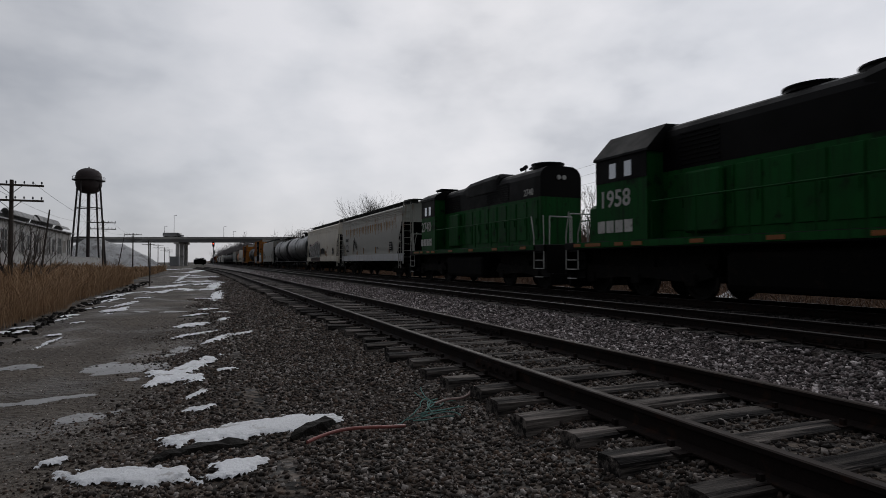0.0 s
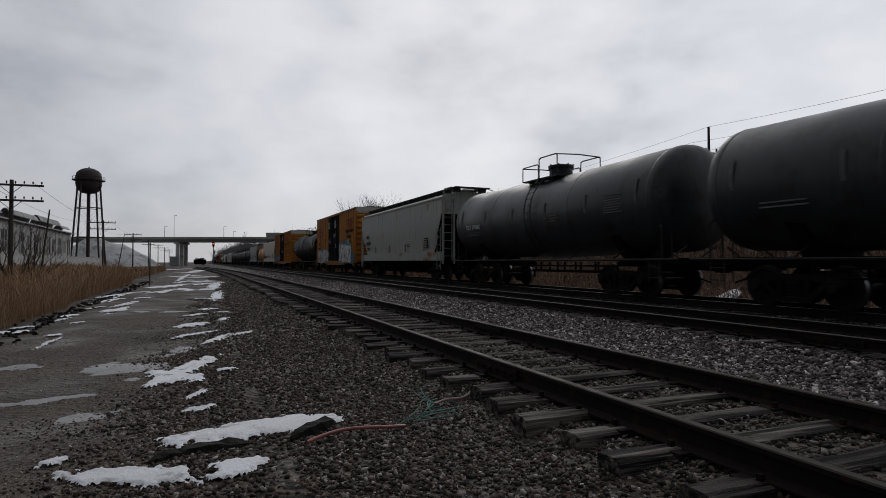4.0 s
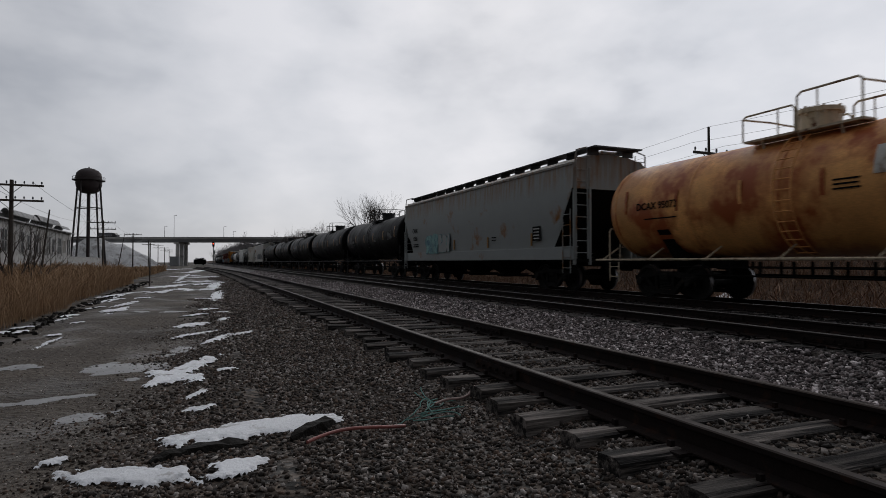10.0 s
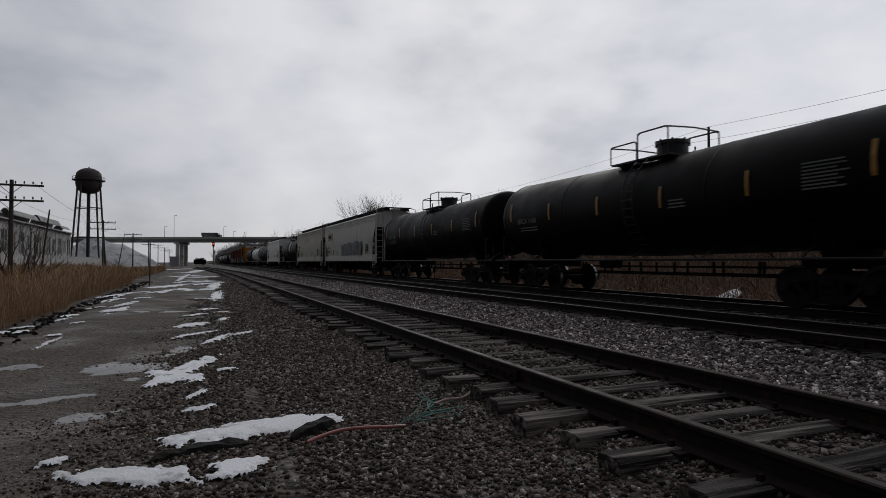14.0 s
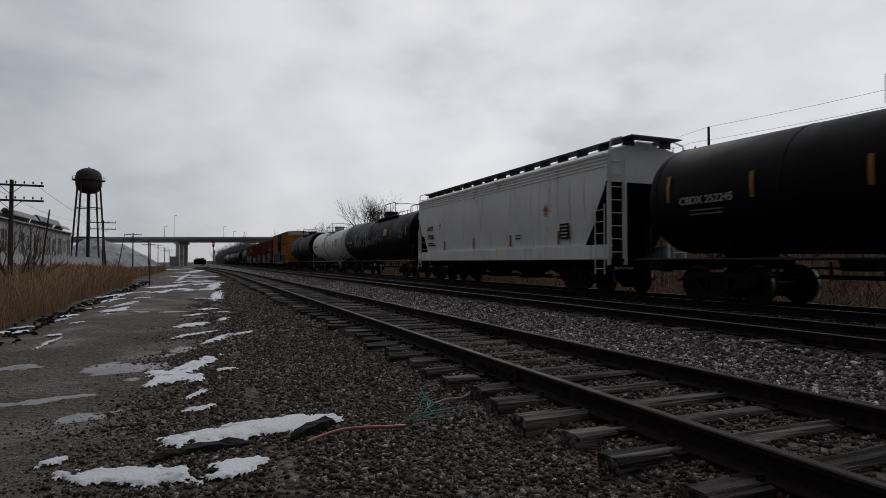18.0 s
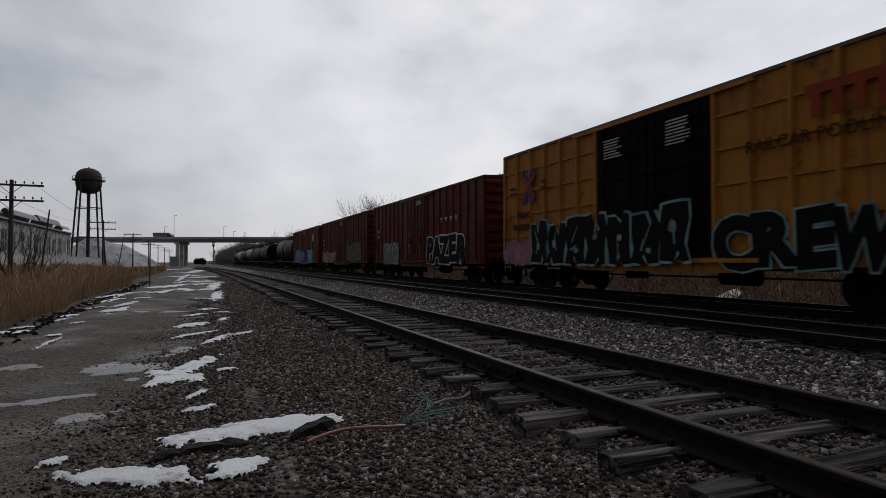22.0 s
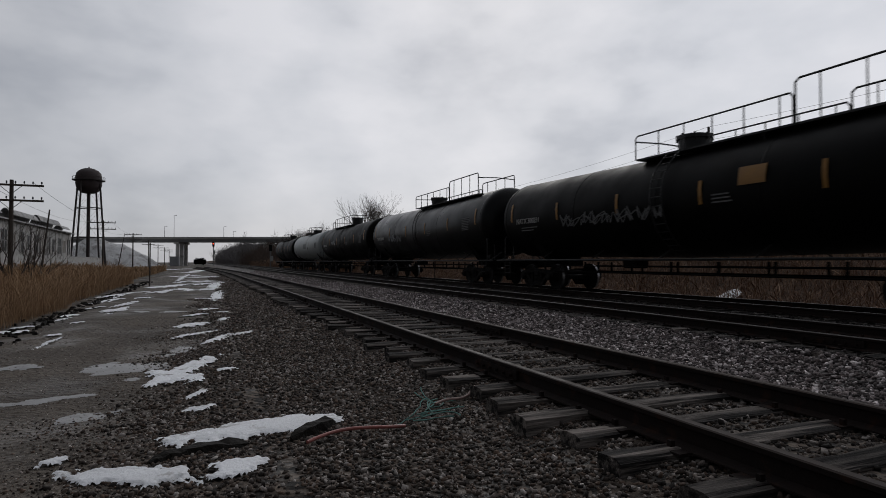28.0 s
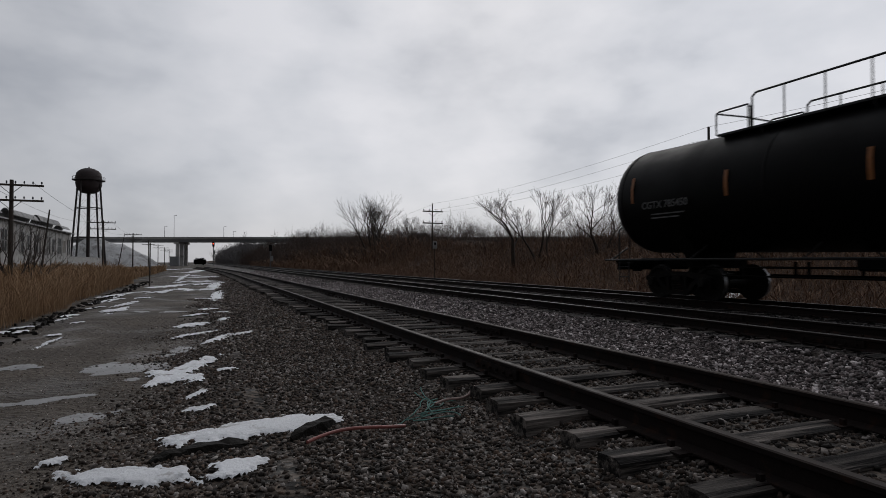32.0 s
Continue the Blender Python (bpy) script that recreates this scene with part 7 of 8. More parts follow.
def build_train():
    # head of the train: two green locomotives
    couple(locomotive("dark green and black six-axle freight locomotive with white number", 20.98, 3, 4.84, -8.2, -6.0, 9.2, (-2.3, -0.6, 5.2, 6.9), "1958"), 21.7, 20.98)
    couple(locomotive("green and black four-axle freight locomotive with white number", 15.4, 2, 4.69, -5.2, -3.3, 5.9, (5.0,), "2740"), 37.1, 15.4)
    couple_hopper("grey covered hopper car with rust runs and black scrawl", 54.3, 17.2, paint("hopper_grey_rusty", (0.43, 0.43, 0.40), 0.10, 0.35, runs_from=(2.9, 3.5)), "GBRX", "88451", 1, graf=[(-3.9, -2.8, 1.75, 3.0, G_BLACK, G_BLACK, 0.08)], sill=paint("sill_white", (0.56, 0.57, 0.58), 0.1, 0.2))
    couple_hopper("light grey covered hopper car with outlined graffiti along its base", 71.2, 16.9, paint("hopper_warm_grey", (0.76, 0.72, 0.63), 0.06, 0.15), "GBRX", "88021", 2, graf=[(0.2, 1.0, 1.75, 2.1, G_BLACK, G_BLACK, 0.05)])
    t, hl = tank_car("slate black tank car with a black crown platform", 15.8, SLATE, platform="short", strips=M_DIM)
    tank_marks(t, hl, "", 5, M_DIM)
    couple(t, 87.0, 15.8)
    t, hl = tank_car("glossy black tank car streaked with spilled product", 14.85, SLATE, platform="short", strips=M_DIM)
    tank_marks(t, hl, "TILX 309085", 6)
    couple(t, 101.85, 14.85)
    couple_hopper("grey covered hopper car with rounded roof shoulders", 118.85, 17.0, paint("hopper_plain_grey", (0.377, 0.3842, 0.3625), 0.1, 0.25), "INEX", "201100", 3, ribs=False)
    yellow_box(136.3, 17.45, 11, False)
    t, hl = tank_car("black tank car with yellow reflector strips and grey placard", 16.6, M_BLACK, platform="short")
    tank_marks(t, hl, "TILX 291495", 7)
    placard(t, hl - 2.6, 3.0, 1.1, 0.6, M_DIM)
    couple(t, 152.9, 16.6)
    yellow_box(171.1, 18.2, 12, True)
    couple_hopper("cream grey covered hopper car with thin black graffiti", 189.0, 17.9, paint("hopper_cream", (0.56, 0.535, 0.46), 0.06, 0.2), "CCBX", "56210", 4, ribs=False, graf=[(-6.0, -2.6, 1.6, 2.2, G_BLACK, G_BLACK, 0.028), (-1.6, 1.4, 1.6, 2.35, G_BLACK, G_BLACK, 0.032)])
    cream = mat("tank_cream_rust", (0.74, 0.36, 0.12), 0.5, 0, 0.32, 0.45, 0.06, 30, (0.33, 0.08, 0.022), 0.5, 0.95, spec=0.25, runs_from=(3.0, 3.7))
    t, hl = tank_car("orange and cream tank car heavily streaked with rust", 12.8, cream, 1.38, 2.50, platform="cream", trim=mat("cream_trim", (0.55, 0.46, 0.33), 0.6, 0, 0.2, dirt=RUST, dirt_amount=0.3), strips=cream)
    tank_marks(t, hl, "DCAX 95073", 8, M_INK, 1.38, False)
    placard(t, 2.4, 2.9, 0.95, 0.55, BAND_WHITE, 1.38, 2.50)
    couple(t, 201.8, 12.8)
    couple_hopper("blue-grey covered hopper car with rust patches and pale aqua graffiti", 220.1, 18.3, paint("hopper_blue_grey", (0.30, 0.32, 0.315), 0.2, 0.7, runs_from=(3.3, 3.9)), "CAIX", "1556", 5, ribs=False)
    for rear, ln, mark, seed, plat, lab in ((235.3, 15.2, "SHQX 6034", 20, "short", "dusty black tank car with short crown platform"), (251.5, 16.2, "SHQX 6012", 21, "short", "dusty black tank car with pale stencils"),
                                      (267.4, 15.9, "UTLX 640318", 22, "short", "black tank car with yellow mark and white scrawl"), (284.0, 16.6, "BRCX 1106", 23, "short", "black tank car with white data block"),
                                      (300.4, 16.4, "GATX 21853", 24, "short", "black tank car with short crown platform")):
        t, hl = tank_car(lab, ln, M_BLACK, 1.44, 2.73, platform=plat, dome=0.35)
        tank_marks(t, hl, mark, seed, M_DIM, 1.44)
        if seed == 22:
            scrawl(t, -2.9, -0.6, 2.35, 2.85, -1.53, G_GREY, 31, 0.05)
        couple(t, rear, ln)
    couple_hopper("light grey covered hopper car with a yellow panel", 319.1, 18.7, paint("hopper_pale", (0.522, 0.522, 0.493), 0.1, 0.25), "", "522", 6, panel=True, graf=[(-1.5, 5.0, 1.6, 2.5, G_GREY, G_SLATE, 0.2)])
    couple_hopper("cream covered hopper car with rust patches on the shoulder", 336.1, 17.0, paint("hopper_cream_rusty", (0.50, 0.49, 0.435), 0.22, 0.6, runs_from=(3.0, 3.6)), "GBRX", "88053", 7)
    t, hl = tank_car("black tank car with a tall white placard panel", 15.7, M_BLACK, 1.46, 2.70, platform="short")
    tank_marks(t, hl, "CBDX 252245", 9, radius=1.46)
    placard(t, 1.3, 2.95, 1.0, 1.5, M_WHITE, 1.46, 2.70)
    couple(t, 351.8, 15.7)
    couple_hopper("clean white-grey covered hopper car", 369.5, 17.7, paint("hopper_white", (0.74, 0.74, 0.72), 0.05, 0.12), "ACFX", "37168", 8)
    t, hl = tank_car("long black tank car with railed crown platform and white scrawl", 18.1, M_BLACK, 1.49, 2.74, platform="wide")
    tank_marks(t, hl, "MTZX 330282", 10, radius=1.49)
    placard(t, hl - 5.2, 2.95, 0.7, 0.42, M_YELLOW, 1.49, 2.74)
    scrawl(t, -4.8, 1.6, 2.1, 2.75, -1.505, G_GREY, 33, 0.05)
    couple(t, 387.6, 18.1)
    white = mat("tank_white", (0.76, 0.75, 0.73), 0.5, 0, 0.06, 0.6, 0.03, 30, (0.34, 0.29, 0.235), 0.12, 0.55, runs_from=(2.6, 1.7))
    t, hl = tank_car("dirty white tank car with black stencils and grime runs", 14.9, white, 1.45, 2.64, platform="short", trim=mat("white_trim", (0.40, 0.39, 0.37), 0.6, 0, 0.2, dirt=GRIME, dirt_amount=0.3), strips=M_DIM)
    tank_marks(t, hl, "DOWX 71113", 11, M_INK, 1.45)
    couple(t, 402.5, 14.9)
    t, hl = tank_car("black tank car with a white data block", 16.1, M_BLACK, platform="short", dome=0.8)
    tank_marks(t, hl, "SHQX 10195", 12, M_DIM)
    couple(t, 418.6, 16.1)
    yellow_box(436.4, 17.8, 13, True)
    red_box(455.0, 18.6, 14)
    red_box(473.4, 18.4, 15)
    red_box(492.2, 18.8, 16)
    t, hl = tank_car("black tank car with a small white placard", 17.5, M_BLACK, 1.56, 2.82, platform="wide", dome=-0.8)
    tank_marks(t, hl, "PROX 33113", 40, M_DIM, 1.56)
    placard(t, 1.6, 3.0, 0.62, 0.50, M_WHITE, 1.56)
    couple(t, 509.7, 17.5)
    couple(flat_car("low wooden-decked flat car with side stakes between tank cars", 12.6), 522.3, 12.6)
    for rear, ln, mark, seed, plat, material, lab in ((535.5, 13.2, "GATX 53231", 41, "short", M_BLACK, "short black tank car with a pale road number"), (554.2, 18.7, "NATX 300211", 42, "long", M_BLACK, "long black tank car with a yellow placard"),
                                                (573.0, 18.8, "TILX 309905", 43, "long", GREYTOP, "long weathered grey-black tank car with white graffiti tags"), (591.4, 18.4, "SHQX 90065", 44, "tail", M_BLACK, "long black tank car with a white scrawl")):
        rad, mid = (1.47, 2.70) if seed == 42 else (1.52, 2.80)
        t, hl = tank_car(lab, ln, material, rad, mid, platform=plat)
        tank_marks(t, hl, mark, seed, radius=rad)
        if seed == 42:
            placard(t, 3.0, 2.95, 0.7, 0.42, M_YELLOW, rad, mid)
            scrawl(t, -4.4, 0.5, 2.15, 2.6, -1.485, M_DIM, 35, 0.03)
        if seed == 43:
            scrawl(t, -4.9, -2.3, 2.2, 2.75, -1.535, G_GREY, 36, 0.05)
        if seed == 44:
            scrawl(t, -3.6, -2.1, 2.5, 3.0, -1.535, G_WHITE, 37, 0.05)
        couple(t, rear, ln)
    pale = mat("tank_pale_grey", (0.30, 0.33, 0.33), 0.45, 0, 0.12, 0.6, 0.03, 30, (0.17, 0.155, 0.13), 0.2, 0.5, runs_from=(2.9, 1.8))
    t, hl = tank_car("pale grey tank car with top handrail and darker side panel", 18.2, pale, platform="short", strips=pale, ladders=False)
    tank_marks(t, hl, "", 45, M_INK)
    placard(t, 0.0, 2.6, 1.75, 0.85, mat("tank_patch_grey", (0.14, 0.165, 0.165), 0.5, 0, 0.15, 0.8, 0.03))
    placard(t, 0.1, 3.22, 1.9, 0.30, mat("tank_patch_pale", (0.34, 0.37, 0.36), 0.5, 0, 0.15, 0.8, 0.03))
    bm = bmesh.new()
    pipe(bm, [(-0.75, 1.5, 4.02), (-0.75, 1.55, 4.42), (-0.75, hl - 1.2, 4.47), (-0.75, hl - 1.05, 4.38), (-0.75, hl - 1.0, 4.1)], 0.022, 6)
    for k in range(5):
        y = 2.2 + (hl - 3.6) * k / 4
        rod(bm, (-0.75, y, 4.0), (-0.75, y, 4.45), 0.018, 5)
    part("top_handrail", bm, M_RAILING, t)
    couple(t, 609.6, 18.2)
    t, hl = tank_car("black tank car with orange reflectors ending the train", 19.0, M_BLACK, platform="tail", strips=M_ORANGE)
    tank_marks(t, hl, "CGTX 785450", 46, M_DIM)
    couple(t, 628.6, 19.0)


def rust_runs(car, hb, count, z0, z1, seed):
    """A row of short rust runs below the roof seam."""
    rnd = random.Random(seed)
    for k in range(count):
        a, w, lo = -hb + 1.6 + (2 * hb - 3.4) * k / (count - 1) + rnd.uniform(-0.08, 0.08), rnd.uniform(0.04, 0.075), z0 + rnd.uniform(-0.12, 0.15)
        bm = bmesh.new()
        loft(bm, [[(-1.556, -(a - w * t), z), (-1.5645, -(a - w * t), z), (-1.5645, -(a + w * t), z), (-1.556, -(a + w * t), z)] for z, t in ((z1, 1.0), ((lo + z1) / 2, 0.8), (lo, 0.2))])
        part("rust_run", bm, M_RUN, car)


def couple_hopper(label, rear, length, material, mark, number, seed, ribs=True, graf=(), panel=False, sill=None):
    car, hb = hopper_car(label, length, material, ribs=ribs, sill=sill)
    if seed == 1:
        rust_runs(car, hb, 28, 2.98, 3.6, 5)
    if seed == 5:
        block_graffiti(car, -hb + 3.65, -hb + 5.2, 1.52, 2.35, -1.575, 2, G_AQUA, G_AQUA, 12, None, (G_AQUA,))
        block_graffiti(car, -hb + 5.3, -hb + 6.7, 1.52, 2.4, -1.575, 2, material, G_AQUA, 13, None, (), 0.0, None, 0.03)
    if seed == 2:
        block_graffiti(car, -hb + 2.0, -hb + 7.2, 1.5, 2.85, -1.575, 6, G_SLATE, G_PALE, 3, G_PINK, (G_AQUA,), 0.12, G_PALE, 0.10)
        bm = bmesh.new()
        for k in range(8):
            box(bm, -1.552, -(-hb + 2.6 + 0.62 * k), 1.28, 0.012, 0.55, 0.36)
        part("graffiti_base", bm, G_BROWN, car)
        block_graffiti(car, 0.1, 1.7, 1.85, 2.3, -1.575, 4, G_BLACK, G_SLATE, 8)
    hopper_marks(car, hb, mark, number, M_INK, seed)
    for k, g in enumerate(graf):
        if g[6] < 0.09:
            scrawl(car, *g[:4], -1.57, g[4], seed * 10 + k, g[6])
        else:
            block_graffiti(car, *g[:4], -1.575, round(g[1] - g[0]), g[4], g[5], seed * 10 + k)
    if panel:
        bm = bmesh.new()
        rbox(bm, -1.575, hb - 2.6, 3.25, 0.02, 1.9, 0.62, 0.005)
        part("yellow_panel", bm, M_YELLOW, car, "yellow owner's panel")
        side_bars(car, -hb + 2.6, 3.25, -1.59, 1.4, 1, 0.1, 0.32, M_INK, 3)
    couple(car, rear, length)


def placard(car, a, z, w, h, material, radius=1.52, zc=2.8):
    bm = bmesh.new()
    ring = []
    k = 6
    for i in range(k + 1):
        t = math.asin(max(-1, min(1, (z - zc + h * (i / k - 0.5)) / radius)))
        ring.append((-(radius + 0.008) * math.cos(t), zc + radius * math.sin(t)))
    loft(bm, [[(px, -(a + o), pz) for px, pz in ring] + [(px - 0.01, -(a + o), pz) for px, pz in reversed(ring)] for o in (-w / 2, w / 2)])
    part("placard", bm, material, car)


def yellow_box(rear, length, seed, grid):
    label = "yellow box car with black double doors and pale teal graffiti" if not grid else "yellow box car with gridded outside posts, black doors and graffiti"
    door = (-2.15, 2.2) if not grid else (-2.2, 2.1)
    car, hb, w = box_car(label, length, YELLOW_BOX, 5.34 if not grid else 5.24, grid, door, DOOR_BLACK, BAND_WHITE, roof=M_ROOF_GREY)
    x = -w - (0.065 if not grid else 0.115)
    # the owner's mark, drawn as a bar on plain stems
    red = mat("mark_brown_red", (0.26, 0.045, 0.020), 0.7, 0, 0.2, spec=0.1)
    bm = bmesh.new()
    box(bm, 0.0, 0.24, 0, 1.7, 0.20, 0.008)
    for u in (-0.62, -0.21, 0.21, 0.62):
        box(bm, u, -0.10, 0, 0.19, 0.48, 0.009)
    part("owner_mark", bm, red, car, at=on_side(6.0 if not grid else 5.3, x, 4.16))
    if not grid:
        side_text(car, "Railcar Pooling", 0.44, 5.95, 3.52, x, M_INK, 0.008)
        side_text(car, "Experts", 0.44, 5.9, 3.06, x, M_INK, 0.008)
        side_bars(car, 5.9, 2.62, x, 1.3, 1, 0.1, 0.22, M_INK, 4)
    else:
        side_text(car, "RAILCAR POOLING EXPERTS", 0.38, 5.5, 3.5, x, mat("faded_letter_brown", (0.06, 0.024, 0.008), 0.7, 0, 0.2, spec=0.1), 0.004)
    # crossed mark on the tail panel, each arm half blue and half red
    for name, color, turns, d in (("star_mark", (0.045, 0.06, 0.22), (58, 122), 0.0), ("star_arm", (0.33, 0.05, 0.035), (40, 140), 0.003)):
        bm = bmesh.new()
        for k, t in enumerate(turns):
            c, q = math.cos(radians(t)), math.sin(radians(t))
            loft(bm, [[(c * 0.62 - q * 0.10, q * 0.72 + c * 0.10, z), (-c * 0.62 - q * 0.10, -q * 0.72 + c * 0.10, z), (-c * 0.62 + q * 0.10, -q * 0.72 - c * 0.10, z), (c * 0.62 + q * 0.10, q * 0.72 - c * 0.10, z)] for z in (d + 0.001 * k, d + 0.004 + 0.001 * k)])
        part(name, bm, mat("mark_" + name, color, 0.7, 0, 0.4, 2, spec=0.1), car, at=on_side(-hb + 1.9, x, 3.75))
    side_bars(car, -hb + 0.85, 3.78, x, 0.5, 2, 0.2, 0.10, M_STENCIL, 5)
    side_text(car, "any", 0.24, -hb + 2.95, 3.86, x, M_STENCIL, 0.004)
    side_text(car, "road", 0.24, -hb + 2.98, 3.62, x, M_STENCIL, 0.004)
    side_text(car, "TBOX", 0.34, -hb + 1.55, 2.72, x, M_STENCIL, 0.006)
    side_bars(car, -hb + 1.6, 2.30, x, 1.5, 1, 0.30, 0.20, M_STENCIL, 7)
    side_bars(car, 6.3, 2.1, x, 0.6, 5, 0.085, 0.035, M_WHITE, 8)
    dx = -w - 0.19
    side_bars(car, door[0] + 0.9, 4.55, dx, 0.8, 7, 0.085, 0.042, M_WHITE, 9)
    side_bars(car, door[1] - 0.9, 4.6, dx, 0.85, 8, 0.085, 0.042, M_WHITE, 10)
    side_bars(car, door[0] + 0.8, 1.75, dx, 0.25, 2, 0.24, 0.16, M_WHITE, 11)
    side_bars(car, door[1] - 0.7, 2.5, dx, 0.5, 2, 0.2, 0.08, M_WHITE, 12)
    if seed == 11:
        block_graffiti(car, -hb + 0.5, -2.2, 0.95, 2.15, x - 0.002, 7, G_WHITE, G_SLATE, 51, None, (G_TEAL,), 0.0, G_BLACK)
        block_graffiti(car, 2.35, 6.5, 0.95, 2.5, x - 0.002, 5, G_PALE, G_SLATE, 52, G_TEAL, (G_AQUA, G_TEAL), 0.05, G_BLACK, 0.08)
        block_graffiti(car, 6.5, 7.7, 0.95, 1.7, x - 0.002, 2, G_TEAL, G_TEAL, 57, None, (G_TEAL,))
        scrawl(car, -1.5, -0.5, 2.6, 3.1, dx - 0.01, G_GREY, 58, 0.035)
        scrawl(car, 0.5, 1.7, 3.1, 3.6, dx - 0.01, G_GREY, 59, 0.035)
    elif seed == 12:
        word_graffiti(car, "GRAPHIKS", -hb + 0.45, -2.35, 0.92, 2.02, x - 0.004, G_BLACK, G_PALE, 53, G_PALE)
    else:
        block_graffiti(car, -hb + 0.3, -hb + 2.4, 0.95, 1.7, x - 0.002, 3, G_PINK, G_LILAC, 58, None, (G_LILAC, G_PINK))
        block_graffiti(car, -5.75, 1.6, 0.95, 2.4, x - 0.10, 7, G_BLACK, G_AQUA, 54, None, (), 0.05, G_PINK, 0.08)
        word_graffiti(car, "CREW", 2.3, 6.0, 0.85, 1.92, x - 0.004, G_BLACK, G_AQUA, 55, None, 0.10)
    couple(car, rear, length)


def red_box(rear, length, seed):
    if seed == 16:
        lab, p = "bright red box car with blue and purple graffiti", OXIDE_BRIGHT
    elif seed == 15:
        lab, p = "dark oxide red box car with faded tan graffiti", OXIDE
    else:
        lab, p = "oxide red box car with black and white graffiti", OXIDE
    car, hb, w = box_car(lab, length, p, 4.78 if seed != 14 else 4.80, False, (-1.6, 1.6), p, None, 0.95)
    x = -w - 0.065
    side_bars(car, 0.8, 4.32, x - 0.12, 0.9, 3, 0.085, 0.04, M_WHITE, seed)
    side_bars(car, -0.8, 1.9, x - 0.12, 0.3, 2, 0.3, 0.12, M_DIM, seed + 1)
    side_bars(car, -hb + 1.2, 3.0, x, 0.8, 2, 0.36, 0.2, M_DIM, seed + 2)
    if seed == 14:
        bm = bmesh.new()
        for k in range(4):
            box(bm, -0.9 + k * 0.6, 0.06, 0, 0.24, 0.12, 0.01)
            box(bm, -0.86 + k * 0.6, -0.08, 0, 0.24, 0.03, 0.01)
        part("road_name_block", bm, M_WHITE, car, at=on_side(4.6, x, 3.08))
        word_graffiti(car, "PAZER", 1.66, 6.5, 0.95, 2.14, x - 0.004, G_BLACK, G_PALE, 61, None, 0.108)
        block_graffiti(car, -hb + 2.3, -hb + 5.3, 0.95, 2.15, x - 0.004, 4, G_SLATE, G_WHITE, 62, None, (G_TAN,))
    elif seed == 15:
        block_graffiti(car, -hb + 0.5, -1.9, 1.0, 1.95, x - 0.004, 7, G_TAN, G_BROWN, 63, None, (), 0.0, G_BLACK)
        block_graffiti(car, 2.2, 6.6, 1.2, 2.4, x - 0.004, 6, G_BROWN, G_GREY, 64, None, (), 0.0, G_GREY)
    else:
        bm = bmesh.new()
        rod(bm, (0, 0, 0), (0, 0, 0.01), 0.42, 24)
        part("round_emblem", bm, M_WHITE, car, "white round emblem", at=on_side(5.6, x, 3.6))
        side_bars(car, -hb + 1.5, 2.62, x, 1.2, 2, 0.36, 0.18, M_DIM, 70)
        block_graffiti(car, -hb + 1.9, -hb + 4.2, 0.95, 2.2, x - 0.004, 3, G_BLUE, G_NAVY, 65, None, (G_BLUE,), 0.0, G_BLACK)
        block_graffiti(car, -hb + 4.0, -1.0, 0.95, 2.35, x - 0.004, 5, G_LILAC, G_PURPLE, 68, None, (G_LILAC, G_PURPLE), 0.1, G_BLACK)
        block_graffiti(car, -1.0, 1.1, 1.2, 2.3, x - 0.10, 3, G_BLUE, G_BLACK, 69, None, (G_PURPLE,))
        bm = bmesh.new()
        rbox(bm, x + 0.005, -3.3, 1.62, 0.02, 4.2, 1.35, 0.004)
        part("paint_panel", bm, G_BLUE, car, "teal sprayed panel")
        word_graffiti(car, "S", 1.5, 2.9, 1.0, 2.2, x - 0.012, G_NAVY, G_PALE, 66)
        block_graffiti(car, 3.2, 5.2, 1.0, 2.2, x - 0.012, 2, G_BLUE, G_PALE, 67)
    couple(car, rear, length)


build_train()
parked_car(0.55, 172.0)


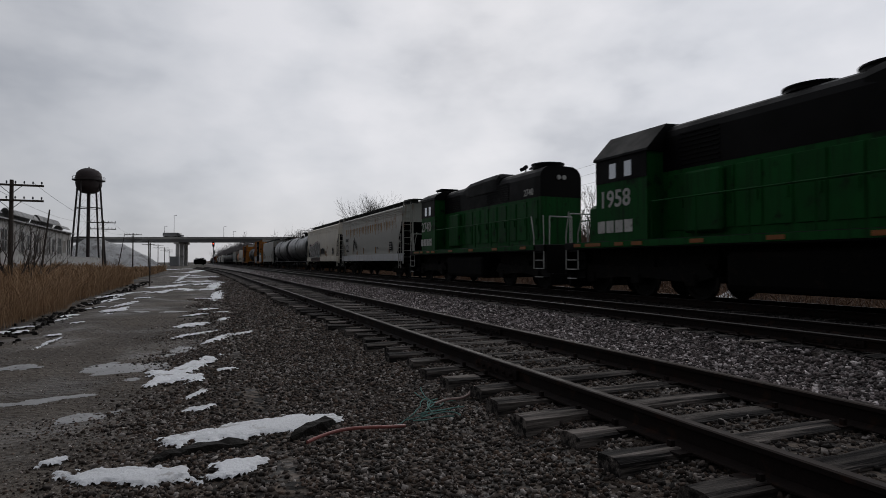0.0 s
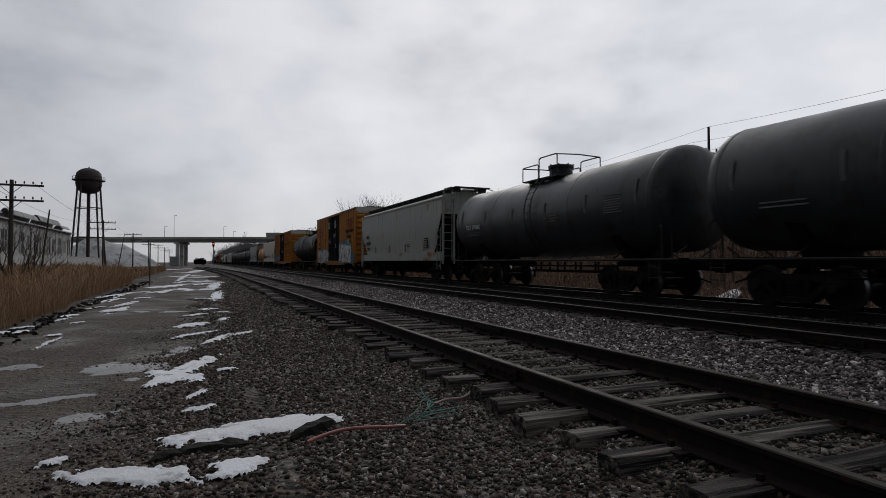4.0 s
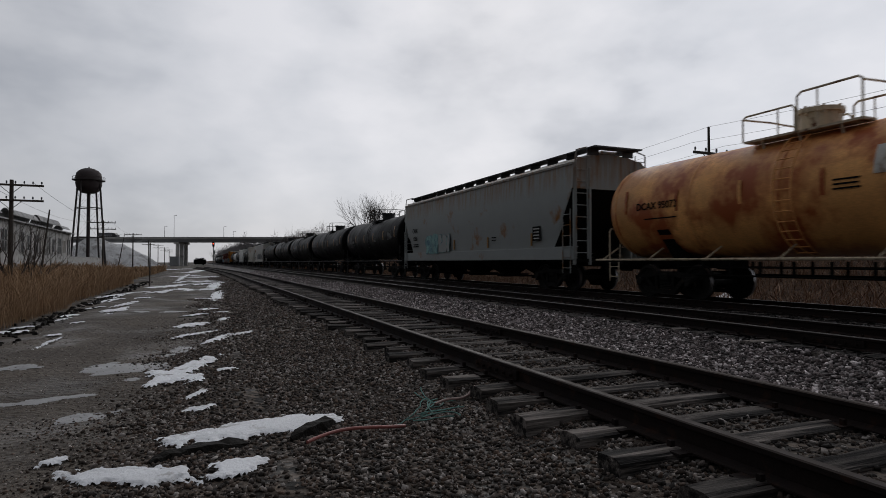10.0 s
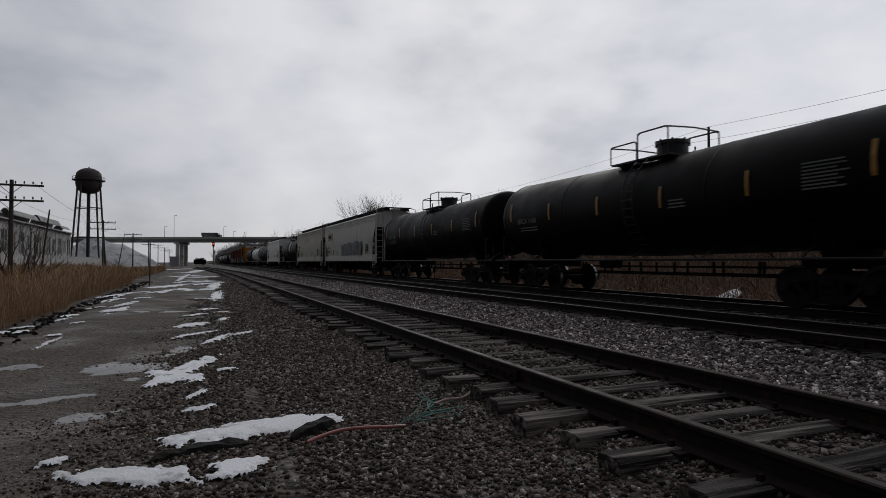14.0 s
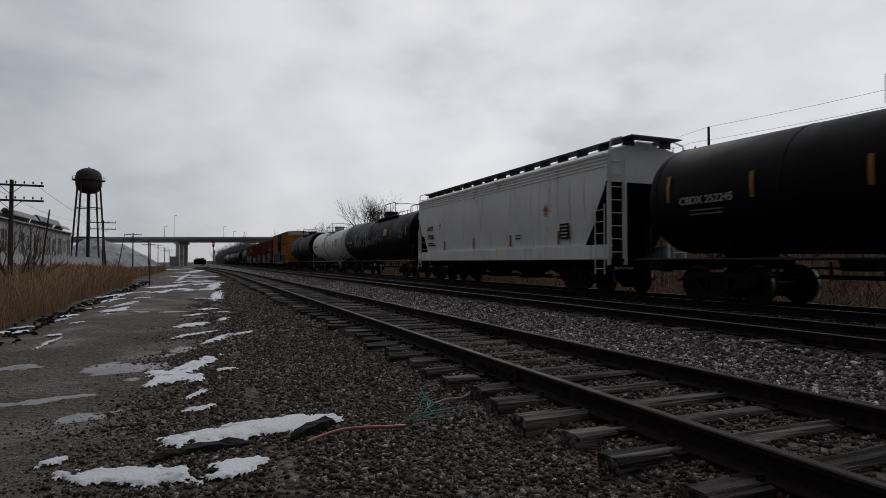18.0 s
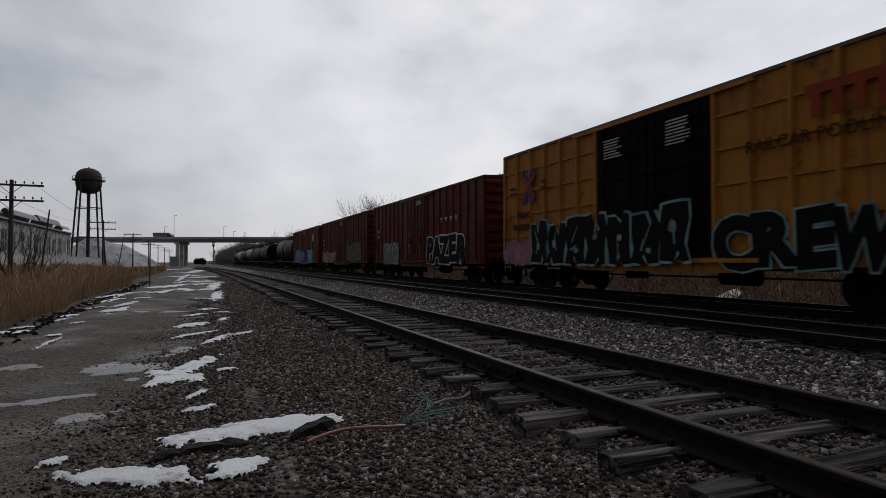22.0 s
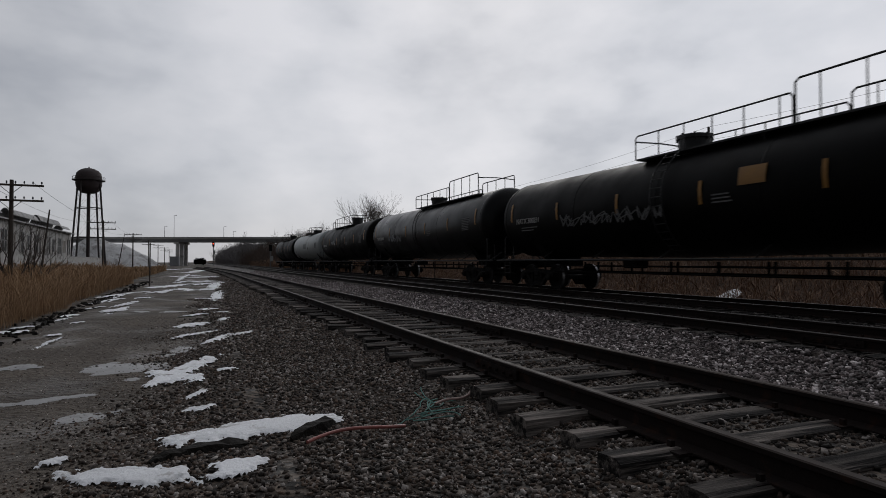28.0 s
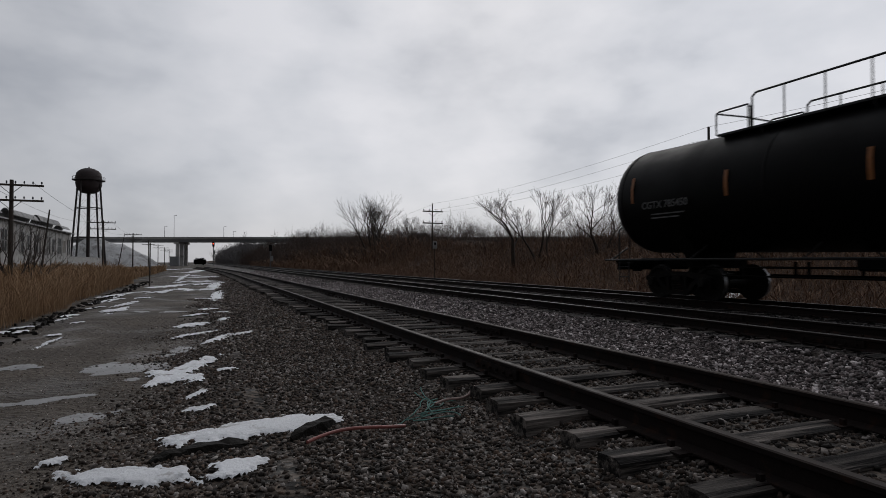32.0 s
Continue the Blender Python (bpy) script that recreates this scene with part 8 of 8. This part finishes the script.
# ---- traffic on the bridge ----
def road_truck(label, color, name):
    t = thing("box_truck", label, "truck", "trucks on the bridge")
    body = mat("truck_" + name, color, 0.5, 0, 0.1, 1, 0.0)
    bm = bmesh.new()
    rbox(bm, -0.9, 0, 1.75, 5.6, 2.2, 1.3, 0.04)
    part("cargo_box", bm, body, t)
    bm = bmesh.new()
    loft(bm, [[(2.05, y, 0.7), (3.9, y, 0.7), (3.9, y, 1.5), (3.3, y, 1.7), (2.9, y, 2.3), (2.05, y, 2.35)] for y in (-1.1, 1.1)])
    part("cab", bm, mat("truck_cab_" + name, tuple(c * 0.5 for c in color), 0.4), t)
    bm = bmesh.new()
    box(bm, 0, 0, 0.85, 7.4, 0.9, 0.3)
    part("chassis", bm, M_UNDER, t)
    for x in (-2.6, 2.9):
        for y in (-1.05, 1.05):
            bm = bmesh.new()
            rod(bm, (x, y - 0.15, 0.5), (x, y + 0.15, 0.5), 0.5, 16)
            part("wheel", bm, M_UNDER, t)
    return t


TRUCKS = [(road_truck("grey box truck crossing the bridge", (0.30, 0.30, 0.31), "grey"), -110.2, 0.0), (road_truck("dark box truck crossing the bridge", (0.12, 0.12, 0.13), "dark"), -105.0, 13.0),
          (road_truck("dull grey box truck crossing the bridge", (0.16, 0.16, 0.17), "dull"), -119.5, 21.5)]


# ---- movement ----
def travelled(t):
    """Metres that the train has gone after t seconds; it gathers speed slowly."""
    q = t / 32.0
    return 552.577 * q + 138.409 * q ** 2 - 163.224 * q ** 3 + 81.465 * q ** 4


def motions():
    times = [0.5 * k for k in range(65)]
    for car, place in TRAIN:
        walk(car, [(t, pose(MAIN_FAR_X, place - 4.72 - travelled(t), 0)) for t in times])
    turn = radians(-22.85)
    for truck, along, when in TRUCKS:
        rows = []
        for t in (0.0, 8.0, 16.0, 24.0, 32.0):
            u = along + 10.5 * (t - when)
            rows.append((t, pose(93.0 + u * math.cos(turn) + 2.2 * math.sin(turn), 221.0 + u * math.sin(turn) - 2.2 * math.cos(turn), 10.53, 0, 0, -22.85)))
        walk(truck, rows)
    for radius, sets in WHEELS.items():
        first = sets[0]
        walk(first, [(k / FPS, pose(0, 0, 0, math.degrees(travelled(k / FPS) / radius) % 360, 0, 0)) for k in range(32 * FPS + 1)])
        for w in sets[1:]:
            w.rotation_mode = "QUATERNION"
            w.animation_data_create()
            w.animation_data.action = first.animation_data.action
            w.animation_data.action_slot = first.animation_data.action_slot


motions()
